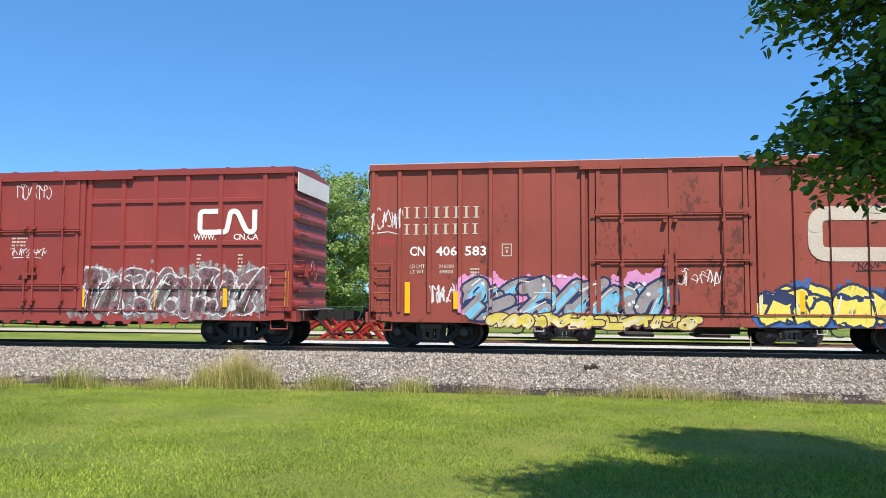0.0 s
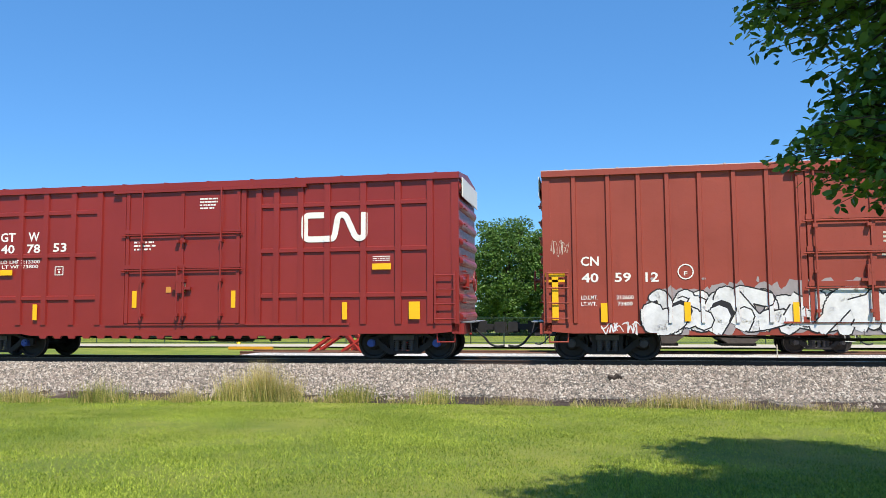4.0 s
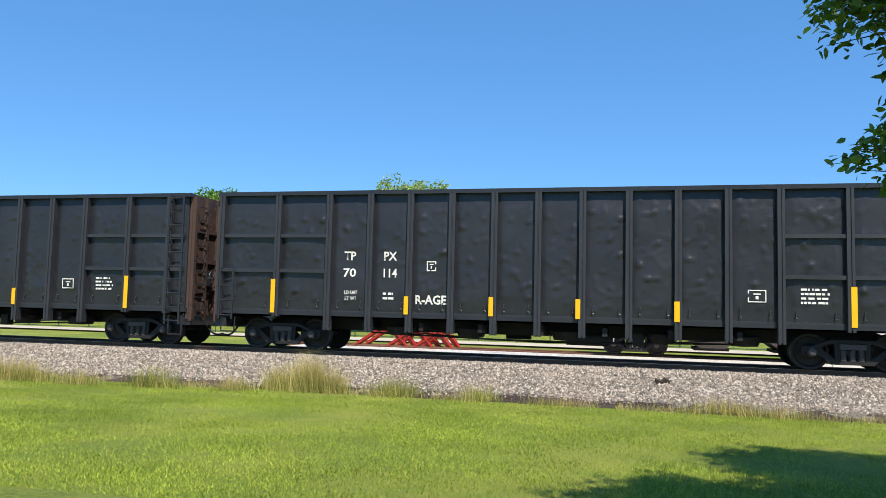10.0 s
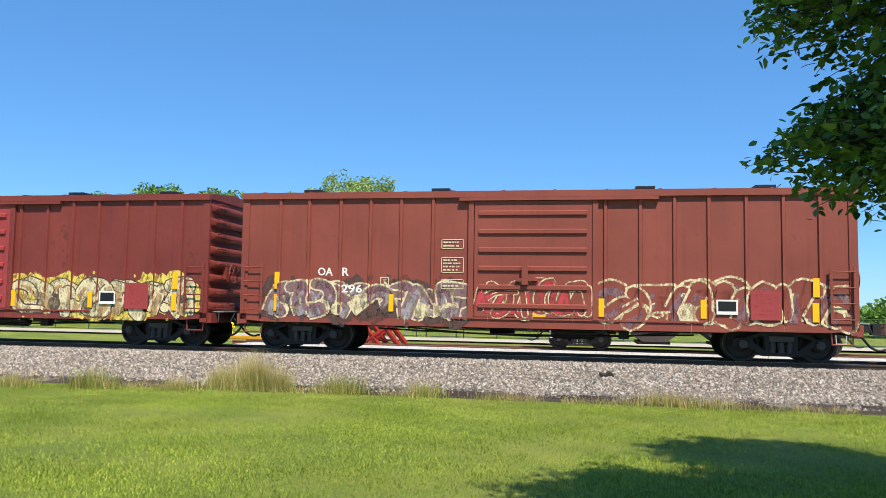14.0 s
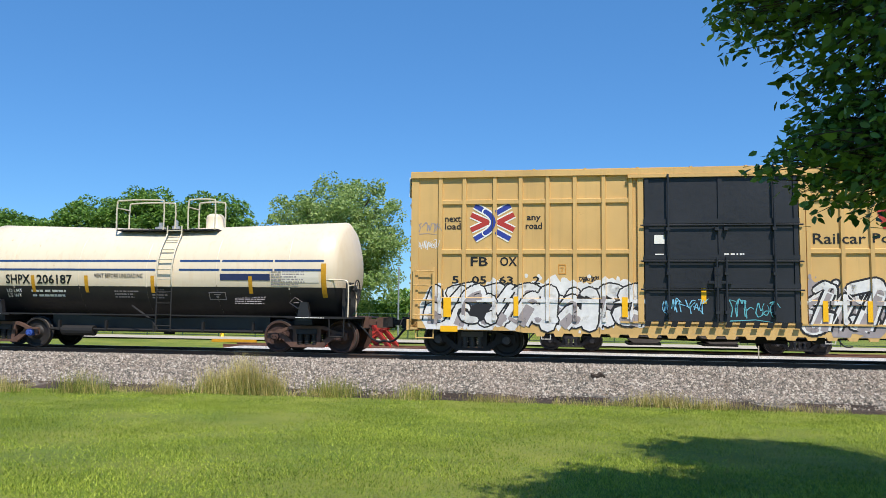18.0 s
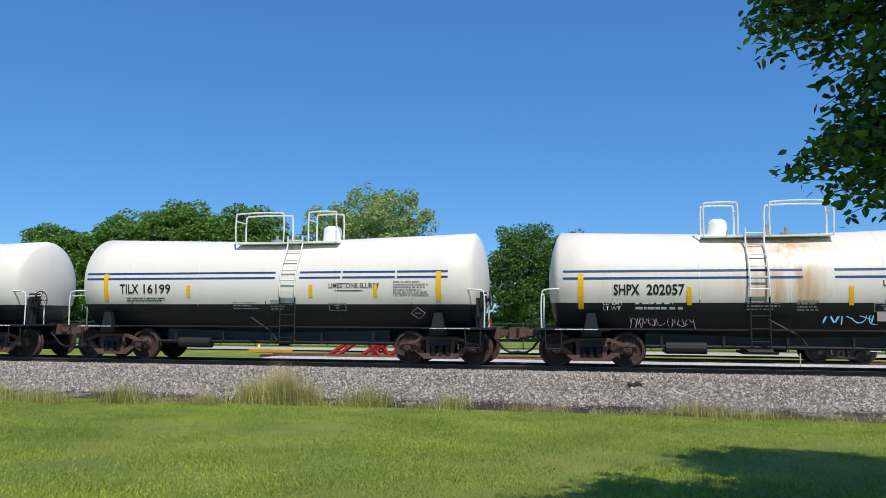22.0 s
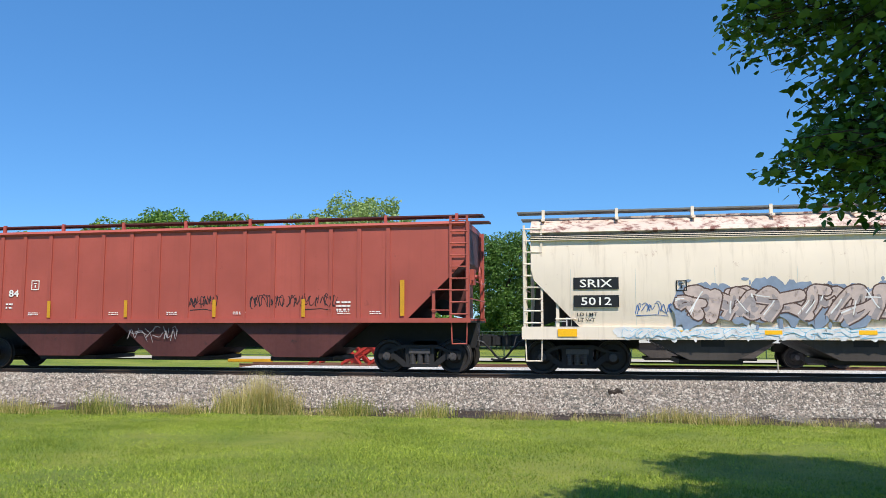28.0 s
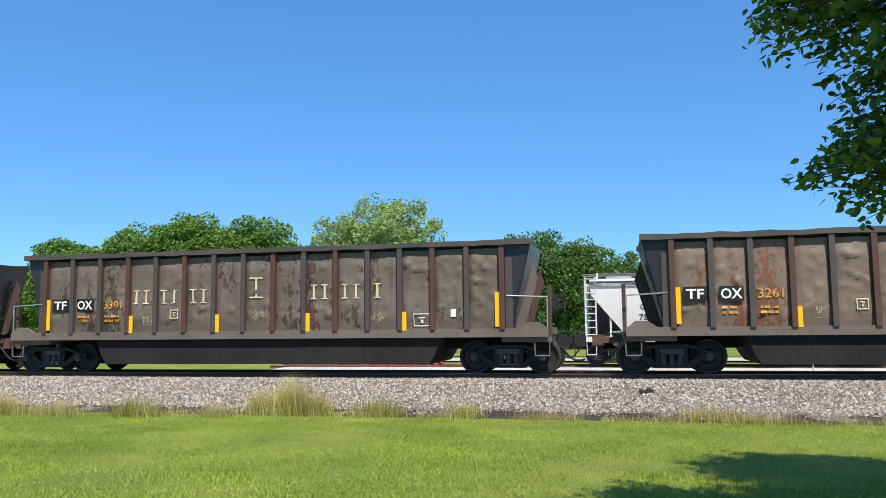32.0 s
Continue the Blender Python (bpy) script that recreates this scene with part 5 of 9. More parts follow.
    car, sp = boxcar("boxcar", "clean deep-red steel boxcar with ribbed grid sides and a white emblem", -68.18, BROWN_E, posts, (-1.8, 1.68), ribs_z=(4.22, 2.98, 1.75), door_bars=(3.6, 2.6), rods=(-1.2, -0.1, 0.1, 1.2), sill_teeth=True, post_w=0.16, eave=5.0,
                     reflectors=((-6.81, 1.35, 0.25, 0.45), (-4.66, 1.35, 0.14, 0.45), (-1.5, 1.69, 0.14, 0.48), (1.5, 1.67, 0.14, 0.47), (4.69, 1.33, 0.14, 0.46), (6.6, 1.33, 0.3, 0.46), (-5.7, 2.51, 0.5, 0.16), (5.71, 2.5, 0.52, 0.16)), kind="blue")
    worm_emblem(car, 4.38, 3.6, 1.98, 0.82, WHITE, -1.51)
    words(car, [("GT", -5.68, 3.55, 0.5, 0.27), ("W", -4.82, 3.55, 0.36, 0.27), ("40", -5.68, 3.2, 0.46, 0.26), ("78", -4.82, 3.2, 0.44, 0.26), ("53", -3.96, 3.22, 0.44, 0.26)], WHITE)
    words(car, [("LD LMT 213300", -5.25, 2.82, 1.3, 0.1), ("LT WT 73800", -5.25, 2.68, 1.2, 0.1)], WHITE, bold=0.01)
    frame_mark(car, -3.96, 2.54, 0.28, 0.26, WHITE, -1.508)
    fine_print(car, 0.75, 4.35, 0.6, 0.35, 4, WHITE, -1.565, 3)
    fine_print(car, -1.2, 3.2, 0.7, 0.3, 3, WHITE, -1.565, 4)
    fine_print(car, 5.7, 2.72, 0.5, 0.16, 3, WHITE, -1.508, 5)
    plate(car, -0.05, 2.0, 0.22, 0.24, WHITE, -1.57, "paper_placard")
    plate(car, -0.45, 1.95, 0.16, 0.16, ORANGE, -1.57, "paper_placard")


def build_more_boxcars():
    # two old brown cars with ribbed doors
    for cx, pw, dpaint, num, seed in ((-200.8, BROWN_L, None, "296", 71), (-217.5, BROWN_L2, DOOR_L2, "268", 75)):
        posts = [-6.76, -5.94, -5.04, -4.21, -3.37, -2.51, 1.94, 2.8, 3.63, 4.45, 5.33, 6.19, 7.02]
        first = num == "296"
        car, sp = boxcar("boxcar", "old brown boxcar with ribbed door and outlined graffiti" if first else "old brown boxcar with faded red door and yellowed graffiti", cx, pw, posts, (-1.4, 1.6), half=7.85, eave=4.32, door_paint=dpaint,
                         door_ribs=6, end_white=False, post_w=0.07, post_d=0.05, sill=0.78, belly=0.74,
                         reflectors=((-6.8, 1.9, 0.14, 0.46), (-6.8, 1.3, 0.14, 0.46), (-3.6, 1.34, 0.13, 0.46), (1.84, 1.3, 0.14, 0.46), (4.3, 1.3, 0.14, 0.46), (6.9, 1.86, 0.15, 0.46), (6.88, 1.26, 0.15, 0.46), (0.2, 1.1, 0.5, 0.12)))
        o, n = -5.45 if first else -5.67, "62" if first else "61"
        words(car, [("OA", o, 2.15, 0.42, 0.22), ("R", o + 0.57, 2.15, 0.19, 0.22), (n, o + 0.03, 1.7, 0.37, 0.22), (num, o + 0.75, 1.7, 0.58, 0.22)], WHITE)
        words(car, [("LD LMT", o, 1.4, 0.4, 0.1), ("LT WT", o, 1.25, 0.36, 0.1)], WHITE, bold=0.01)
        frame_mark(car, -3.8, 1.9, 0.24, 0.24, CREAM, -1.508)
        for z, r in ((2.9, 2), (2.35, 4), (1.85, 2)):
            bm = bmesh.new()
            w, h = 0.6, 0.08 * r + 0.1
            for a in ((-w / 2, w / 2, h / 2 - 0.02, h / 2), (-w / 2, w / 2, -h / 2, -h / 2 + 0.02), (-w / 2, -w / 2 + 0.02, -h / 2, h / 2), (w / 2 - 0.02, w / 2, -h / 2, h / 2)):
                bm.faces.new([bm.verts.new(c) for c in ((a[0], 0, a[2]), (a[1], 0, a[2]), (a[1], 0, a[3]), (a[0], 0, a[3]))])
            ob = part("notice_frame", bm, CREAM, car)
            ob.matrix_basis = pose(-1.98, -1.512, z)
            fine_print(car, -1.98, z, 0.5, h - 0.08, r, CREAM, -1.512, seed + r)
        for x in (-6.2, -2.5, 3.0, 6.0):
            part("roof_bracket", boxes((x - 0.25, x + 0.25, -0.6, 0.6, 4.45, 4.52)), BLACK, car)
        plate(car, 4.85, 1.36, 0.5, 0.36, WHITE, -1.575, "data_panel")
        plate(car, 4.85, 1.38, 0.42, 0.24, BLACK, -1.579, "data_field")
        plate(car, 5.75, 1.42, 0.72, 0.72, DOOR_L2, -1.575, "stencil_panel")
        fine_print(car, 5.75, 1.42, 0.5, 0.56, 6, CREAM, -1.581, seed + 7)
        if first:
            wild_piece(car, -7.0, -1.6, 0.78, 1.95, 5, 72, WORN["mauve"], WORN["cream"], WORN["brown"], None, WORN["dove"], -1.5, sp, 0.055, 0.3, 0.04, 0.1, "grey-brown sprayed piece outlined in cream")
            wild_piece(car, 1.8, 7.6, 0.78, 2.1, 6, 73, BROWN_L, WORN["cream"], None, None, WORN["mauve"], -1.5, sp, 0.055, 0.3, 0.045, 0.1, "sprayed letters outlined in white")
            wild_piece(car, -1.3, 1.5, 0.95, 2.0, 4, 74, BROWN_L, WORN["cream"], None, None, SPRAY["rose"], -1.56, (), 0.02, 0.2, 0.03, 0.1, "faint cream sprayed strokes")
        else:
            wild_piece(car, 1.8, 7.4, 0.72, 2.0, 5, 76, WORN["cream"], WORN["brown"], WORN["yellow"], None, WORN["tan"], -1.5, sp, 0.055, 0.3, 0.03, 0.1, "yellowed sprayed piece")
            scrawl(car, 0.4, 1.75, 1.3, 0.3, 77, FADED, -1.56, 0.02, count=7)
            scrawl(car, -6.7, 3.0, 0.6, 0.5, 78, FADED, -1.5, 0.01, sp)
            scrawl(car, -6.6, 2.2, 0.6, 0.5, 79, FADED, -1.5, 0.012, sp)
            scrawl(car, -3.4, 1.2, 1.0, 0.4, 80, FADED, -1.5, 0.02, sp)
            for x in (-0.7, 0.1, 0.9):
                plate(car, x, 1.35, 0.7, 0.35, DOOR_L2, -1.585, "door_patch")

    # dark blue car
    posts = [-7.06, -6.26, -5.49, -4.76, -3.99, -3.24, -2.47, 2.42, 3.13, 3.89, 4.7, 5.49, 6.25, 7.03, -1.75, 1.72]
    car, sp = boxcar("boxcar", "dark blue steel boxcar with pink and tan graffiti", -234.84, BLUE_M, sorted(posts), (-1.6, 1.41), half=7.8, door_bars=(3.51, 2.75, 2.31), rods=(-1.05, -0.2, 0.1, 1.05), post_w=0.1,
                     reflectors=((-6.75, 0.8, 0.45, 0.22), (-4.2, 0.66, 0.5, 0.12), (-2.2, 0.66, 0.5, 0.12), (0, 0.66, 0.5, 0.12), (2.2, 0.66, 0.5, 0.12), (4.4, 0.66, 0.5, 0.12), (6.75, 0.85, 0.55, 0.22)))
    for i, x in enumerate((5.09, 5.97, 6.7)):
        emblem_row(car, x, 4.17, 0.46, 0.42, (("slotted", "slanted", "hourglass")[i],), GOLD, -1.51, 0.0)
        plate(car, x, 3.88, 0.46, 0.06, GOLD, -1.506, "emblem_bar")
    words(car, [("CS", -6.7, 2.46, 0.42, 0.22), ("XT", -5.95, 2.46, 0.38, 0.22), ("15", -6.7, 1.98, 0.36, 0.24), ("12", -5.95, 1.98, 0.32, 0.24), ("23", -5.2, 1.98, 0.36, 0.24)], GOLD)
    frame_mark(car, -4.45, 2.24, 0.22, 0.22, GOLD, -1.508)
    fine_print(car, -0.35, 3.0, 0.4, 0.12, 2, GOLD, -1.565, 3)
    plate(car, 0.35, 3.35, 0.42, 0.2, GOLD, -1.568, "notice")
    fine_print(car, 0.35, 3.35, 0.36, 0.14, 2, BLACK, -1.577, 4)
    fine_print(car, 5.8, 1.5, 0.4, 0.4, 5, GOLD, -1.508, 5)
    fine_print(car, 6.6, 1.5, 0.3, 0.4, 5, GOLD, -1.508, 6)
    plate(car, 6.7, 1.12, 0.5, 0.16, CREAM, -1.507, "notice")
    plate(car, -6.75, 1.1, 0.4, 0.16, CREAM, -1.507, "notice")
    wild_piece(car, -6.0, -0.1, 0.68, 1.76, 5, 81, SPRAY["pink"], SPRAY["plum"], SPRAY["orchid"], SPRAY["white"], SPRAY["lilac"], -1.5, [*sp, (-1.75, 0.2)], 0.065, 0.3, 0.03, 0.05, "pink and purple sprayed letters")
    rnd = random.Random(86)
    stars = []
    for x, z, r in ((-6.35, 1.25, 0.5), (-5.9, 1.0, 0.4), (-4.6, 1.75, 0.32), (-3.2, 1.78, 0.34), (-1.55, 1.8, 0.3), (0.3, 1.25, 0.5), (0.7, 1.2, 0.35)):
        for k in range(7):
            a = k * 0.9 + rnd.random()
            stars.append([(x - 0.09 * math.sin(a), z + 0.09 * math.cos(a)), (x + r * math.cos(a), z + 0.8 * r * math.sin(a)), (x + 0.09 * math.sin(a), z - 0.09 * math.cos(a))])
        stars += blob(x, z, r * 0.45, r * 0.4, rnd, 10, 0.2)
    spray(car, [(SPRAY["sky"], stars)], -1.4995, [*sp, (-1.75, 0.2)], 0.0605, "pale blue sprayed stars")
    rnd = random.Random(82)
    L0, L1, L2 = [], [], []
    for i in range(5):
        x = 1.98 + i * 0.79
        L0 += blob(x, 1.12, 0.4, 0.45, rnd, 14, 0.12)
        L1 += blob(x, 1.1, 0.33, 0.37, rnd, 14, 0.12)
        for k in range(3 if i else 4):
            pts = [(x - 0.22 + 0.14 * k, 1.3), (x - 0.2 + 0.15 * k, 1.05), (x - 0.12 + 0.1 * k, 0.92)]
            L2 += stroke(pts, 0.025)
        L2 += stroke([(x - 0.25, 0.95), (x, 1.02), (x + 0.25, 0.9)], 0.03)
        if i in (0, 4):
            L0 += stroke([(x - 0.1, 1.3), (x - 0.06, 1.78)], 0.27)
            L1 += stroke([(x - 0.1, 1.3), (x - 0.06, 1.76)], 0.19)
        if i == 4:
            L0 += stroke([(x + 0.15, 1.3), (x + 0.28, 1.75)], 0.25)
            L1 += stroke([(x + 0.15, 1.3), (x + 0.28, 1.73)], 0.17)
    spray(car, [(SPRAY["cream"], L0), (SPRAY["tan"], L1), (SPRAY["brown"], L2)], -1.5, sp, 0.065, "row of tan sprayed rounded shapes with cream edges")
    scrawl(car, 7.4, 3.0, 0.35, 0.4, 83, FADED, -1.5, 0.012, sp)
    scrawl(car, 7.35, 1.3, 0.55, 0.3, 84, SPRAY["white"], -1.5, 0.03, sp)
    for k in range(4):
        scrawl(car, -7.4, 1.2 + 0.25 * k, 0.4, 0.16, 85 + k, FADED, -1.5, 0.02, sp)

    # tan car with a black door
    posts = [-7.01, -6.38, -5.58, -4.91, -4.22, -3.53, -2.81, -2.14, 2.06, 2.84, 3.5, 4.18, 4.85, 5.53, 6.22, 6.94]
    car, sp = boxcar("boxcar", "yellow-tan boxcar with a black door and silver graffiti", -252.48, TAN_N, posts, (-1.81, 1.83), half=7.78, eave=4.9, ribs_z=(4.05, 2.75, 1.5), door_paint=BLACK_N, door_bars=(3.5, 2.6, 1.9), rods=(-1.25, -0.1, 0.12, 1.25),
                     sill_teeth=True, post_w=0.09, reflectors=((-6.8, 1.3, 0.2, 0.5), (-5.0, 1.35, 0.16, 0.5), (-2.3, 1.35, 0.14, 0.5), (2.4, 1.3, 0.12, 0.5), (3.4, 1.3, 0.12, 0.5), (4.55, 1.3, 0.12, 0.5), (6.7, 1.3, 0.25, 0.5), (-0.4, 1.7, 0.12, 0.5), (-6.75, 0.75, 0.45, 0.15), (6.7, 0.75, 0.45, 0.15)))
    ex, ez = -5.64, 3.52
    for k, (pts, mt) in enumerate((([(ex - 0.56, ez + 0.2), (ex - 0.12, ez), (ex - 0.56, ez - 0.2)], RED_LOGO), ([(ex + 0.56, ez + 0.2), (ex + 0.16, ez), (ex + 0.56, ez - 0.2)], RED_LOGO),
                                   ([(ex + 0.46, ez + 0.44), (ex + 0.1, ez + 0.24)], BLUE_LOGO), ([(ex + 0.46, ez - 0.44), (ex + 0.1, ez - 0.24)], BLUE_LOGO),
                                   (rounded([(ex - 0.46, ez + 0.44), (ex - 0.05, ez + 0.2), (ex + 0.05, ez), (ex - 0.05, ez - 0.2), (ex - 0.46, ez - 0.44)], 0.15), BLUE_LOGO))):
        band(car, pts, 0.2, WHITE, -1.508 - 0.001 * k, "emblem_edge")
        band(car, pts, 0.13, mt, -1.5085 - 0.001 * k, "emblem")
    for i in range(12):
        shared("warning_stripe", "warnstripe", lambda: prism(bmesh.new(), [(-0.09, -0.07), (0.05, -0.07), (0.09, 0.07), (-0.05, 0.07)], -0.004, 0.004), BLACK, car, pose(-1.75 + i * 0.32, -1.627, 0.95))
    words(car, [("next", -6.68, 3.61, 0.42, 0.15), ("load", -6.68, 3.42, 0.42, 0.17), ("any", -4.57, 3.6, 0.36, 0.16), ("road", -4.57, 3.42, 0.42, 0.17)], BLACK)
    words(car, [("FB", -5.98, 2.5, 0.45, 0.24), ("OX", -5.22, 2.5, 0.44, 0.24), ("5", -6.6, 2.02, 0.18, 0.2), ("05", -5.98, 2.02, 0.38, 0.2), ("63", -5.28, 2.02, 0.36, 0.2), ("2", -4.5, 2.02, 0.18, 0.2)], BLACK)
    emblem_row(car, 4.5, 3.55, 1.8, 0.52, ("funnel", "funnel", "hourglass"), RED_LOGO, -1.51)
    words(car, [("Railcar", 2.42 + 0.35, 3.06, 1.2, 0.26), ("Pooling", 4.15, 3.03, 1.3, 0.31), ("Experts", 5.85, 3.03, 1.4, 0.31)], BLACK, bold=0.008)
    frame_mark(car, -3.85, 2.3, 0.2, 0.25, ORANGE, -1.508)
    fine_print(car, 6.4, 2.3, 0.4, 0.5, 6, BLACK, -1.508, 3)
    plate(car, -1.45, 3.05, 0.25, 0.22, WHITE, -1.568, "notice")
    plate(car, -1.45, 2.62, 0.22, 0.14, WHITE, -1.568, "notice")
    fine_print(car, 0.4, 2.68, 0.6, 0.08, 1, WHITE, -1.57, 4)
    plate(car, 4.9, 1.25, 0.45, 0.24, GOLD, -1.575, "notice")
    plate(car, 6.1, 1.35, 0.5, 0.34, BLACK, -1.575, "data_panel")
    wild_piece(car, -7.2, -1.9, 0.68, 2.0, 6, 91, SPRAY["white"], SPRAY["dark"], SPRAY["white"], None, SPRAY["dove"], -1.5, sp, 0.065, 0.3, 0.03, 0.2, "silver sprayed letters with black outlines")
    wild_piece(car, 2.0, 7.6, 0.68, 2.15, 6, 92, SPRAY["white"], SPRAY["dark"], SPRAY["dove"], SPRAY["white"], SPRAY["dove"], -1.5, sp, 0.065, 0.2, 0.035, 0.2, "white and grey sprayed piece with black outlines")
    for i, (x, z, w, h, mt, yy) in enumerate([(-7.4, 3.4, 0.6, 0.3, "dove", -1.5), (-7.4, 2.95, 0.55, 0.3, "white", -1.5), (-0.9, 1.4, 0.9, 0.4, "sky", -1.56), (0.7, 1.35, 1.0, 0.5, "aqua", -1.56), (4.9, 2.1, 0.7, 0.25, "dark", -1.5), (7.3, 2.1, 0.5, 0.4, "dark", -1.5), (-3.2, 2.05, 0.4, 0.2, "dark", -1.5)]):
        scrawl(car, x, z, w, h, 93 + i, SPRAY[mt], yy, 0.025, sp)


BLUE_LOGO, RED_LOGO = plain("emblem_blue", (44, 62, 150), 0.5, 0.06, 15), plain("emblem_red", (176, 54, 46), 0.5, 0.06, 15)
build_boxcars()
build_more_boxcars()
for done, spans, deep in PAINTED:
    over_posts(done, spans, deep)
# ---- high-sided gondolas ----
GON_BLACK = paint("gondola_black", (38, 39, 44), 0.4, 0.22, 0.03, (72, 62, 58), 0.2, 0.3)
GON_POST = paint("gondola_post", (48, 49, 54), 0.45, 0.25, 0.05, (80, 70, 64), 0.3, 0.2)
GON_RUST_END = paint("gondola_rust_end", (74, 53, 45), 0.8, 0.4, 0.5, (50, 40, 36), 0.6, 0.3, (40, 34, 32), 0.5, (46, 38, 35))
SCRAP_GREY = paint("scrap_gondola_grey", (110, 104, 97), 0.6, 0.4, 0.4, (120, 84, 54), 0.9, 0.6, (112, 78, 48), 0.75, (112, 76, 48))
SCRAP_BROWN = paint("scrap_gondola_brown", (116, 99, 85), 0.65, 0.3, 0.35, (96, 66, 46), 0.55, 0.7, (66, 52, 44), 0.6, (110, 66, 40))
SCRAP_DARK = paint("scrap_gondola_dark_brown", (104, 91, 80), 0.65, 0.3, 0.3, (100, 70, 50), 0.5, 0.7, (54, 46, 42), 0.5, (58, 42, 34))
SCRAP_SILL = paint("scrap_gondola_sill", (104, 92, 84), 0.7, 0.25, 0.3, (92, 60, 44), 0.3, 0.2)
SCRAP_POST = paint("scrap_gondola_post", (72, 65, 61), 0.7, 0.3, 0.4, (110, 60, 40), 0.4, 0.2)
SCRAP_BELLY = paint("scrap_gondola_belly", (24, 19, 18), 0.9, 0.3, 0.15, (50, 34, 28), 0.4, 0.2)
RUST_SCRAP = paint("rusty_scrap", (112, 70, 46), 0.9, 0.4, 0.5, (60, 40, 30), 0.3, 0.8)


def two_tone(name, upper, lower, split, ragged=0.12, dent=0.6):
    """Paint worn to another colour above a height."""
    m, n, l, p = make(name, 0.58)
    tc = n.new("ShaderNodeTexCoord").outputs["Object"]
    sep = n.new("ShaderNodeSeparateXYZ")
    l.new(tc, sep.inputs[0])
    f = noise_node(n, l, tc, 7.0, 6, 0.7)
    g = noise_node(n, l, tc, 0.8, 4, 0.6)
    st = noise_node(n, l, tc, 1.0, 5, 0.65, (6, 6, 0.3))
    add = n.new("ShaderNodeMath")
    add.operation = "MULTIPLY_ADD"
    l.new(g, add.inputs[0])
    add.inputs[1].default_value = ragged
    l.new(sep.outputs["Z"], add.inputs[2])
    a, b = lin(upper), lin(lower)
    top = mix(n, l, ramp(n, l, f, 0.3, 0.7), tuple(v * 0.72 for v in a), tuple(v * 1.2 for v in a))
    top = mix(n, l, ramp(n, l, st, 0.5, 0.75, 0, 0.5), top, tuple(v * 0.45 for v in a))
    top = mix(n, l, ramp(n, l, g, 0.55, 0.72, 0, 0.55), top, b)
    scar = noise_node(n, l, tc, 4.5, 8, 0.75, (1.3, 1, 0.8))
    top = mix(n, l, ramp(n, l, scar, 0.58, 0.66, 0, 0.75), top, tuple(v * 0.28 for v in a))
    runs = noise_node(n, l, tc, 1.0, 7, 0.72, (16, 16, 0.7))
    top = mix(n, l, ramp(n, l, runs, 0.56, 0.7, 0, 0.6), top, tuple(v * 0.4 for v in a))
    top = mix(n, l, ramp(n, l, runs, 0.3, 0.42, 0.45, 0.0), top, tuple(v * 1.5 for v in a))
    low = mix(n, l, ramp(n, l, f, 0.3, 0.7), tuple(v * 0.75 for v in b), tuple(v * 1.25 for v in b))
    col = mix(n, l, ramp(n, l, add.outputs[0], split - 0.01 + ragged * 0.5, split + 0.01 + ragged * 0.5), low, top)
    l.new(col, p.inputs["Base Color"])
    bump(n, l, p, mix(n, l, 0.2, noise_node(n, l, tc, 1.7, 3, 0.5), f), dent, 0.05)
    return m


WORN_A = two_tone("gondola_worn_brown", (122, 95, 74), (58, 60, 64), 2.0, 1.6)
WORN_POST = two_tone("gondola_post_worn", (82, 68, 58), (46, 48, 55), 2.26, 0.3)
WORN_B = two_tone("gondola_half_repainted", (118, 91, 71), (40, 43, 52), 2.26, 0.0)


def dent(x, z, x0, x1, z0, z1, seed, deep):
    """How far a sheet-metal bay bulges out between its posts, with creases and knocks."""
    u, v = (x - x0) / (x1 - x0), (z - z0) / (z1 - z0)
    e = min(1, 6 * min(u, 1 - u)) * min(1, 6 * min(v, 1 - v))
    k = noise.noise(Vector((x * 1.2 + seed, z * 1.2, seed * 3.1))) * deep * 0.5 + deep * 0.7
    line = abs(noise.noise(Vector((x * 1.5 + z * 0.9, z * 1.7 - x * 0.6 + seed, 7))))
    some = noise.noise(Vector((x * 0.9 + 5, z * 0.9 + seed, 1))) + 0.35
    knock = noise.noise(Vector((x * 5.5, z * 5.5 + seed * 2.3, 3)))
    return max(0, e) * (k + max(0, 1 - line * 14) * max(0, some) * deep * 0.8 + max(0, knock - 0.3) * deep * 2.2)


def dented(x0, x1, z0, z1, y, seed, deep=0.05, step=0.06, thick=0.0):
    """A sheet-metal bay bulged and dented between its posts."""
    nx, nz = max(3, int((x1 - x0) / step)), max(3, int((z1 - z0) / step))
    bm = bmesh.new()
    g = []
    for j in range(nz + 1):
        z = z0 + j / nz * (z1 - z0)
        g.append([bm.verts.new((x, y - dent(x, z, x0, x1, z0, z1, seed, deep), z)) for x in (x0 + i / nx * (x1 - x0) for i in range(nx + 1))])
    for j in range(nz):
        for i in range(nx):
            bm.faces.new((g[j][i], g[j][i + 1], g[j + 1][i + 1], g[j + 1][i]))
    return bm


def bay_side(bays, z0, z1, y, deep):
    """The dented side of a car as a function of x and z. bays: (from, to, seed)."""
    def at(x, z):
        for a, b, seed in bays:
            if a <= x <= b:
                return y - dent(x, z, a, b, z0, z1, seed, deep)
        return y - deep
    return at


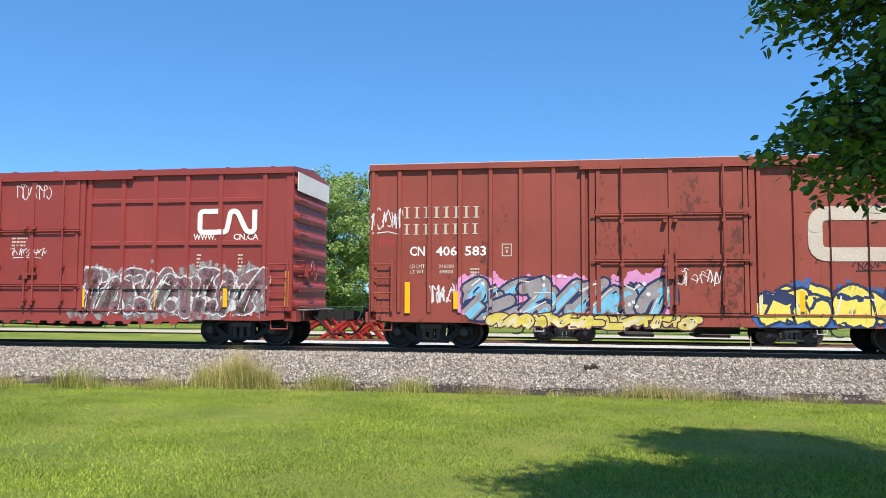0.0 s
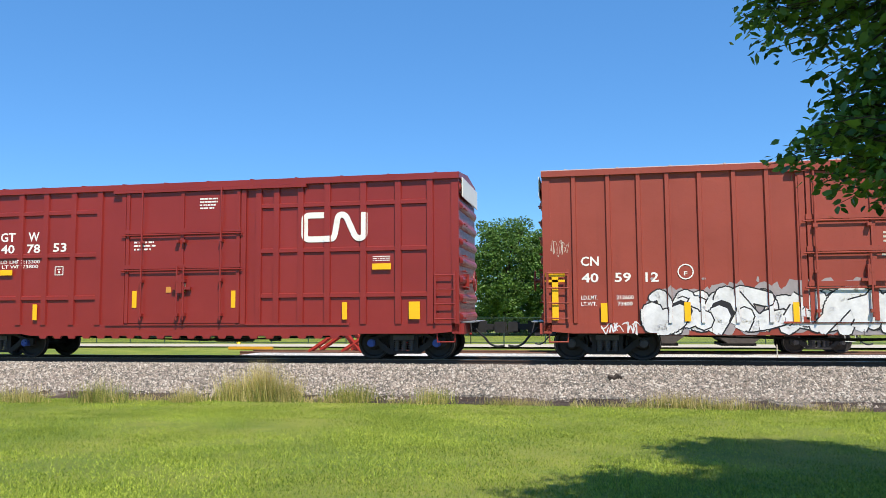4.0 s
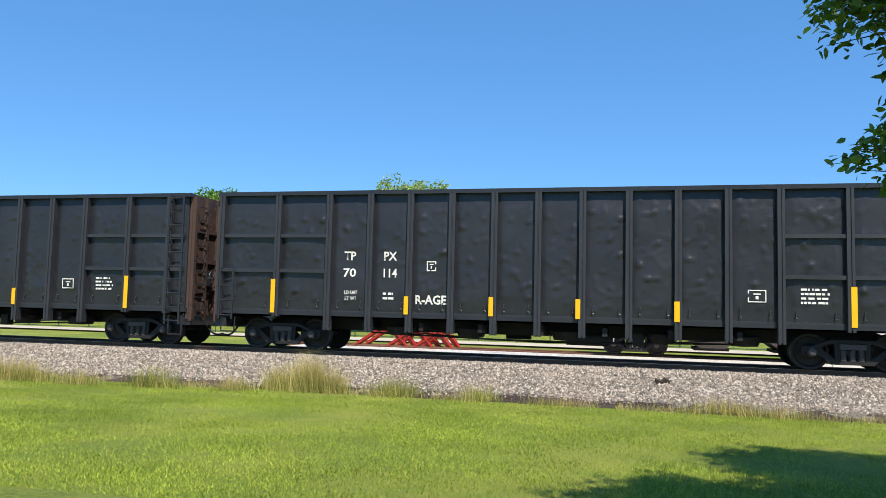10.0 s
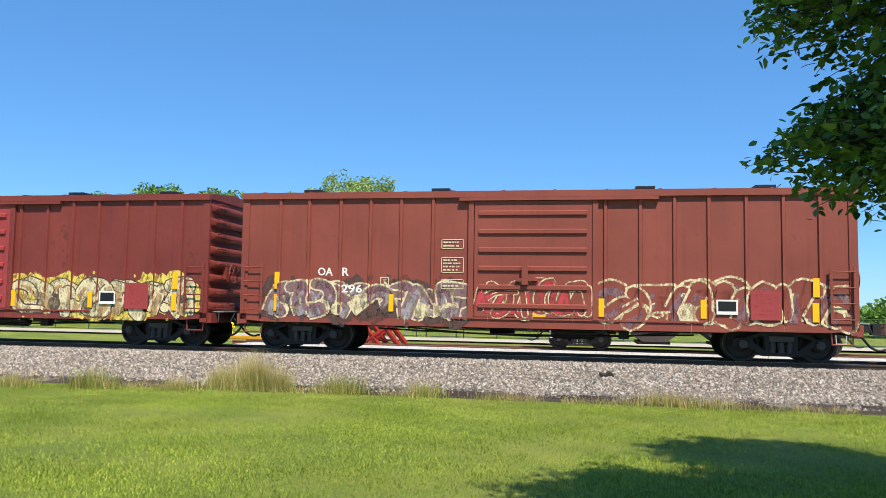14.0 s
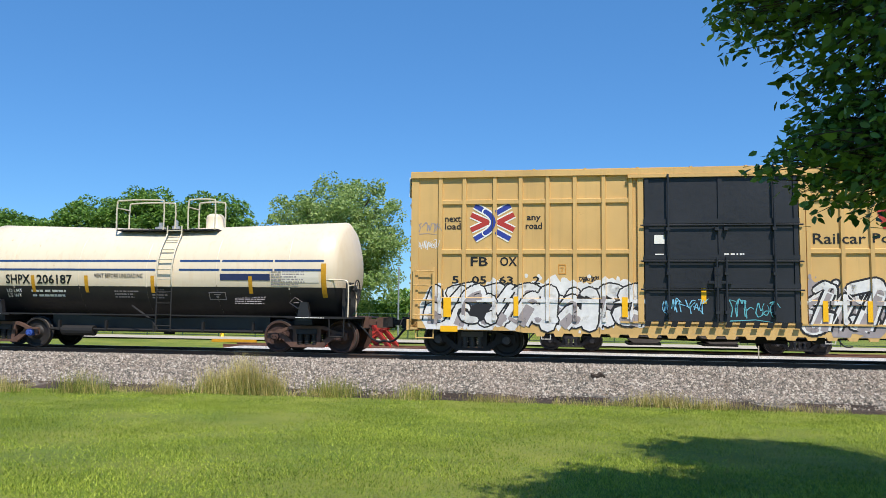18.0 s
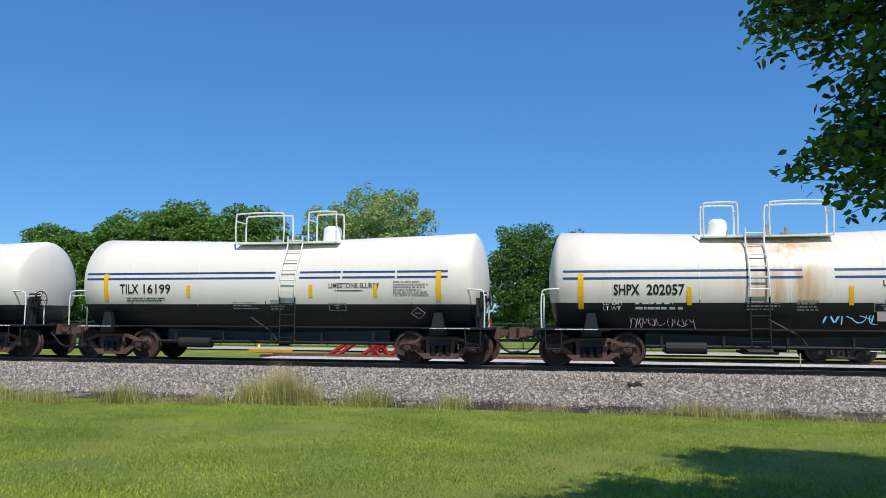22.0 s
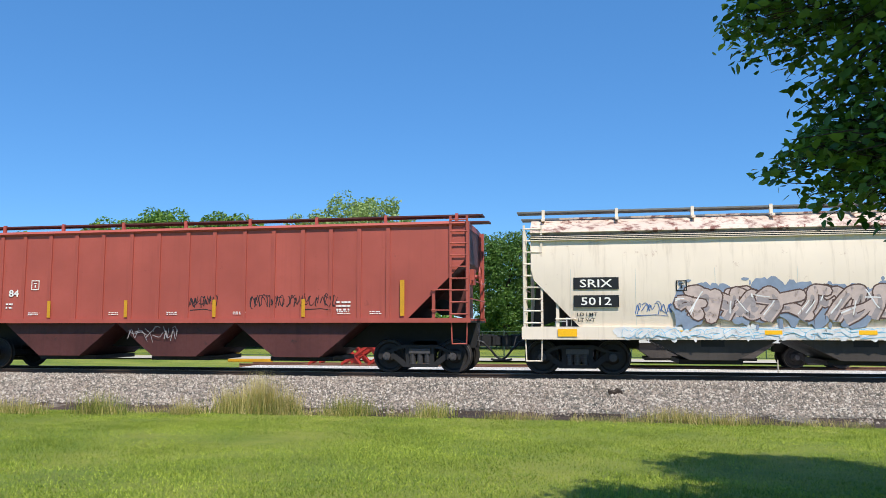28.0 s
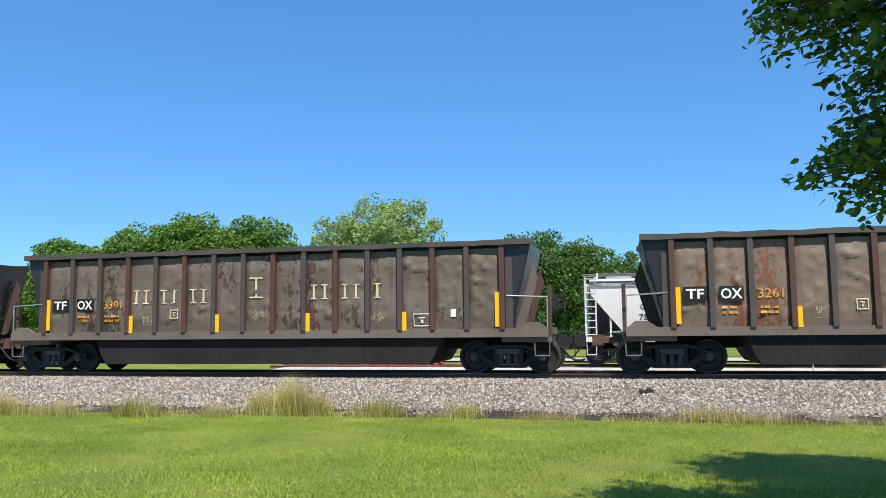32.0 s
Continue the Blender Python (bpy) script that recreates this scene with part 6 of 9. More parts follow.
def chip_gondola(cx, skin, number, label, seed, rust_end=True):
    """A very tall woodchip gondola: posts along the side, three-panel end bays."""
    car = new_car("gondola", label, "gondola", cx)
    half, top, bot = 9.25, 4.46, 0.62
    posts = [-9.16, -7.4, -5.86, -4.66, -3.52, -2.37, -1.23, -0.08, 1.05, 2.2, 3.38, 4.55, 5.74, 7.25, 8.62]
    bays = [(a + 0.05, b - 0.02, seed * 20 + k) for k, (a, b) in enumerate(zip(posts, [*posts[1:], 9.2]))]
    for a, b, n in bays:
        part("side_sheet", dented(a, b, 1.1, 4.38, -1.46, n), skin, car, "", True)
    part("inner_wall", boxes((-half, half, -1.40, -1.34, 0.95, 4.4), (-half, half, 1.4, 1.46, 0.95, 4.4)), GON_BLACK, car)
    part("floor", boxes((-half, half, -1.4, 1.4, 0.95, 1.1)), GON_BLACK, car)
    wall = GON_RUST_END if rust_end else GON_BLACK
    for s in (-1, 1):
        part("end_wall", boxes((s * half - 0.04, s * half + 0.04, -1.46, 1.46, 0.8, top - 0.02)), wall, car, "rust-brown end wall")
        for y in (-1.38, -0.75, -0.1, 0.6, 1.38):
            part("end_post", boxes((min(s * half, s * (half + 0.14)), max(s * half, s * (half + 0.14)), y - 0.06, y + 0.06, 0.75, top - 0.08)), wall, car)
        for z in (1.6, 2.5, 3.4):
            part("end_beam", boxes((min(s * half, s * (half + 0.1)), max(s * half, s * (half + 0.1)), -1.4, 1.4, z - 0.06, z + 0.06)), wall, car)
        for k in range(9):
            shared("end_rung", "gondola_end_rung", lambda: pipe(bmesh.new(), [(-0.2, 0, 0), (-0.2, -0.09, 0), (0.2, -0.09, 0), (0.2, 0, 0)], 0.014, 5), GON_BLACK, car, pose(s * (half + 0.1), -1.08, 1.05 + 0.38 * k, 0, 0, 90 * s))
        coupler(car, s * (half + 0.02) - s * 0.52, s, IRON)
        part("end_sill", boxes((s * half - 0.25, s * half + 0.1, -1.42, 1.42, 0.62, 0.9) if s > 0 else (s * half - 0.1, s * half + 0.25, -1.42, 1.42, 0.62, 0.9)), GON_BLACK, car)
        truck(car, cx, s * 7.38, IRON, "dark")
    part("top_chord", boxes((-half - 0.05, half + 0.05, -1.6, -1.4, top - 0.11, top)), GON_BLACK, car)
    part("top_chord", boxes((-half - 0.05, half + 0.05, 1.4, 1.6, top - 0.11, top)), GON_BLACK, car)
    part("side_sill", boxes((-half, half, -1.5, -1.38, 1.0, 1.12)), GON_BLACK, car)
    post_skin = GON_POST if seed > 2 else WORN_POST
    for x in posts:
        low = 0.95 if abs(x) > 6.5 else bot
        shared("side_post", ("gpost", low, post_skin.name), lambda: boxes((-0.085, -0.02, -1.62, -1.4, low, top - 0.1), (0.02, 0.085, -1.62, -1.4, low, top - 0.1), (-0.02, 0.02, -1.595, -1.4, low + 0.04, top - 0.1)), post_skin, car, pose(x, 0, 0))
    for a, b in ((posts[0], posts[1]), (posts[1], posts[2]), (posts[12], posts[13]), (posts[13], 9.2)):
        for z in (3.21, 2.23):
            part("side_beam", boxes((a + 0.08, b - 0.08, -1.58, -1.42, z - 0.05, z + 0.05)), post_skin, car)
    for a, b, n in bays:
        for x in (a + 0.2 * (b - a), a + 0.8 * (b - a)):
            shared("tie_hook", "tie_hook", lambda: pipe(bmesh.new(), [(0.03, 0.02, 0.1), (0.0, -0.04, 0.08), (-0.02, -0.05, -0.08), (0.03, -0.05, -0.1)], 0.013, 5), GON_POST, car, pose(x, -1.47, 1.33))
        shared("sheet_flange", ("flange", round(b - a, 2)), lambda: boxes((0.0, b - a, -0.03, 0.0, 0.0, 0.035)), GON_POST, car, pose(a, -1.462, 1.12))
    ladder(car, 8.66, 9.12, 0.75, 4.3, 10, GON_BLACK, -1.6)
    ladder(car, -9.12, -8.72, 0.95, 2.2, 4, GON_BLACK, -1.56)
    stirrup(car, 8.9, 0.45, GON_BLACK, -1.5, 0.9, 0.55)
    stirrup(car, -8.9, 0.45, GON_BLACK, -1.5, 0.9, 0.4)
    brake_wheel(car, half + 0.25, -0.6, 2.0, 1, GON_BLACK)
    under_gear(car, half - 1.2, 0.55)
    for x in (-4.0, -2.0, 0.6, 3.0, 5.0):
        shared("drain_pan", ("pan",), lambda: lathe([(0.02, 0), (0.35, 0.02), (0.42, 0.2), (0.42, 0.25)], 14, "z"), IRON, car, pose(x, -0.6, 0.5))
    late = seed > 2
    for x, z, w, h in ((-7.47, 1.52, 0.13, 0.93), (-3.58, 1.34, 0.12, 0.48), (-1.28, 1.36, 0.12, 0.5), (0.95, 1.35, 0.12, 0.5), (3.35, 1.34, 0.13, 0.5), (7.3, 1.54, 0.13, 0.95)) if late else ((-7.2, 1.61, 0.12, 0.88), (-4.42, 1.38, 0.11, 0.46), (-2.1, 1.38, 0.1, 0.48), (0.2, 1.36, 0.1, 0.48), (2.4, 1.38, 0.12, 0.48), (4.72, 1.4, 0.12, 0.48), (7.17, 1.6, 0.12, 0.91)):
        plate(car, x - (0 if late else 0.21), z, w, h, YELLOW, -1.63)
    y = -1.525
    words(car, [("TP", -5.25, 2.66, 0.34, 0.24), ("PX", -4.08, 2.66, 0.37, 0.24), ("70", -5.25, 2.2, 0.37, 0.24), (number, -4.08, 2.2, 0.3 if number == "111" else 0.38 if number == "114" else 0.56, 0.24)], WHITE, y)
    words(car, [("R-AGE", -2.93, 1.95 if number in ("088", "034") else 1.5, 0.86, 0.25)], WHITE, y, 0.03)
    words(car, [("LD LMT", -5.2, 1.66, 0.38, 0.1), ("LT WT", -5.2, 1.5, 0.34, 0.1)], WHITE, y, 0.01)
    fine_print(car, -4.08, 1.58, 0.4, 0.25, 2, WHITE, y, seed)
    frame_mark(car, -2.93, 2.4, 0.26, 0.26, WHITE, y)
    frame_mark(car, 5.2, 1.76, 0.42, 0.3, WHITE, y)
    fine_print(car, 6.5, 1.78, 0.65, 0.42, 4, WHITE, y, seed + 1)
    if number == "034":
        for xa, xb in ((-5.77, -4.75), (-4.57, -3.61), (-3.43, -2.46)):
            a, b, n = next(q for q in bays if q[0] <= (xa + xb) / 2 <= q[1])
            bm = bmesh.new()
            rows = [[bm.verts.new((x, -1.466 - dent(x, z, a, b, 1.1, 4.38, n, 0.05), z)) for x in np.linspace(a + 0.02, b - 0.02, 16)] for z in np.linspace(2.2, 2.84, 11)]
            for p, q in zip(rows, rows[1:]):
                for i in range(15):
                    bm.faces.new((p[i], p[i + 1], q[i + 1], q[i]))
            part("black_panel", bm, GON_BLACK, car, "black repainted number panel", True)
    if number == "088":
        scrawl(car, -1.7, 1.45, 0.35, 0.3, 5, WHITE, -1.51, 0.015)
    if number == "111":
        scrawl(car, -0.7, 1.5, 0.35, 0.3, 6, WHITE, -1.51, 0.012)
    side = bay_side(bays, 1.1, 4.38, -1.46, 0.05)
    lay_on(car, lambda x, z: side(x, z), 1.15, False, 0.014)


def scrap_gondola(cx, skin, number, label, seed, name_row=True):
    """A scrap-metal gondola: posts along dented sides, flared ends, deep belly between the trucks."""
    car = new_car("gondola", label, "gondola", cx)
    top, bot = 3.5, 1.2
    posts = [-6.87, -5.95, -5.03, -4.1, -3.2, -2.28, -1.36, -0.45, 0.45, 1.36, 2.28, 3.2, 4.1, 5.0, 5.92, 6.85]
    bays = [(a + 0.03, b - 0.03, seed * 31 + k) for k, (a, b) in enumerate(zip(posts, posts[1:]))]
    for a, b, n in bays:
        part("side_sheet", dented(a, b, bot, 3.3, -1.46, n, 0.07, 0.07), skin, car, "", True)
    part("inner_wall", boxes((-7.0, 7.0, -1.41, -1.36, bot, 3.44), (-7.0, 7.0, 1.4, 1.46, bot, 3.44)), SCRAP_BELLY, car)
    for k, x in enumerate(posts):
        red = k % 5 in (0, 3)
        shared("side_post", ("spost", red), lambda: boxes((-0.065, 0.065, -1.6, -1.4, bot - 0.02, top - 0.12)), SCRAP_RUSTY_POST if red else SCRAP_POST, car, pose(x, 0, 0))
    rnd = random.Random(seed)
    bm = bmesh.new()
    n, prev = 40, None
    for i in range(n + 1):
        x, lo, hi, out = -7.62 + i * 15.24 / n, top - 0.13 + rnd.uniform(-0.012, 0.012), top + rnd.uniform(-0.02, 0.025), rnd.uniform(-0.02, 0.015)
        ring = [bm.verts.new((x, y, z)) for y, z in ((-1.62 + out, lo), (-1.62 + out, hi), (-1.38, hi), (-1.38, lo))]
        if prev:
            for j in range(4):
                bm.faces.new((prev[j], prev[(j + 1) % 4], ring[(j + 1) % 4], ring[j]))
        else:
            bm.faces.new(ring)
        prev = ring
    bm.faces.new(prev[::-1])
    bmesh.ops.recalc_face_normals(bm, faces=bm.faces[:])
    part("top_chord", bm, SCRAP_POST, car, "battered top chord")
    part("top_chord", boxes((-7.62, 7.62, 1.38, 1.62, top - 0.13, top)), SCRAP_POST, car)
    part("side_sill", boxes((-8.02, 8.02, -1.56, -1.36, 0.98, bot)), SCRAP_SILL, car)
    part("side_sill", boxes((-8.02, 8.02, 1.36, 1.56, 0.98, bot)), SCRAP_SILL, car)
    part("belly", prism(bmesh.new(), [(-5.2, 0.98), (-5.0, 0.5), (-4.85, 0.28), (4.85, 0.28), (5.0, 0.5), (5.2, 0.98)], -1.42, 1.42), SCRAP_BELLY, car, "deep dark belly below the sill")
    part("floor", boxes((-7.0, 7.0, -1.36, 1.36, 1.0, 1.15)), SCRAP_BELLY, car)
    for s in (-1, 1):
        part("end_wall", prism(bmesh.new(), [(s * 7.6, top - 0.06), (s * 7.54, top - 0.06), (s * 7.0, bot), (s * 7.06, bot)], -1.38, 1.38), GON_BLACK, car, "flared dark end wall")
        part("end_gusset", prism(bmesh.new(), [(s * 6.9, bot), (s * 7.03, bot), (s * 7.57, top - 0.1), (s * 6.9, top - 0.1)], -1.47, -1.43), GON_BLACK, car)
        part("end_gusset", boxes((min(s * 6.93, s * 7.12), max(s * 6.93, s * 7.12), -1.5, -1.47, bot, 3.05)), SCRAP_POST, car)
        part("end_brace", prism(bmesh.new(), [(s * 7.1, bot), (s * 7.35, bot), (s * 7.72, 2.5), (s * 7.6, 2.9)], -0.95, -0.85), SCRAP_SILL if seed == 3 else GON_RUST_END, car)
        part("end_brace", prism(bmesh.new(), [(s * 7.1, bot), (s * 7.35, bot), (s * 7.72, 2.5), (s * 7.6, 2.9)], 0.85, 0.95), GON_RUST_END, car)
        part("end_deck", boxes((min(s * 6.8, s * 8.1), max(s * 6.8, s * 8.1), -1.4, 1.4, 0.85, 0.98)), SCRAP_SILL, car)
        part("bracket", prism(bmesh.new(), [(s * 7.25, bot), (s * 7.98, bot), (s * 7.8, 1.36), (s * 7.5, 1.36)], -1.55, -1.45), SCRAP_SILL, car)
        bm = bmesh.new()
        pipe(bm, [(s * 6.95, -1.5, 2.05), (s * 8.0, -1.5, 2.0), (s * 8.0, -1.5, 1.2)], 0.018, 5)
        part("handrail", bm, GALV, car)
        part("step_post", boxes((s * 8.05 - 0.05, s * 8.05 + 0.05, -1.3, -1.2, 0.98, 2.3)), GON_RUST_END, car)
        stirrup(car, s * 7.85, 0.4, SCRAP_SILL, -1.45, 0.95, 0.45)
        coupler(car, s * 7.85, s, IRON_BROWN if seed != 3 else IRON)
        truck(car, cx, s * 6.92, IRON, "dark")
    bm = bmesh.new()
    for i in range(26):
        c = Vector((rnd.uniform(6.3, 7.3) * rnd.choice((-1, 1)), rnd.uniform(-1.1, 1.1), rnd.uniform(2.3, 3.1)))
        m = Matrix.Translation(c) @ Euler((rnd.uniform(0, 3), rnd.uniform(0, 3), rnd.uniform(0, 3))).to_matrix().to_4x4()
        bmesh.ops.create_cube(bm, size=rnd.uniform(0.2, 0.5), matrix=m)
    tagged(part("scrap_load", bm, RUST_SCRAP, car, "rusty scrap metal inside"), kind="stuff")
    under_gear(car, 6.9, 0.6)
    brake_wheel(car, 8.3, -0.6, 1.9, 1, IRON)
    for x, z, w, h in ((-6.75, 1.72, 0.12, 0.9), (-3.98, 1.42, 0.12, 0.5), (-1.24, 1.42, 0.12, 0.5), (1.48, 1.42, 0.12, 0.5), (4.22, 1.42, 0.12, 0.5), (6.72, 1.7, 0.12, 0.9)):
        plate(car, x, z, w, h, YELLOW if seed != 1 else DIM_YELLOW, -1.545, "reflector", 0.02)
    y = -1.535
    for x in (-6.35, -5.5):
        plate(car, x, 2.0, 0.56, 0.36, BLACK, -1.528, "number_panel")
    words(car, [("TF", -6.35, 2.0, 0.42, 0.24), ("OX", -5.5, 2.0, 0.5, 0.26)], WHITE, y)
    if number:
        words(car, [(number, -4.6, 2.0, 0.58, 0.24)], ORANGE, y, 0.01)
    fine_print(car, -5.5, 1.6, 0.45, 0.25, 2, ORANGE, y, seed)
    fine_print(car, -4.6, 1.6, 0.5, 0.25, 2, ORANGE, y, seed + 3)
    frame_mark(car, 4.7, 1.45, 0.46, 0.34, WHITE, y)
    frame_mark(car, -2.6, 1.7, 0.26, 0.26, CREAM, y)
    plate(car, 5.55, 1.62, 0.14, 0.2, WHITE, -1.53, "paper_placard")
    for i in range(3):
        scrawl(car, -3.4 + i * 3.4, 1.55 + 0.1 * (i % 2), 0.4, 0.26, seed * 9 + i, CREAM, -1.52, 0.007)
    if name_row:
        for text_w, x, z, h in ((2, -3.66, 2.2, 0.4), (2, -2.75, 2.2, 0.4), (2, -1.82, 2.2, 0.4), (1, 0.0, 2.4, 0.58), (2, 1.82, 2.25, 0.4), (2, 2.72, 2.25, 0.4), (1, 3.5, 2.25, 0.4)):
            block_row(car, x, z, 0.68 if text_w == 1 and h > 0.5 else 0.3 * text_w, h, text_w, CREAM, y, "company_name", 0.2)
    if seed == 1:
        scrawl(car, -5.6, 1.08, 0.9, 0.22, 11, WHITE, -1.56, 0.03)
        part("torn_patch", dented(3.3, 3.75, 1.9, 2.9, -1.5, 99, 0.08), GON_RUST_END, car, "torn rusty panel")
    side = bay_side(bays, bot, 3.3, -1.46, 0.07)
    lay_on(car, lambda x, z: side(x, z), 1.22, False, 0.024)


SCRAP_RUSTY_POST = paint("scrap_gondola_rusty_post", (82, 54, 45), 0.8, 0.3, 0.4, (70, 44, 36), 0.4, 0.2)
chip_gondola(-86.73, WORN_A, "009", "tall gondola worn to brown with a black lower side", 1)
chip_gondola(-106.25, WORN_B, "034", "tall gondola half repainted black under worn brown", 2)
chip_gondola(-125.65, GON_BLACK, "111", "tall black steel gondola with dented sides", 3)
chip_gondola(-145.15, GON_BLACK, "114", "tall black gondola with dented sides and rusty ends", 4)
chip_gondola(-164.65, GON_BLACK, "088", "tall black gondola with dented sheets and white numbers", 5)
scrap_gondola(-183.1, SCRAP_GREY, "3139", "battered grey scrap gondola streaked with rust", 1)
scrap_gondola(-443.96, SCRAP_BROWN, "3261", "dark brown scrap gondola with dented sides", 2, False)
scrap_gondola(-461.93, SCRAP_DARK, "3301", "dark scrap gondola with pale company lettering", 3)
scrap_gondola(-479.6, SCRAP_DARK, "", "dark scrap gondola with rusty end", 4)
# ---- tank cars and covered hoppers ----
TANK_WHITE = paint("tank_white", (230, 221, 204), 0.38, 0.05, 0.02, (170, 130, 90), 0.12, 0.08, (190, 176, 150))
PATCH_WHITE = paint("tank_fresh_white", (240, 238, 232), 0.4, 0.04, 0.0, (170, 130, 90), 0.08, 0.05)
TANK_CREAM = paint("tank_white_stained", (226, 209, 182), 0.42, 0.1, 0.03, (180, 130, 80), 0.35, 0.08, (206, 170, 120))


def leaked(m, x0, half, colour):
    """Rusty run-off down the side below the fittings on top."""
    n, l = m.node_tree.nodes, m.node_tree.links
    base = next(q for q in n if q.type == "BSDF_PRINCIPLED").inputs["Base Color"]
    before = base.links[0].from_socket
    vec = n.new("ShaderNodeTexCoord").outputs["Object"]
    axes = n.new("ShaderNodeSeparateXYZ")
    l.new(vec, axes.inputs[0])
    off = n.new("ShaderNodeMath")
    off.operation = "SUBTRACT"
    l.new(axes.outputs[0], off.inputs[0])
    off.inputs[1].default_value = x0
    away = n.new("ShaderNodeMath")
    away.operation = "ABSOLUTE"
    l.new(off.outputs[0], away.inputs[0])
    runs = noise_node(n, l, vec, 1.0, 4, 0.6, (4.0, 4.0, 0.35))
    product = n.new("ShaderNodeMath")
    product.operation = "MULTIPLY"
    l.new(ramp(n, l, away.outputs[0], half * 0.45, half * 1.25, 1.0, 0.0), product.inputs[0])
    l.new(ramp(n, l, runs, 0.36, 0.68, 0.0, 0.85), product.inputs[1])
    l.new(mix(n, l, product.outputs[0], before, lin(colour)), base)
    return m


TANK_LEAKED = leaked(paint("tank_white_leaked", (226, 216, 198), 0.42, 0.08, 0.03, (170, 130, 90), 0.25, 0.08, (198, 172, 136)), -0.1, 1.15, (190, 150, 98))
TANK_BLACK = paint("tank_black", (32, 31, 33), 0.5, 0.2, 0.03, (80, 60, 50), 0.3, 0.08)
TANK_BLUE = plain("tank_stripe_blue", (34, 66, 116), 0.5, 0.1, 12)
HOPPER_GREY = paint("hopper_pale_grey", (196, 198, 190), 0.45, 0.06, 0.0, (130, 110, 90), 0.12, 0.06)
HOPPER_GREY_B = paint("hopper_grey_beige", (198, 194, 180), 0.45, 0.06, 0.0, (150, 110, 80), 0.2, 0.06)
HOPPER_CREAM = paint("hopper_warm_grey", (216, 203, 186), 0.45, 0.06, 0.0, (150, 110, 80), 0.18, 0.06)
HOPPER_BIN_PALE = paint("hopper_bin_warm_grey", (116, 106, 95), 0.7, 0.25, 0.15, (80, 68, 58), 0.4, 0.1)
HOPPER_WHITE = paint("hopper_stained_white", (230, 214, 194), 0.5, 0.1, 0.14, (150, 100, 74), 0.42, 0.08, (150, 126, 100))
HOPPER_RED = paint("hopper_red", (168, 80, 67), 0.55, 0.2, 0.06, (110, 56, 44), 0.25, 0.12)
# for the bins, grime and the shade under the car share this darker red
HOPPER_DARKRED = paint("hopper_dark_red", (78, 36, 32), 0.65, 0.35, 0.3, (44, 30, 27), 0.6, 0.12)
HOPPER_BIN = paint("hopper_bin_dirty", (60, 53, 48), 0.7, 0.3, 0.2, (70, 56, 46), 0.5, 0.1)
CEMENT_WHITE = paint("parked_hopper_white", (196, 195, 188), 0.45, 0.06, 0.02, (150, 120, 100), 0.15, 0.05)
EMBLEM_BLUE = plain("emblem_blue", (66, 128, 200), 0.5, 0.08, 12)


def tank_shell(length, r, zc, sag, split):
    """A tank of two drums that dip a little towards the middle, with dished ends; split in colour at one height."""
    bm = bmesh.new()
    seg = 48
    h = length / 2
    stations = [(-h - 0.34, 0.02), (-h - 0.32, 0.3), (-h - 0.24, 0.62), (-h - 0.12, 0.88), (-h, 1.0)] + [(-h + length * i / 16, 1.0) for i in range(1, 16)] + [(h, 1.0), (h + 0.12, 0.88), (h + 0.24, 0.62), (h + 0.32, 0.3), (h + 0.34, 0.02)]
    rings = []
    for x, k in stations:
        c = zc - sag * (1 - min(1, abs(x) / h))
        ring = []
        for i in range(seg):
            a = 2 * math.pi * i / seg
            z = c + r * k * math.sin(a)
            ring.append(bm.verts.new((x, -r * k * math.cos(a), z)))
        rings.append(ring)
    for p, q in zip(rings, rings[1:]):
        for i in range(seg):
            f = bm.faces.new((p[i], q[i], q[(i + 1) % seg], p[(i + 1) % seg]))
    bm.faces.new(rings[0])
    bm.faces.new(rings[-1])
    bmesh.ops.recalc_face_normals(bm, faces=bm.faces[:])
    bmesh.ops.bisect_plane(bm, geom=bm.verts[:] + bm.edges[:] + bm.faces[:], plane_co=(0, 0, split), plane_no=(0, 0, 1), dist=0.0001)
    for f in bm.faces:
        f.material_index = 1 if f.calc_center_median().z < split else 0
        f.smooth = True
    return bm


def tank_y(x, z, r, zc, sag, h):
    c = zc - sag * (1 - min(1, abs(x) / h))
    return -math.sqrt(max(0.01, r * r - (z - c) ** 2))


def tank_patch(car, x0, x1, z0, z1, material, name, dims, lift=0.006):
    """A thin painted patch that follows the tank's side."""
    r, zc, sag, h = dims
    bm = bmesh.new()
    nx, nz = max(1, int((x1 - x0) / 0.7)), max(1, int((z1 - z0) / 0.1))
    g = [[bm.verts.new((x0 + (x1 - x0) * i / nx, tank_y(x0 + (x1 - x0) * i / nx, z0 + (z1 - z0) * j / nz, r, zc, sag, h) - lift, z0 + (z1 - z0) * j / nz)) for i in range(nx + 1)] for j in range(nz + 1)]
    for j in range(nz):
        for i in range(nx):
            bm.faces.new((g[j][i], g[j][i + 1], g[j + 1][i + 1], g[j + 1][i]))
    return part(name, bm, material, car)


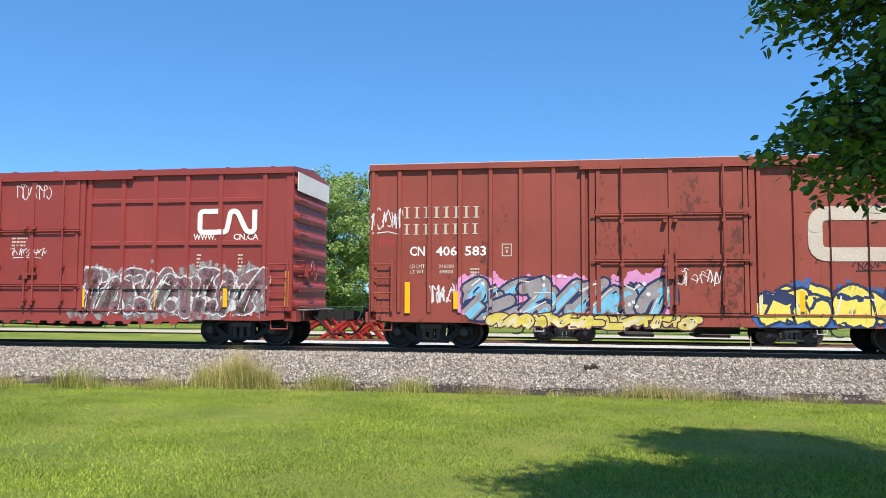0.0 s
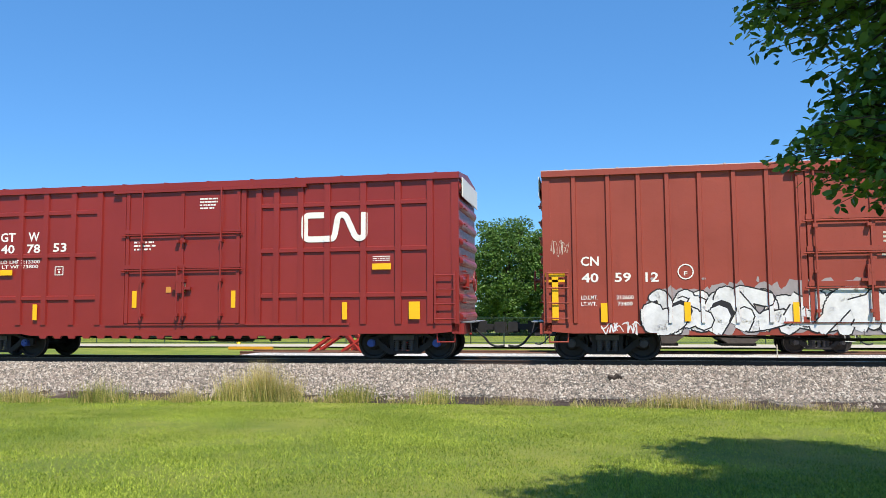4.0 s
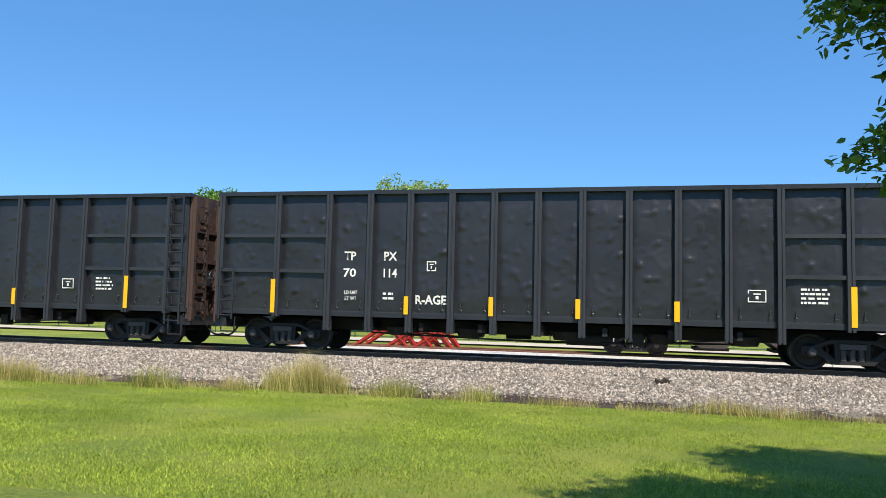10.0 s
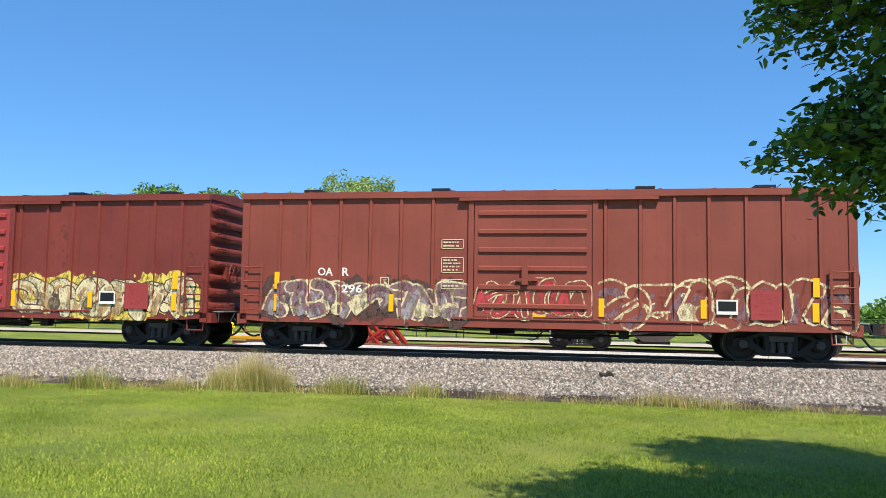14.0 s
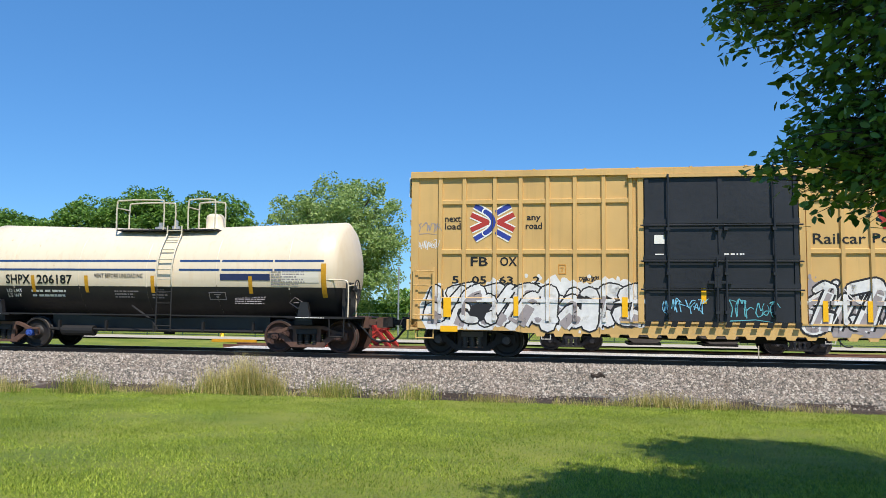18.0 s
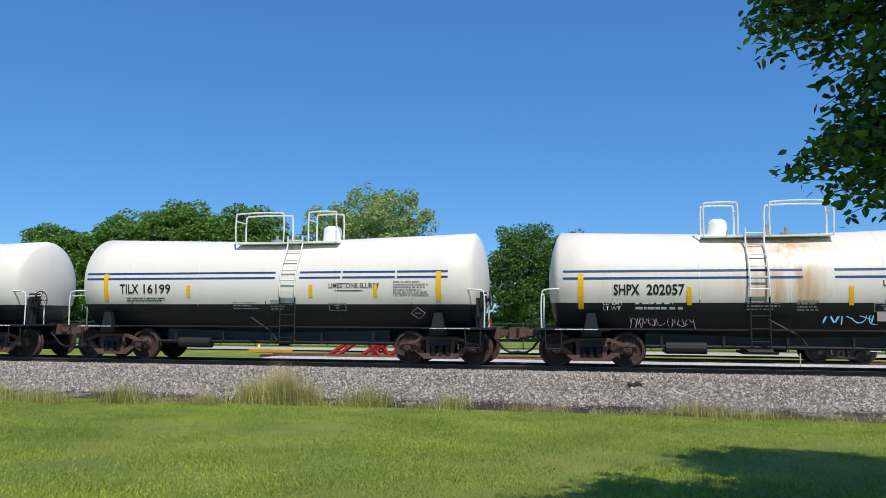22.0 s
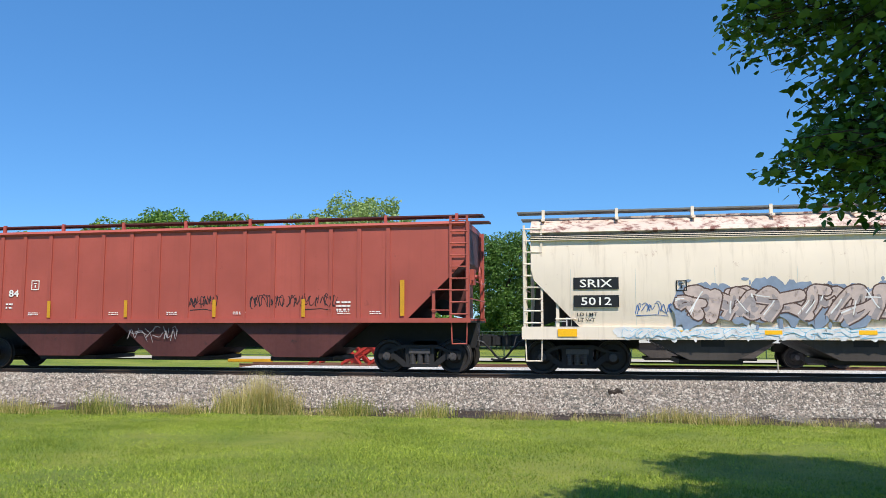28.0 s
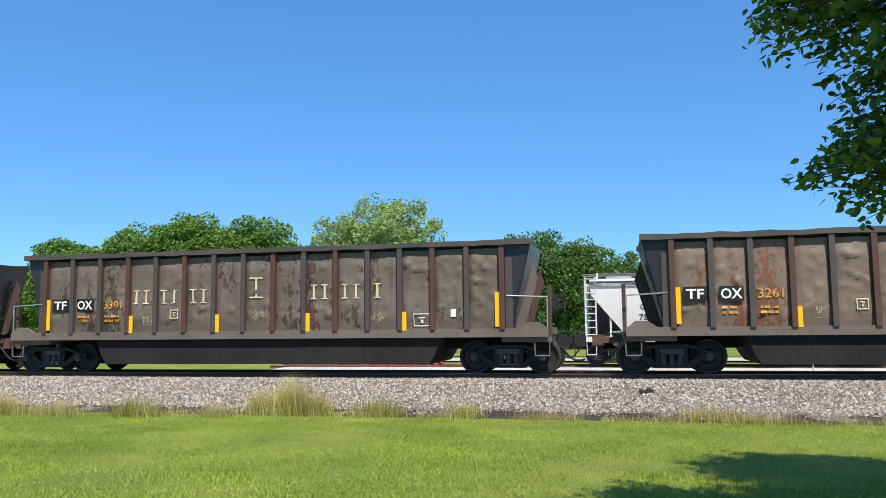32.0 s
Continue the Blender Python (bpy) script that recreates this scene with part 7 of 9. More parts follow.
def tank_car(cx, skin, mark, number, label, ladder_x=0.7, stripes=True, lime=None, vent=False, seed=1, strip_z=(1.62, 2.1), kind="rust", num=(-3.36, 2.13), strips=(-5.0, -2.35, 1.35, 3.2, 4.95), tags=False, longer=0.0, drop=0.0, split=1.80, stripe_z=(2.52, 2.27)):
    car = new_car("tank_car", label, "tank car", cx)
    r, zc, sag, length = 1.40, 2.30 - drop, 0.16, 10.9 + 2 * longer
    e = longer
    h = length / 2
    dims = (r, zc, sag, h)
    ob = part("tank", tank_shell(length, r, zc, sag, split), TANK_LEAKED if number == "202057" else skin, car)
    ob.data.materials.append(TANK_BLACK)
    for x in (-4.2, -2.1, 0.0, 2.1, 4.2):
        c = zc - sag * (1 - abs(x) / h)
        bm = lathe([(r + 0.001, -0.012), (r + 0.006, 0.0), (r + 0.001, 0.012)], 48, "x")
        ob = part("weld_seam", bm, skin, car)
        ob.matrix_basis = pose(x, 0, c)
        ob.data.materials.append(TANK_BLACK)
        for f in ob.data.polygons:
            if f.center[2] + c < split:
                f.material_index = 1
    if stripes:
        for z in stripe_z:
            for a, b in ((-5.35 - e, 0.28), (1.0, 2.2), (2.26, 3.75), (3.8, 5.2)):
                tank_patch(car, a, b, z - 0.027, z + 0.027, TANK_BLUE, "blue_stripe", dims)
    for x in strips:
        w = 0.055 if abs(x) < 4.5 else 0.07
        z0, z1 = strip_z if abs(x) < 4.5 else (strip_z[0] - 0.1, strip_z[1] + 0.35)
        tank_patch(car, x - w, x + w, z0, z1, DIM_YELLOW if skin is TANK_CREAM else YELLOW, "reflector", dims, 0.012)
    y = tank_y(-3.5, 2.0, r, zc, sag, h) - 0.02
    high, left = {"16433": 2.1, "16199": 2.06, "16225": 2.06}.get(number, 1.99), num[0] - num[1] / 2
    words(car, [(mark, left + 0.185 * num[1], high, 0.37 * num[1], 0.27), (number, left + 0.735 * num[1], high, 0.53 * num[1], 0.27)], BLACK, y, 0.012 if mark == "TILX" else 0.022)
    yb = tank_y(-3.5, 1.62, r, zc, sag, h) - 0.015
    m1 = WHITE if skin is TANK_CREAM or number == "202057" else BLACK
    if m1 is WHITE:
        words(car, [("LD LMT", -4.2, 1.66, 0.5, 0.1), ("LT WT", -4.23, 1.52, 0.44, 0.1)], WHITE, yb, 0.005)
        fine_print(car, -3.0, 1.59, 1.3, 0.26, 2, WHITE, yb, seed)
    elif number in ("16433", "16225"):
        a, b, c, d = ("226400", "102650", "59600", "27050") if number == "16433" else ("224400", "101750", "61600", "27950")
        words(car, [(f"LD LMT {a} LB {b} KG", -3.5, 1.84, 1.8, 0.085), (f"LT WT  {c} LB  {d} KG", -3.5, 1.69, 1.8, 0.085)], BLACK, y, 0.003)
    else:
        fine_print(car, -3.6, split + 0.13, 1.5, 0.15, 2, BLACK, y - 0.006, seed)
    if vent:
        letters(car, "VENT BEFORE UNLOADING", -0.85, 2.1, 1.5, 0.12, BLACK, tank_y(-0.9, 2.1, r, zc, sag, h) - 0.01, 0.01)
    if lime:
        letters(car, "LIMESTONE SLURRY", lime, 2.13, 1.45, 0.14, BLACK, tank_y(lime, 2.1, r, zc, sag, h) - 0.01, 0.01)
        fine_print(car, lime, 1.99, 1.1, 0.06, 1, BLACK, tank_y(lime, 2.0, r, zc, sag, h) - 0.01, seed)
    if number == "202057":
        fine_print(car, 3.4, 1.32, 1.2, 0.44, 6, SPRAY["dove"], tank_y(3.4, 1.3, r, zc, sag, h) - 0.02, seed)
        plate(car, 2.2, 1.38, 0.55, 0.32, SPRAY["dove"], tank_y(2.2, 1.4, r, zc, sag, h) - 0.03, "data_plate")
        scrawl(car, -3.1, 1.2, 1.45, 0.42, 77, SPRAY["dove"], tank_y(-3.1, 1.2, r, zc, sag, h) - 0.06, 0.016, count=6)
        scrawl(car, 1.3, 1.3, 1.0, 0.4, 79, SPRAY["sky"], tank_y(1.3, 1.25, r, zc, sag, h) - 0.06, 0.03, count=3)
    else:
        fine_print(car, 4.2, 2.05, 1.0, 0.42, 6, SPRAY["dove"], tank_y(4.2, 2.05, r, zc, sag, h) - 0.012, seed)
    frame_mark(car, 2.1, 1.55, 0.5, 0.22, SPRAY["dove"], tank_y(2.1, 1.55, r, zc, sag, h) - 0.045)
    fine_print(car, -0.6, 1.58, 0.8, 0.24, 3, SPRAY["dove"], tank_y(-0.6, 1.5, r, zc, sag, h) - 0.02, seed + 2)
    fine_print(car, 0.3 + 0.1, 1.6, 0.5, 0.3, 4, SPRAY["dove"], tank_y(0.3, 1.5, r, zc, sag, h) - 0.02, seed + 3)
    dia = bmesh.new()
    for p, q in (((0, 0.2), (0.2, 0)), ((0.2, 0), (0, -0.2)), ((0, -0.2), (-0.2, 0)), ((-0.2, 0), (0, 0.2)), ((-0.08, 0), (0.08, 0))):
        strip(dia, (p[0], 0, p[1]), (q[0], 0, q[1]), 0.022, 0.008)
    ob = part("hazard_diamond", dia, SPRAY["dove"], car)
    ob.matrix_basis = pose(4.35, tank_y(4.3, 1.38, r, zc, sag, h) - 0.03, 1.38, 40)
    if number == "206187":
        tank_patch(car, 2.22, 3.67, 1.98, 2.16, SPRAY["navy"], "notice_strip", dims, 0.008)
        tank_patch(car, 3.98, 5.06, 1.93, 2.22, TANK_WHITE, "data_table", dims, 0.008)
    if tags:
        scrawl(car, -2.7, 1.45, 0.8, 0.3, seed + 60, SPRAY["mauve"], yb - 0.06, 0.014)
        scrawl(car, -1.4, 1.5, 0.7, 0.28, seed + 61, SPRAY["mauve"], yb - 0.06, 0.014)
        scrawl(car, 1.6, 1.55, 1.6, 0.2, seed + 62, SPRAY["mauve"], yb - 0.05, 0.014, count=8)
    lay_on(car, lambda x, z: tank_y(x, z, r, zc, sag, h), 1.3, False)
    # walkway, railing and fittings on top
    d = 1 if ladder_x > 0 else -1
    zt = zc + r - sag
    pale = RAIL_CREAM if skin is TANK_CREAM else TANK_RAIL
    part("platform", boxes((ladder_x - d * 0.3 - 1.55, ladder_x - d * 0.3 + 1.55, -0.95, -0.3, zt - 0.12, zt - 0.08)), IRON if skin is TANK_CREAM else pale, car)
    for xa, xb, drop in ((ladder_x - d * 1.85, ladder_x - d * 0.38, False), (ladder_x + d * 0.38, ladder_x + d * 1.2, True)):
        for yy in (-0.95, -0.3):
            bm = bmesh.new()
            z1 = zt + 0.76
            pipe(bm, rounded3([(xa, yy, zt - 0.1), (xa, yy, z1 - 0.12), (xa + (xb - xa) * 0.12, yy, z1), (xb - (xb - xa) * 0.12, yy, z1), (xb, yy, z1 - 0.12), (xb, yy, zt - 0.1)], 3), 0.024, 6)
            part("railing", bm, pale, car)
        bm = bmesh.new()
        pipe(bm, [(xa, -0.95, zt + 0.55), (xa, -0.3, zt + 0.55)], 0.02, 5)
        part("rail_tie", bm, pale, car)
    part("manway_dome", lathe([(0.02, 0.46), (0.17, 0.45), (0.24, 0.4), (0.265, 0.33), (0.27, 0.02), (0.3, 0.0), (0.3, -0.2)], 18, "z"), pale if skin is not TANK_CREAM else TANK_CREAM, car, "rounded manway cover", True).matrix_basis = pose(ladder_x + d * 0.75, 0, zt)
    part("valve", lathe([(0.02, 0.28), (0.06, 0.26), (0.06, 0.12), (0.12, 0.1), (0.12, -0.1)], 10, "z"), GALV, car).matrix_basis = pose(ladder_x - d * 0.5, 0, zt)
    part("valve", lathe([(0.02, 0.2), (0.05, 0.2), (0.05, 0.08), (0.16, 0.06), (0.16, -0.1)], 10, "z"), GALV, car).matrix_basis = pose(ladder_x - d * 0.95, -0.1, zt)
    # the ladder follows the side
    for half_name, z0, z1, mt in (("ladder_upper", 1.85, 3.55, pale), ("ladder_lower", 0.55, 1.8, IRON)):
        at = lambda z: min(tank_y(ladder_x, min(z, 3.5), r, zc, sag, h), -0.9 if z > 2 else -1.35) - 0.1
        n = 6 if z0 > 1 else 4
        bm = bmesh.new()
        for k in (-0.22, 0.22):
            pipe(bm, [(ladder_x + k, at(z), z) for z in np.linspace(z0, z1, 8)], 0.022, 5)
        side = part(half_name, bm, mt, car)
        for i in range(n):
            z = z0 + (z1 - z0) * (i + 0.5) / n
            part("rung", rod(bmesh.new(), (ladder_x - 0.22, at(z), z), (ladder_x + 0.22, at(z), z), 0.018, 5), mt, side)
    part("walk_bar", boxes((-5.6, 5.6, -1.42, -1.36, 0.98, 1.02)), IRON, car)
    # ends: stub sill, platform, saddle, handrails
    for s in (-1, 1):
        part("stub_sill", boxes((min(s * 3.4, s * (6.0 + e)), max(s * 3.4, s * (6.0 + e)), -0.32, 0.32, 0.66, 1.0)), IRON, car)
        part("saddle", prism(bmesh.new(), [(s * (4.45 + e), 0.9), (s * (4.85 + e), 0.9), (s * (4.75 + e), 1.4), (s * (4.55 + e), 1.4)], -1.38, -1.24), TANK_BLACK, car)
        part("bolster_beam", boxes((s * (4.65 + e) - 0.25, s * (4.65 + e) + 0.25, -1.36, 1.36, 0.8, 0.98)), IRON, car)
        part("end_platform", boxes((min(s * (4.2 + e), s * (6.05 + e)), max(s * (4.2 + e), s * (6.05 + e)), -1.45, 1.45, 0.96, 1.01)), IRON, car)
        fine_print(car, s * (5.0 + e), 0.985, 1.1, 0.05, 1, WHITE, -1.453, seed + 20)
        bm = bmesh.new()
        pipe(bm, rounded3([(s * (5.9 + e), -1.4, 1.0), (s * (5.9 + e), -1.4, 1.85), (s * (5.75 + e), -1.4, 2.0), (s * (5.25 + e), -1.35, 2.0)], 3), 0.02, 5)
        pipe(bm, [(s * (5.9 + e), -1.4, 1.85), (s * (5.9 + e), -0.6, 1.9), (s * (5.9 + e), -0.6, 1.0)], 0.02, 5)
        part("handrail", bm, pale if skin is TANK_WHITE else TANK_CREAM, car)
        stirrup(car, s * (5.6 + e), 0.42, IRON, -1.43, 0.98, 0.5)
        coupler(car, s * (5.65 + e), s, IRON_BROWN)
        truck(car, cx, s * (4.66 + e), IRON_BROWN, kind if s < 0 else "rust")
    brake_wheel(car, 5.95 + e, -0.9, 1.75, 1, IRON)
    part("brake_stand", boxes((5.62 + e, 5.8 + e, -1.0, -0.8, 1.0, 1.8)), IRON, car)
    bm = bmesh.new()
    pipe(bm, [(-0.5, -1.2, 1.25), (0.2, -1.3, 0.85), (0.35, -1.3, 0.6)], 0.03, 5)
    part("outlet_lever", bm, IRON, car)
    part("steam_pipe", rod(bmesh.new(), (-3.3 - e, -0.85, 0.56), (3.3 + e, -0.85, 0.56), 0.04, 8), IRON, car)
    for k in range(5):
        shared("pipe_hanger", ("pipehang",), lambda: boxes((-0.03, 0.03, -0.05, 0.05, -0.1, 0.2)), IRON, car, pose(-3.0 + 1.5 * k, -0.85, 0.62))
    part("belly_jacket", boxes((-3.4, 3.4, -0.62, 0.62, 0.50, 1.0)), TANK_BLACK, car, "dark jacketed underside")
    part("air_reservoir", rod(bmesh.new(), (-2.9, -0.8, 0.52), (-1.9, -0.8, 0.52), 0.15, 12), IRON, car)
    if number == "206287":
        tank_patch(car, 2.3, 3.74, 2.57, 3.36, PATCH_WHITE, "white_patch", dims, 0.008)
    if skin is TANK_CREAM:
        fine_print(car, 3.08, 1.5, 0.95, 0.36, 6, SPRAY["dove"], tank_y(3.1, 1.45, r, zc, sag, h) - 0.05, seed + 9)
    part("bottom_outlet", lathe([(0.3, 0.95), (0.22, 0.75), (0.12, 0.7), (0.12, 0.5), (0.16, 0.48), (0.16, 0.42)], 14, "z"), IRON, car)


RAIL_CREAM = plain("railing_cream", (206, 196, 172), 0.5, 0.1, 15)
TANK_RAIL = plain("railing_white", (228, 228, 220), 0.5, 0.06, 15)
tank_car(-267.9, TANK_CREAM, "SHPX", "206187", "stained cream and black tank car with blue stripes", 0.6, True, None, True, 1, kind="blue", strips=(-5.35, -3.55, -1.85, 0.2, 3.1, 5.2))
tank_car(-281.25, TANK_CREAM, "SHPX", "206287", "stained cream and black tank car with sprayed white patch", 0.6, True, 3.2, True, 2, kind="blue", strips=(-5.2, -3.55, -1.85, 1.35, 3.9, 5.2))
tank_car(-294.6, TANK_WHITE, "TILX", "16433", "clean white and black tank car without stripes", 0.8, False, None, False, 3, (2.08, 2.5), kind="dark", num=(-3.54, 1.79), strips=(-5.4, -2.45, -0.55, 2.2, 5.2), split=1.57)
tank_car(-307.98, TANK_WHITE, "SHPX", "202057", "white and black tank car stained below its manway", -0.72, True, 2.77, False, 4, (1.6, 2.05), num=(-3.32, 1.73), longer=0.1, drop=0.1, split=1.66, stripe_z=(2.46, 2.28))
tank_car(-321.65, TANK_WHITE, "TILX", "16199", "white and black tank car with blue stripes", 0.7, True, 2.6, False, 5, (1.82, 2.15), tags=False, num=(-3.73, 1.63), longer=0.28, drop=0.07, split=1.62, stripe_z=(2.5, 2.35))
tank_car(-335.55, TANK_WHITE, "TILX", "16225", "white and black tank car with violet scrawls", 0.7, True, 2.5, False, 6, (1.82, 2.15), tags=True, num=(-4.0, 1.65), longer=0.3, drop=0.08, split=1.60, stripe_z=(2.5, 2.35))


def hopper_side(z, sill, eave):
    """How far out the rounded side of a hopper stands at a height."""
    return -1.48 - 0.10 * math.sin(math.pi * min(1, max(0, (z - sill) / (eave - sill)) * 1.02))


def hopper(thing, cx, half, skin, bays, eave, top, sill, slope, label="", curved=True, posts=(), bin_skin=None, dirt_roof=None, sill_skin=None, kind="dark", trucks=None, cage=0.55, sill_h=0.22, iron=IRON, sharp=False, notch=None, bow=None):
    """A covered hopper: rounded or post-braced sides whose lower corners are cut by sloping end sheets; bins below; a grated walkway on the roof.
    slope: (x where the slope meets the sill, height where it meets the end wall). notch: lengths cut out of the lower corners of the side at its two ends, and their height. bow: length and height of a rounded cut instead."""
    car = thing
    xs, zs = slope
    # side outline: full length above zs, cut below
    end = half - cage
    bm = bmesh.new()
    heights = [sill + (eave - sill) * k / 8 for k in range(9)]
    if bow:
        heights = sorted({*heights, *(sill + bow[1] * k / 12 for k in range(13))})
    if notch:
        heights = sorted({*heights, notch[2], notch[2] + 0.2, notch[2] + 0.215})

    def reach(z, way):
        """How far the side sheet runs towards an end at a height."""
        if bow:
            return min(end, half - bow[0] * (1 - min(1, (z - sill) / bow[1]) ** 3.3))
        if not notch:
            return xs + (end - xs) * min(1, max(0, (z - sill) / (zs - sill)))
        inner = half - notch[0 if way < 0 else 1]
        return end if z > notch[2] + 0.21 else inner + max(0, z - notch[2])

    for s in (-1, 1):
        prev = None
        for z in heights:
            yy = 1.48 + (0.10 * math.sin(math.pi * min(1, (z - sill) / (eave - sill) * 1.02)) if curved else 0.0)
            row = [bm.verts.new((x, s * yy, z)) for x in np.linspace(-reach(z, -1), reach(z, 1), 13)]
            if prev:
                for i in range(12):
                    bm.faces.new((prev[i], prev[i + 1], row[i + 1], row[i]))
            prev = row
    for f in bm.faces:
        f.smooth = curved
    bmesh.ops.recalc_face_normals(bm, faces=bm.faces[:])
    part("side_sheet", bm, skin, car)
    for s in (-1, 1):
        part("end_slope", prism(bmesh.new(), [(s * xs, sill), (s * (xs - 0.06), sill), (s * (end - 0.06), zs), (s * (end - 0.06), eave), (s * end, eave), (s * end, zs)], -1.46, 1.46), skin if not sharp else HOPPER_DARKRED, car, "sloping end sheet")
    roof = [(-1.5, eave), (-1.56, eave + 0.05), (-1.5, eave + 0.12), (-0.75, top - 0.02), (0.75, top - 0.02), (1.5, eave + 0.12), (1.56, eave + 0.05), (1.5, eave)]
    part("roof", extrude_x(bmesh.new(), roof, -end - 0.02, end + 0.02), dirt_roof or skin, car, "sloped roof sheet")
    if curved:
        part("eave_groove", boxes((-end, end, -1.565, -1.50, eave - 0.14, eave - 0.02)), IRON, car)
        for z in (eave - 0.15, eave - 0.105, eave - 0.06):
            part("eave_rib", boxes((-end, end, -1.585, -1.50, z - 0.009, z + 0.009)), skin, car)
    for x in posts:
        shared("side_post", ("hpost", skin.name, eave, sill), lambda: boxes((-0.055, 0.055, -1.515, -1.46, sill, eave)), skin, car, pose(x, 0, 0))
    ss = sill_skin or skin
    part("side_sill", boxes((-half, half, -1.56, -1.42, sill - sill_h, sill)), ss, car)
    part("side_sill", boxes((-half, half, 1.42, 1.56, sill - sill_h, sill)), ss, car)
    if sharp:
        part("center_sill", boxes((-half, half, -0.3, 0.3, 0.66, sill - 0.08)), IRON, car)
    else:
        for a, b in ((-half, 1.6 - trucks), (trucks - 1.6, half)):
            part("stub_sill", boxes((a, b, -0.3, 0.3, 0.66, sill - 0.08)), IRON, car)
    span = 2 * (trucks - 1.55) / bays
    for k in range(bays):
        c = -(trucks - 1.55) + span * (k + 0.5)
        w = span * (0.5 if sharp else 0.44)
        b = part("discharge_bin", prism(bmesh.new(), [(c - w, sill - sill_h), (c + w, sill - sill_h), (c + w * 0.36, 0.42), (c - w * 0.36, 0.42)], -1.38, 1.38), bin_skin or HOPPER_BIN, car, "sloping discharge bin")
        part("outlet_gate", boxes((c - w * 0.5, c + w * 0.5, -1.0, 1.0, 0.3, 0.42)), IRON, b)
        if not sharp:
            part("gate_plate", boxes((c - w * 0.18, c + w * 0.18, -1.39, -1.385, 0.75, 0.95)), IRON, b)
    # roof walk with its brackets and hatch covers
    for y0 in (-0.95, 0.45):
        part("roof_walk", boxes((-end - 0.4, end + 0.4, y0, y0 + 0.5, top + 0.15, top + 0.19)), HOPPER_DARKRED if sharp else GRATE, car)
    n = 9 if half > 7 else 7
    for i in range(n):
        x = -end + 0.3 + i * (2 * end - 0.6) / (n - 1)
        shared("walk_bracket", ("bracket", skin.name), lambda: boxes((-0.04, 0.04, -0.98, -0.9, -0.08, 0.22), (-0.04, 0.04, -1.2, -0.92, -0.1, -0.04)), skin, car, pose(x, 0, top))
    for i in range(n - 1):
        x = -end + 0.3 + (i + 0.5) * (2 * end - 0.6) / (n - 1)
        shared("hatch_cover", ("hatch", dirt_roof.name if dirt_roof else skin.name), lambda: boxes((-0.55, 0.55, -0.32, 0.32, 0, 0.09)), dirt_roof or skin, car, pose(x, 0, top))
    for s in (-1, 1):
        # open end cage: posts, ladders, platform
        for yy in (-1.45, 1.45):
            part("end_post", boxes((s * (half - 0.08) - 0.05, s * (half - 0.08) + 0.05, yy - 0.05, yy + 0.05, sill, eave + 0.1)), skin, car)
        grab = half - 0.65 if bow else xs + (end - xs) * 0.45
        part("end_post", boxes((s * grab - 0.04, s * grab + 0.04, -1.5, -1.42, sill, sill + (zs - sill) * 0.55)), skin, car)
        x = s * (half - 0.3)
        ladder(car, x - 0.22, x + 0.22, sill + 0.1, eave + 0.15, 9, skin, -1.46, True, "ladder", 0.016)
        ladder(car, s * grab - 0.05, s * grab + 0.45, sill + 0.2, sill + (zs - sill) * 0.5, 2, skin, -1.46, False, "grab_ladder", 0.014)
        part("end_platform", boxes((min(s * (xs - 0.3), s * half), max(s * (xs - 0.3), s * half), -1.42, 1.42, sill - sill_h, sill - sill_h + 0.05)), IRON, car)
        for yy in (-1.2, 1.2):
            bm = bmesh.new()
            rod(bm, (s * (half - 0.1), yy, sill), (s * (half - 0.1), yy, eave), 0.03, 6)
            part("cage_rail", bm, skin, car)
        bm = bmesh.new()
        pipe(bm, [(s * half, -1.4, sill + 1.0), (s * half, 1.4, sill + 1.0)], 0.02, 5)
        pipe(bm, [(s * half, -1.4, sill + 0.5), (s * half, 1.4, sill + 0.5)], 0.02, 5)
        part("end_handrail", bm, skin, car)
        stirrup(car, x, 0.42, skin, -1.48, sill - sill_h, 0.55)
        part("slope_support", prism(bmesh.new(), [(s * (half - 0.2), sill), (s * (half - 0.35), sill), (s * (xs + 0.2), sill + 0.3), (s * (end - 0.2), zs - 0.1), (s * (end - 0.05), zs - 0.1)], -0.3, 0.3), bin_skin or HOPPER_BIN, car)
        coupler(car, s * (half - 0.08), s, iron)
        truck(car, cx, s * trucks, IRON, kind)
    brake_wheel(car, half + 0.12, -0.9, sill + 1.1, 1, skin)
    part("air_reservoir", lathe([(0.05, -0.5), (0.22, -0.45), (0.22, 0.45), (0.05, 0.5)], 14, "y"), IRON, car).matrix_basis = pose(xs + 0.75, 0, sill + 0.3)
    return car


GRATE = plain("walkway_grating", (120, 122, 122), 0.6, 0.3, 60, 0.3)
RUST_ROOF = paint("roof_rust_red", (204, 184, 168), 0.7, 0.25, 0.7, (112, 64, 54), 0.6, 0.1, (130, 76, 64), 0.6, (120, 66, 54))


def strips(car, rows, y, material=DIM_YELLOW):
    for x, z, w, h in rows:
        plate(car, x, z, w, h, material, y)


def sheet_seam(sill, eave):
    """A thin upright weld line that follows the rounded side."""
    bm = bmesh.new()
    zs = np.linspace(sill + 0.02, sill + 1.45, 7)
    for a, b in zip(zs, zs[1:]):
        ya, yb = hopper_side(a, sill, eave), hopper_side(b, sill, eave)
        prism_box(bm, a, b, ya, yb)
    return bm


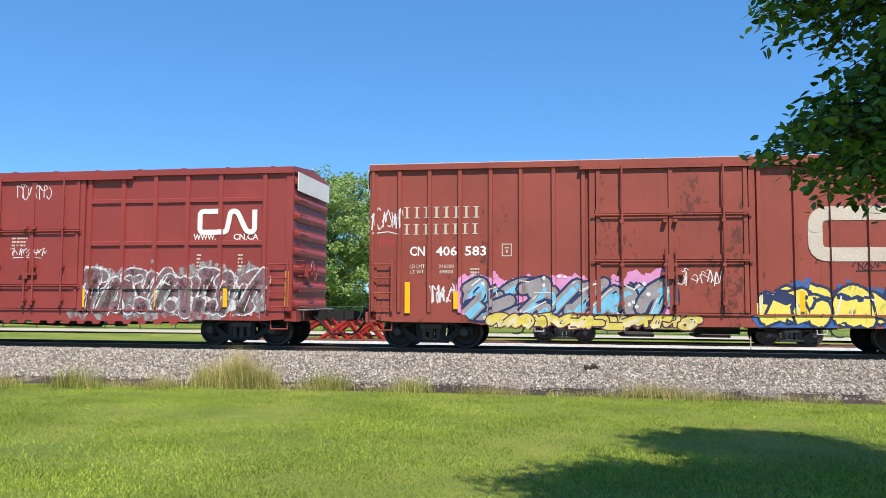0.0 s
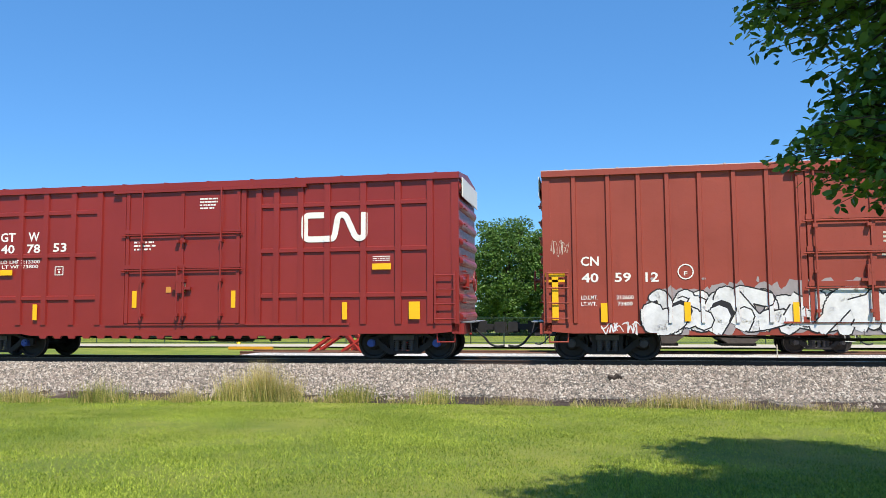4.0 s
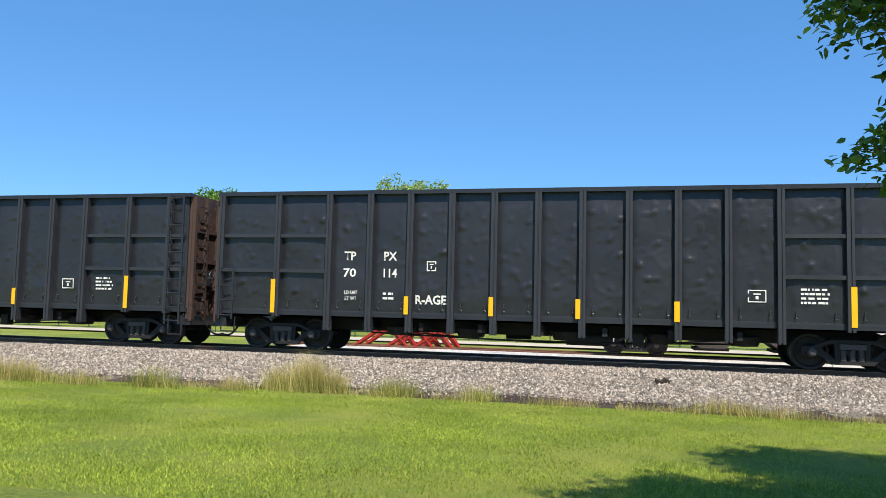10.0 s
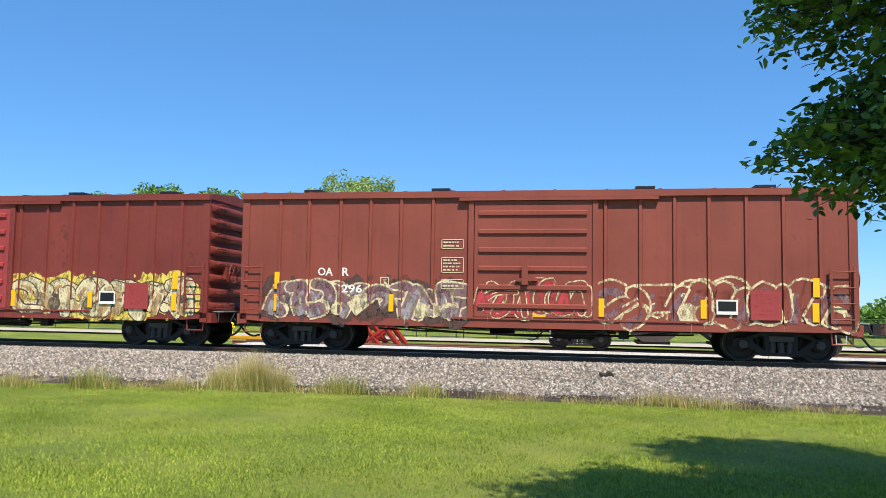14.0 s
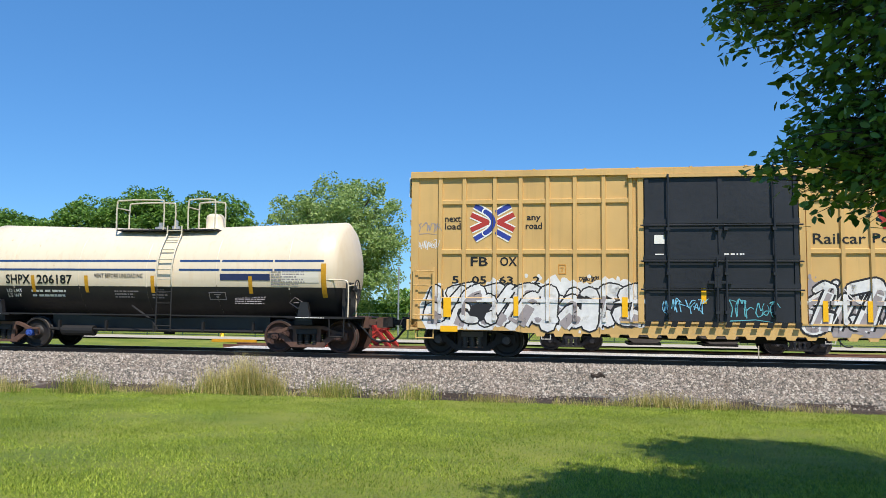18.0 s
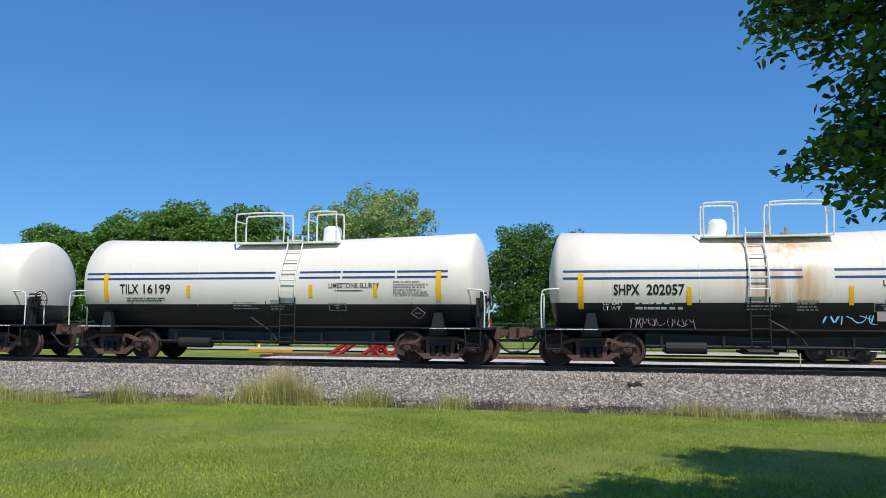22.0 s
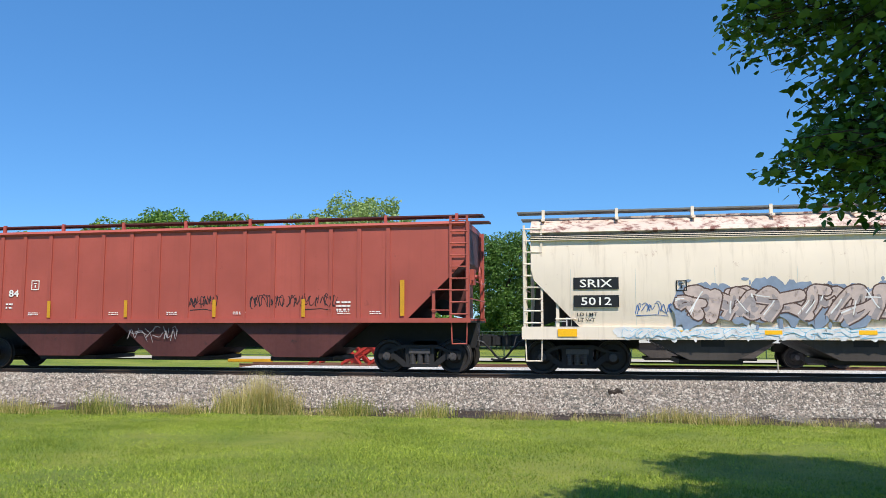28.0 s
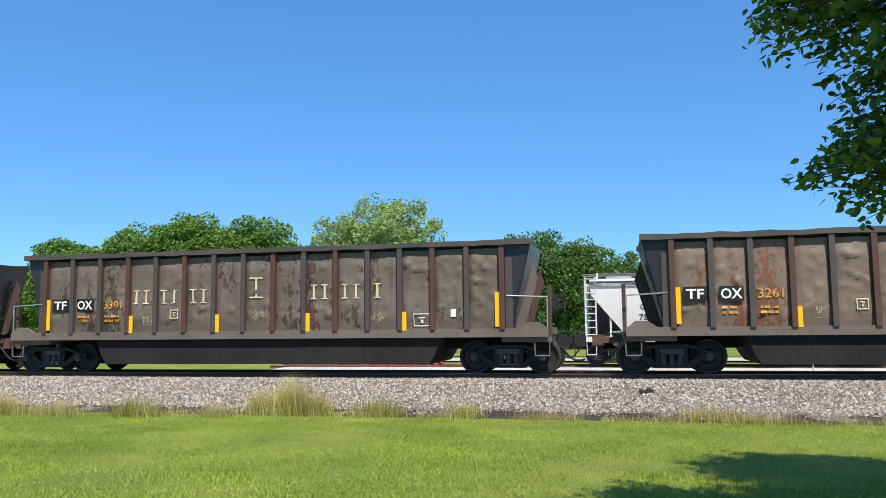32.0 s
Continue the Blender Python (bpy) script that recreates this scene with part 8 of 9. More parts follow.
def prism_box(bm, a, b, ya, yb):
    """One length of a weld bead between two heights."""
    ring = [[bm.verts.new((x, y + o, z)) for x, o in ((-0.006, 0.02), (-0.006, -0.004), (0.006, -0.004), (0.006, 0.02))] for z, y in ((a, ya), (b, yb))]
    for i in range(4):
        bm.faces.new((ring[0][i], ring[0][(i + 1) % 4], ring[1][(i + 1) % 4], ring[1][i]))


def build_hoppers():
    for cx, number, skin, seed in ((-348.9, "76327", HOPPER_GREY, 1), (-361.7, "12206", HOPPER_GREY_B, 2)):
        car = new_car("covered_hopper", "pale grey two-bay covered hopper with dark lettering" if seed == 1 else "grey-beige covered hopper with lilac graffiti and rust-stained roof", "hopper car", cx)
        hopper(car, cx, 5.82, skin, 2, 3.93, 4.27, 1.36, (3.9, 3.0), trucks=4.42, cage=0.35, notch=(1.0, 1.45, 2.75))
        emblem_row(car, 4.4, 3.45, 1.6, 0.56, ("slotted", "wedge", "funnel", "hourglass"), SPRAY["navy"] if seed == 1 else BLACK, -1.575, 0.06)
        words(car, [("GACX", -3.7, 2.45, 0.72, 0.24), (number, -3.6, 1.95, 0.92, 0.27)], BLACK, -1.60, 0.01)
        words(car, [("LD LMT", -3.8, 1.68, 0.5, 0.09), ("LT WT", -3.84, 1.54, 0.42, 0.09)], BLACK, -1.575, 0.005)
        frame_mark(car, -2.3, 2.2, 0.24, 0.24, BLACK, -1.60)
        fine_print(car, 2.9, 2.0, 0.5, 0.3, 3, BLACK, -1.60, seed)
        plate(car, 2.2, 1.75, 0.4, 0.22, BLACK, -1.56, "data_panel")
        fine_print(car, -1.6, 1.55, 0.8, 0.16, 2, BLACK, -1.55, seed)
        strips(car, [(-4.15, 1.95, 0.1, 0.9), (4.1, 1.95, 0.12, 0.95), (-2.3, 1.66, 0.1, 0.46), (-0.3, 1.66, 0.1, 0.46), (1.7, 1.66, 0.1, 0.46)], -1.59)
        plate(car, -5.0, 1.22, 0.5, 0.06, BLACK, -1.562, "edge_lettering")
        if seed == 2:
            wild_piece(car, -2.4, 2.4, 1.4, 2.05, 6, 101, SPRAY["dove"], SPRAY["plum"], SPRAY["lilac"], SPRAY["white"], SPRAY["mauve"], -1.60, (), 0.06, 0.28, 0.04, 0.1, "lilac and grey sprayed piece")
            wild_piece(car, -2.6, 2.6, 1.12, 1.38, 9, 102, SPRAY["pink"], SPRAY["lilac"], SPRAY["pink"], None, None, -1.562, (), 0.06, 0.4, 0.04, 0.1, "pink sprayed fringe on the sill")
        lay_on(car, lambda x, z: hopper_side(z, 1.36, 3.93), 1.37)
    cx = -374.45
    car = new_car("covered_hopper", "pale grey covered hopper with blue emblem and rounded sides", "hopper car", cx)
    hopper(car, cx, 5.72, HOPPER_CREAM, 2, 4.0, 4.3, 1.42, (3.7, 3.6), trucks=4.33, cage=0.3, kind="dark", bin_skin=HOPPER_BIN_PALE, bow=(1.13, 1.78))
    for x in (-4.35, -2.05, -0.75, 0.65, 2.1, 4.2):
        shared("weld_seam", ("weld_seam",), lambda: sheet_seam(1.42, 4.0), HOPPER_GREY, car, pose(x, 0, 0))
    emblem_row(car, 3.55, 3.55, 1.65, 0.6, ("slotted", "wedge", "funnel", "hourglass"), EMBLEM_BLUE, -1.575, 0.06)
    words(car, [("GACX", -3.82, 2.5, 0.85, 0.25), ("53751", -3.8, 2.06, 0.87, 0.27)], BLACK, -1.61, 0.005)
    words(car, [("LD LMT 233200", -3.82, 1.75, 0.9, 0.09), ("LT WT 52800", -3.87, 1.6, 0.8, 0.09)], BLACK, -1.59, 0.004)
    frame_mark(car, -2.73, 2.3, 0.24, 0.24, BLACK, -1.61)
    words(car, [("DO NOT HAMMER ON CAR", -0.07, 2.57, 0.98, 0.085), ("OPEN HATCH COVERS", -0.03, 2.19, 0.78, 0.075), ("BEFORE UNLOADING CAR", -0.03, 2.09, 0.92, 0.075)], SPRAY["rose"], -1.61, 0.001)
    fine_print(car, -1.3, 1.65, 0.5, 0.14, 3, SPRAY["rose"], -1.6, 4)
    for x, w in ((-0.3, 0.42), (0.38, 0.45), (-3.12, 0.24)):
        fine_print(car, x, 1.6, w, 0.1, 2, BLACK, -1.6, 5)
    for x in (-2.2, 1.6):
        plate(car, x, 1.66, 0.26, 0.16, SPRAY["dove"], -1.59, "paper_placard")
    fine_print(car, 4.3, 1.9, 0.6, 0.3, 3, BLACK, -1.59, 6)
    strips(car, [(-4.42, 2.0, 0.09, 0.9), (5.0, 2.0, 0.12, 1.0), (-1.9, 1.7, 0.1, 0.46), (0.0, 1.7, 0.1, 0.46), (2.0, 1.7, 0.1, 0.46)], -1.6)
    scrawl(car, 3.6, 1.75, 1.1, 0.4, 103, SPRAY["blue"], -1.6, 0.045, label="blue scrawl")
    scrawl(car, -2.6, 1.75, 0.6, 0.3, 104, SPRAY["dove"], -1.59, 0.012)

    lay_on(car, lambda x, z: hopper_side(z, 1.42, 4.0), 1.43)
    cx = -389.7
    car = new_car("covered_hopper", "stained white three-bay covered hopper with turquoise and brown graffiti", "hopper car", cx)
    hopper(car, cx, 8.15, HOPPER_WHITE, 3, 3.6, 4.1, 1.24, (6.7, 2.5), trucks=6.77, cage=0.25, dirt_roof=RUST_ROOF, sill_h=0.32, kind="dark")
    for z in (2.33, 1.88):
        plate(car, -6.27, z, 1.12, 0.3, BLACK, -1.59, "number_panel", 0.012)
    words(car, [("SRIX", -6.27, 2.33, 0.8, 0.2), ("5012", -6.27, 1.88, 0.75, 0.2)], WHITE, -1.606, 0.01)
    words(car, [("LD LMT", -6.5, 1.55, 0.5, 0.09), ("LT WT", -6.52, 1.41, 0.42, 0.09)], BLACK, -1.56, 0.004)
    frame_mark(car, -4.2, 2.25, 0.26, 0.26, BLACK, -1.61)
    fine_print(car, 6.2, 2.1, 0.6, 0.3, 3, BLACK, -1.6, 2)
    plate(car, 6.25, 1.6, 0.4, 0.26, BLACK, -1.56, "data_panel")
    strips(car, [(-7.0, 1.09, 0.48, 0.19), (-4.2, 1.1, 0.4, 0.1), (-2.1, 1.1, 0.4, 0.1), (0.0, 1.1, 0.4, 0.1), (2.6, 1.1, 0.4, 0.1), (4.7, 1.1, 0.45, 0.1), (7.1, 1.05, 0.55, 0.22)], -1.578, YELLOW)
    wild_piece(car, -4.3, 0.6, 1.28, 2.3, 6, 111, SPRAY["beige"], SPRAY["brown"], SPRAY["slate"], SPRAY["white"], SPRAY["dove"], -1.58, (), 0.06, 0.3, 0.035, 0.3, "brown and cream sprayed piece on grey")
    wild_piece(car, 0.8, 6.0, 1.28, 2.35, 6, 112, SPRAY["aqua"], SPRAY["navy"], WORN["dove"], SPRAY["white"], SPRAY["sky"], -1.58, (), 0.06, 0.26, 0.04, 0.3, "turquoise sprayed piece")
    wild_piece(car, -5.6, 6.2, 0.93, 1.22, 16, 113, SPRAY["white"], SPRAY["sky"], SPRAY["white"], None, None, -1.563, (), 0.06, 0.3, 0.04, 0.3, "pale blue sprayed fringe on the sill")
    scrawl(car, -4.9, 1.7, 0.8, 0.3, 114, SPRAY["blue"], -1.57, 0.02)

    for x in (-6.9, -5.3, -3.4, -1.5, 2.6, 5.0, 6.9):
        shared("weld_seam", ("weld_seam_low",), lambda: sheet_seam(1.24, 3.6), HOPPER_GREY, car, pose(x, 0, 0))
    lay_on(car, lambda x, z: hopper_side(z, 1.24, 3.6), 1.26, True, 0.02)
    for cx, num, seed in ((-407.6, "84", 1), (-425.8, "72", 2)):
        car = new_car("covered_hopper", "red covered hopper with black scrawls on its side" if seed == 1 else "red covered hopper with vertical side posts", "hopper car", cx)
        posts = [-7.05, -6.25, -5.55, -4.8, -3.95, -3.1, -2.25, -1.35, -0.5, 0.4, 1.2, 2.1, 2.95, 3.8, 4.6, 5.4, 6.2]
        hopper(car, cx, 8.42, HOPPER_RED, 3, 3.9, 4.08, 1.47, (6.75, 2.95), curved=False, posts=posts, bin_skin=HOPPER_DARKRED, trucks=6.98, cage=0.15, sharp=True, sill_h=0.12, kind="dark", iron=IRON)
        o = -6.6
        words(car, [("IT", o, 2.66, 0.26, 0.21), ("FX", o + 0.72, 2.66, 0.34, 0.21), ("47", o, 2.22, 0.38, 0.21), ("51" if seed == 1 else "50", o + 0.74, 2.22, 0.34, 0.21), (num, o + 1.5, 2.22, 0.33, 0.21)], WHITE, -1.5)
        frame_mark(car, -4.4, 2.45, 0.26, 0.28, WHITE, -1.5)
        fine_print(car, -5.2, 1.85, 0.3, 0.2, 2, WHITE, -1.5, 2)
        fine_print(car, -5.95, 1.85, 0.3, 0.2, 2, WHITE, -1.5, 3)
        for k, x in enumerate((-4.4, -1.8, 0.0, 2.0, 5.0, 5.9)):
            fine_print(car, x, 1.62, 0.4, 0.1, 2, WHITE, -1.5, k + 4)
        fine_print(car, 5.0, 1.8, 0.45, 0.3, 3, WHITE, -1.5, 30)
        strips(car, [(-6.95, 2.0, 0.1, 0.9), (6.6, 2.0, 0.12, 0.95), (-3.9, 1.75, 0.1, 0.48), (-1.45, 1.75, 0.1, 0.48), (1.25, 1.75, 0.1, 0.48), (3.85, 1.75, 0.1, 0.48)], -1.535)
        if seed == 1:
            for i, (x, w) in enumerate(((0.85, 0.7), (2.6, 0.6), (3.4, 0.7), (4.25, 0.8))):
                scrawl(car, x, 1.95, w, 0.4, 120 + i, SPRAY["dark"], -1.48, 0.028, [(p - 0.03, p + 0.03) for p in posts], 0.05)
            scrawl(car, -0.7, 1.05, 1.3, 0.5, 125, SPRAY["dove"], -1.43, 0.025)


build_hoppers()
# ---- beyond the train: parked hopper, bumping post, road things, fence, trees ----
def parked_hopper():
    car = tagged(empty("parked_hopper", "white cement hopper parked on the siding", "hopper car", "", pose(4.7, SIDE_Y, SIDE_Z)))
    hopper(car, None, 6.1, CEMENT_WHITE, 2, 3.62, 3.84, 1.28, (4.3, 3.1), trucks=4.72, cage=0.3)
    words(car, [("CEFX", -3.35, 2.55, 0.75, 0.26), ("75677", -3.3, 2.1, 0.95, 0.26)], BLACK, -1.6, 0.01)
    frame_mark(car, -1.9, 2.35, 0.26, 0.28, BLACK, -1.61)
    scrawl(car, -3.2, 1.55, 1.3, 0.35, 130, SPRAY["dark"], -1.57, 0.04)
    scrawl(car, -1.2, 1.5, 1.5, 0.35, 131, SPRAY["dark"], -1.57, 0.04, count=6)


parked_hopper()


def bumping_post():
    post = empty("bumping_post", "red steel bumping post at the end of the siding", "bumping post", "", pose(-12.9, SIDE_Y, SIDE_Z))
    for x, foot in ((0.0, 2.48), (1.6, 3.7), (2.9, 4.65)):
        for y in (-0.75, 0.75):
            bm = bmesh.new()
            strip(bm, (x, y, -0.02), (x + 1.75, y, 1.15), 0.2, 0.03)
            strip(bm, (x, y - 0.07, -0.02), (x + 1.75, y - 0.07, 1.15), 0.05, 0.12)
            part("long_brace", bm, RED_STEEL, post)
            bm = bmesh.new()
            strip(bm, (foot - 1.0, y + 0.02, 1.2), (foot, y + 0.02, -0.04), 0.26, 0.03)
            strip(bm, (foot - 0.91, y - 0.05, 1.2), (foot + 0.09, y - 0.05, -0.04), 0.05, 0.14)
            part("steep_leg", bm, RED_STEEL, post)
    part("head", boxes((3.9, 4.15, -0.8, 0.8, 0.75, 1.15)), RED_STEEL, post)
    part("base_bar", boxes((-0.2, 4.9, -0.86, -0.66, -0.04, 0.03)), RUSTY_RAIL, post)


bumping_post()


def hydrant():
    h = empty("fire_hydrant", "yellow fire hydrant on the grass", "hydrant", "", pose(*HYDRANT, ground_z(HYDRANT[1])))
    part("barrel", lathe([(0.17, 0), (0.17, 0.05), (0.12, 0.08), (0.12, 0.55), (0.16, 0.58), (0.16, 0.64), (0.12, 0.72), (0.05, 0.8), (0.03, 0.86)], 14, "z"), YELLOW_PAINT, h, "", True)
    bm = bmesh.new()
    rod(bm, (-0.24, 0, 0.45), (0.24, 0, 0.45), 0.07, 10)
    rod(bm, (0, -0.24, 0.38), (0, 0, 0.38), 0.09, 10)
    part("nozzle", bm, YELLOW_PAINT, h)


YELLOW_PAINT = plain("yellow_paint", (246, 204, 40), 0.45, 0.06, 10)
HYDRANT = (-20.9, 22.6)
hydrant()
bm = boxes((-1.3, 1.3, -0.1, 0.1, -0.1, 0.07))
bmesh.ops.bevel(bm, geom=bm.edges[:], offset=0.03, segments=2, affect="EDGES")
kerb = tagged(part("parking_kerb", bm, DIM_YELLOW), "yellow painted concrete kerb block", "kerb")
kerb.matrix_basis = pose(-18.3, 18.7, -0.66)


def fence():
    f = tagged(empty("chain_link_fence", "green chain-link fence in front of the trees", "fence"), kind="structure")
    x0, x1, y, z0, z1 = -50, 30, 25.5, -0.72, 0.85
    x = x0
    while x <= x1:
        shared("fence_post", ("fpost",), lambda: lathe([(0.035, 0), (0.035, 1.6), (0.045, 1.62), (0.01, 1.66)], 8, "z"), FENCE_GREEN, f, pose(x, y, z0))
        x += 2.5
    for z in (z0 + 0.08, z1):
        bm = bmesh.new()
        rod(bm, (x0, y, z), (x1, y, z), 0.022, 6)
        part("fence_rail", bm, FENCE_GREEN, f)
    verts, faces = [], []
    for d in (-1, 1):
        for i in range(int((x1 - x0) / 0.16)):
            a, t = x0 + i * 0.16, 0.004
            b = len(verts)
            verts += [(a - t, y, z0 + 0.05), (a + t, y, z0 + 0.05), (a + d * 1.5 + t, y, z1), (a + d * 1.5 - t, y, z1)]
            faces.append((b, b + 1, b + 2, b + 3))
    tagged(sheet_mesh("chain_link", verts, faces, FENCE_GREEN, f), kind="stuff")


fence()


def pole(x, y, h, r, material, name, label, category):
    p = tagged(part(name, lathe([(r * 1.3, 0), (r, 0.1), (r * 0.8, h), (0.01, h + 0.02)], 10, "z"), material), label, category)
    p.matrix_basis = pose(x, y, ground_z(y) - 0.02)


pole(-11.2, 28.0, 4.6, 0.06, GALV, "lamp_pole", "slim grey steel pole by the fence", "pole")
for x in (-9.2, -6.9):
    stake = empty("marker_post", "red-topped marker post beyond the road", "post", "", pose(x, 24.6, -0.72))
    part("stake", lathe([(0.03, 0), (0.03, 0.75)], 8, "z"), IRON, stake)
    part("sleeve", lathe([(0.02, 0.6), (0.085, 0.62), (0.085, 1.85), (0.05, 1.9)], 10, "z"), RED_STEEL, stake, "red painted sleeve")
pole(6.5, 7.4, 0.9, 0.025, CONCRETE, "marker_stake", "thin pale stake with an orange cap", "stake")


def leaves_at(points, size, rnd, droop=0.3):
    """Small bent leaves: a vertex array and faces. points: n by 3."""
    n = len(points)
    d = rnd.normal(size=(n, 3))
    d[:, 2] = d[:, 2] * 0.6 - droop
    d /= np.linalg.norm(d, axis=1)[:, None]
    s = np.cross(d, rnd.normal(size=(n, 3)))
    s /= np.linalg.norm(s, axis=1)[:, None]
    up = np.cross(d, s)
    L = (size * rnd.uniform(0.7, 1.3, n))[:, None]
    a, b, c = points - d * L * 0.5, points + s * L * 0.3 + up * L * 0.06, points + d * L * 0.5
    e = points - s * L * 0.3 + up * L * 0.06
    v = np.stack([a, b, c, e], 1).reshape(-1, 3)
    return v, np.arange(4 * n).reshape(-1, 4)


def fast_mesh(name, v, f, material, parent=None, label=""):
    me = bpy.data.meshes.new(name)
    k = f.shape[1]
    me.vertices.add(len(v))
    me.vertices.foreach_set("co", np.ascontiguousarray(v, dtype=np.float32).reshape(-1))
    me.loops.add(f.size)
    me.loops.foreach_set("vertex_index", np.ascontiguousarray(f, dtype=np.int32).reshape(-1))
    me.polygons.add(len(f))
    me.polygons.foreach_set("loop_start", np.arange(0, f.size, k, dtype=np.int32))
    me.update(calc_edges=True)
    me.materials.append(material)
    ob = new(name, me)
    ob.parent = parent
    return tagged(ob, label)


def far_tree(x, y, rx, top, material, seed, label, leaf=0.26, dense=1.0, ry=None, low=0.1):
    """A broad tree: tapered trunk, limbs, and a crown of clumps of small leaves with gaps between them."""
    rnd = np.random.RandomState(seed)
    ry = ry or rx * 0.75
    g = ground_z(y)
    tree = empty("tree", label, "tree", "", pose(x, y, g))
    h = top - g
    bm = bmesh.new()
    rod(bm, (0, 0, -0.1), (0.1, 0, h * 0.45), 0.32, 9, 0.2)
    for i in range(6):
        a = i * 1.05 + rnd.rand()
        rod(bm, (0.05, 0, h * (0.25 + 0.05 * i)), (rx * 0.55 * math.cos(a), ry * 0.55 * math.sin(a), h * (0.5 + 0.07 * i)), 0.12, 6, 0.04)
    part("trunk", bm, BARK, tree)
    pts = []
    clumps = int(300 * dense * rx / 5)
    for i in range(clumps):
        u = rnd.normal(size=3)
        u /= np.linalg.norm(u)
        k = rnd.uniform(0.25, 1.0) ** 0.6
        lump = 1 + 0.16 * noise.noise(Vector((u[0] * 2 + seed, u[1] * 2, u[2] * 2)))
        cz = low * h + h * (1 - low) * 0.5
        c = np.array((u[0] * rx * k * lump, u[1] * ry * k * lump, cz + u[2] * h * (1 - low) * 0.5 * k * lump))
        # fuller above, still leafy to the ground
        r = rnd.uniform(0.5, 1.05)
        n = int(rnd.uniform(90, 150))
        q = rnd.normal(size=(n, 3))
        q /= np.linalg.norm(q, axis=1)[:, None]
        pts.append(c + q * (r * rnd.uniform(0.3, 1.0, n)[:, None] ** 0.5) * (1.0, 1.0, 0.75))
    p = np.concatenate(pts)
    p = p[p[:, 2] > 0.15]
    v, f = leaves_at(p, leaf, rnd)
    tagged(fast_mesh("crown", v, f, material, tree), kind="stuff")


DARK = "leafy dark green tree beyond the road"
for x, y, rx, top, mt, seed, label, leaf in (
        (-52.0, 40, 4.0, 7.6, LEAF_DARK, 1, "small dark green tree beyond the road", 0.26), (-46.5, 36, 3.2, 9.3, LEAF_DARK, 2, DARK, 0.26), (-41.0, 38, 4.6, 9.9, LEAF_DARK, 3, DARK, 0.26), (-35.0, 37, 5.0, 11.2, LEAF_DARK, 4, "broad dark green tree beyond the road", 0.26),
        (-29.0, 37, 4.6, 10.4, LEAF_DARK, 5, DARK, 0.26), (-18.2, 36, 6.1, 11.2, LEAF_LIGHT, 6, "broad pale green willow-like tree beyond the road", 0.22), (-6.4, 40, 3.2, 9.0, LEAF_MID, 7, "fresh green slender-leaved tree beyond the road", 0.2),
        (-2.4, 40, 3.0, 8.2, LEAF_MID, 8, "fresh green tree behind the parked hopper", 0.2), (1.0, 42, 3.0, 7.0, LEAF_MID, 9, "low green tree behind the parked hopper", 0.2)):
    far_tree(x, y, rx, top, mt, seed, label, leaf, 1.35)


def hedge():
    """Shrubs under the trees that close the view along the fence."""
    rnd = np.random.RandomState(40)
    n = 42000
    p = np.stack([rnd.uniform(-62, 30, n), rnd.uniform(41, 47, n), -0.7 + 3.4 * rnd.rand(n) ** 0.8], 1)
    p[:, 2] *= 0.8 + 0.25 * np.sin(p[:, 0] * 0.8)
    v, f = leaves_at(p, 0.42, rnd)
    tagged(fast_mesh("far_shrubs", v, f, LEAF_DARK), "dark shrubs far behind the fence", "shrubs", "", "stuff")


hedge()
# ---- the lawn's blades, the tall grass along the ballast, the tree that overhangs the lawn ----
def blades(name, xy, height, width, material, seed, label, lean=0.35):
    rnd = np.random.RandomState(seed)
    n = len(xy)
    z = np.array([ground_at(float(a), float(b)) for a, b in xy]) - 0.005
    a = rnd.uniform(0, 2 * math.pi, n)
    h = height * rnd.uniform(0.4, 1.25, n)
    w = width * rnd.uniform(0.7, 1.3, n)
    base = np.stack([xy[:, 0], xy[:, 1], z], 1)
    side = np.stack([np.cos(a) * w, np.sin(a) * w, np.zeros(n)], 1)
    b = rnd.uniform(0, 2 * math.pi, n)
    k = lean * rnd.uniform(0.2, 1.2, n) * h
    tip = base + np.stack([np.cos(b) * k, np.sin(b) * k, h], 1)
    v = np.stack([base - side, base + side, tip], 1).reshape(-1, 3)
    tagged(fast_mesh(name, v, np.arange(3 * n).reshape(-1, 3), material), label, "grass", "", "stuff")


def lawn_blades():
    rnd = np.random.RandomState(11)
    n = 470000
    y = -4.0 - 11.2 * rnd.rand(n) ** 0.9
    half = 0.66 * (y + 21.3) + 1.5
    x = -0.19 * (y + 21.3) + half * rnd.uniform(-1, 1, n)
    keep = np.array([noise.noise(Vector((float(a) * 0.5, float(b) * 0.5, 1))) + 0.75 > c for a, b, c in zip(x, y, rnd.rand(n))])
    xy = np.stack([x, y], 1)[keep]
    k = len(xy) * 7 // 8
    blades("lawn_grass", xy[:k], 0.03, 0.0055, BLADES, 12, "short mown grass blades of the lawn", 1.1)
    blades("lawn_tips", xy[k:], 0.045, 0.0045, BLADES, 14, "longer pale grass tips in the lawn", 0.8)


lawn_blades()


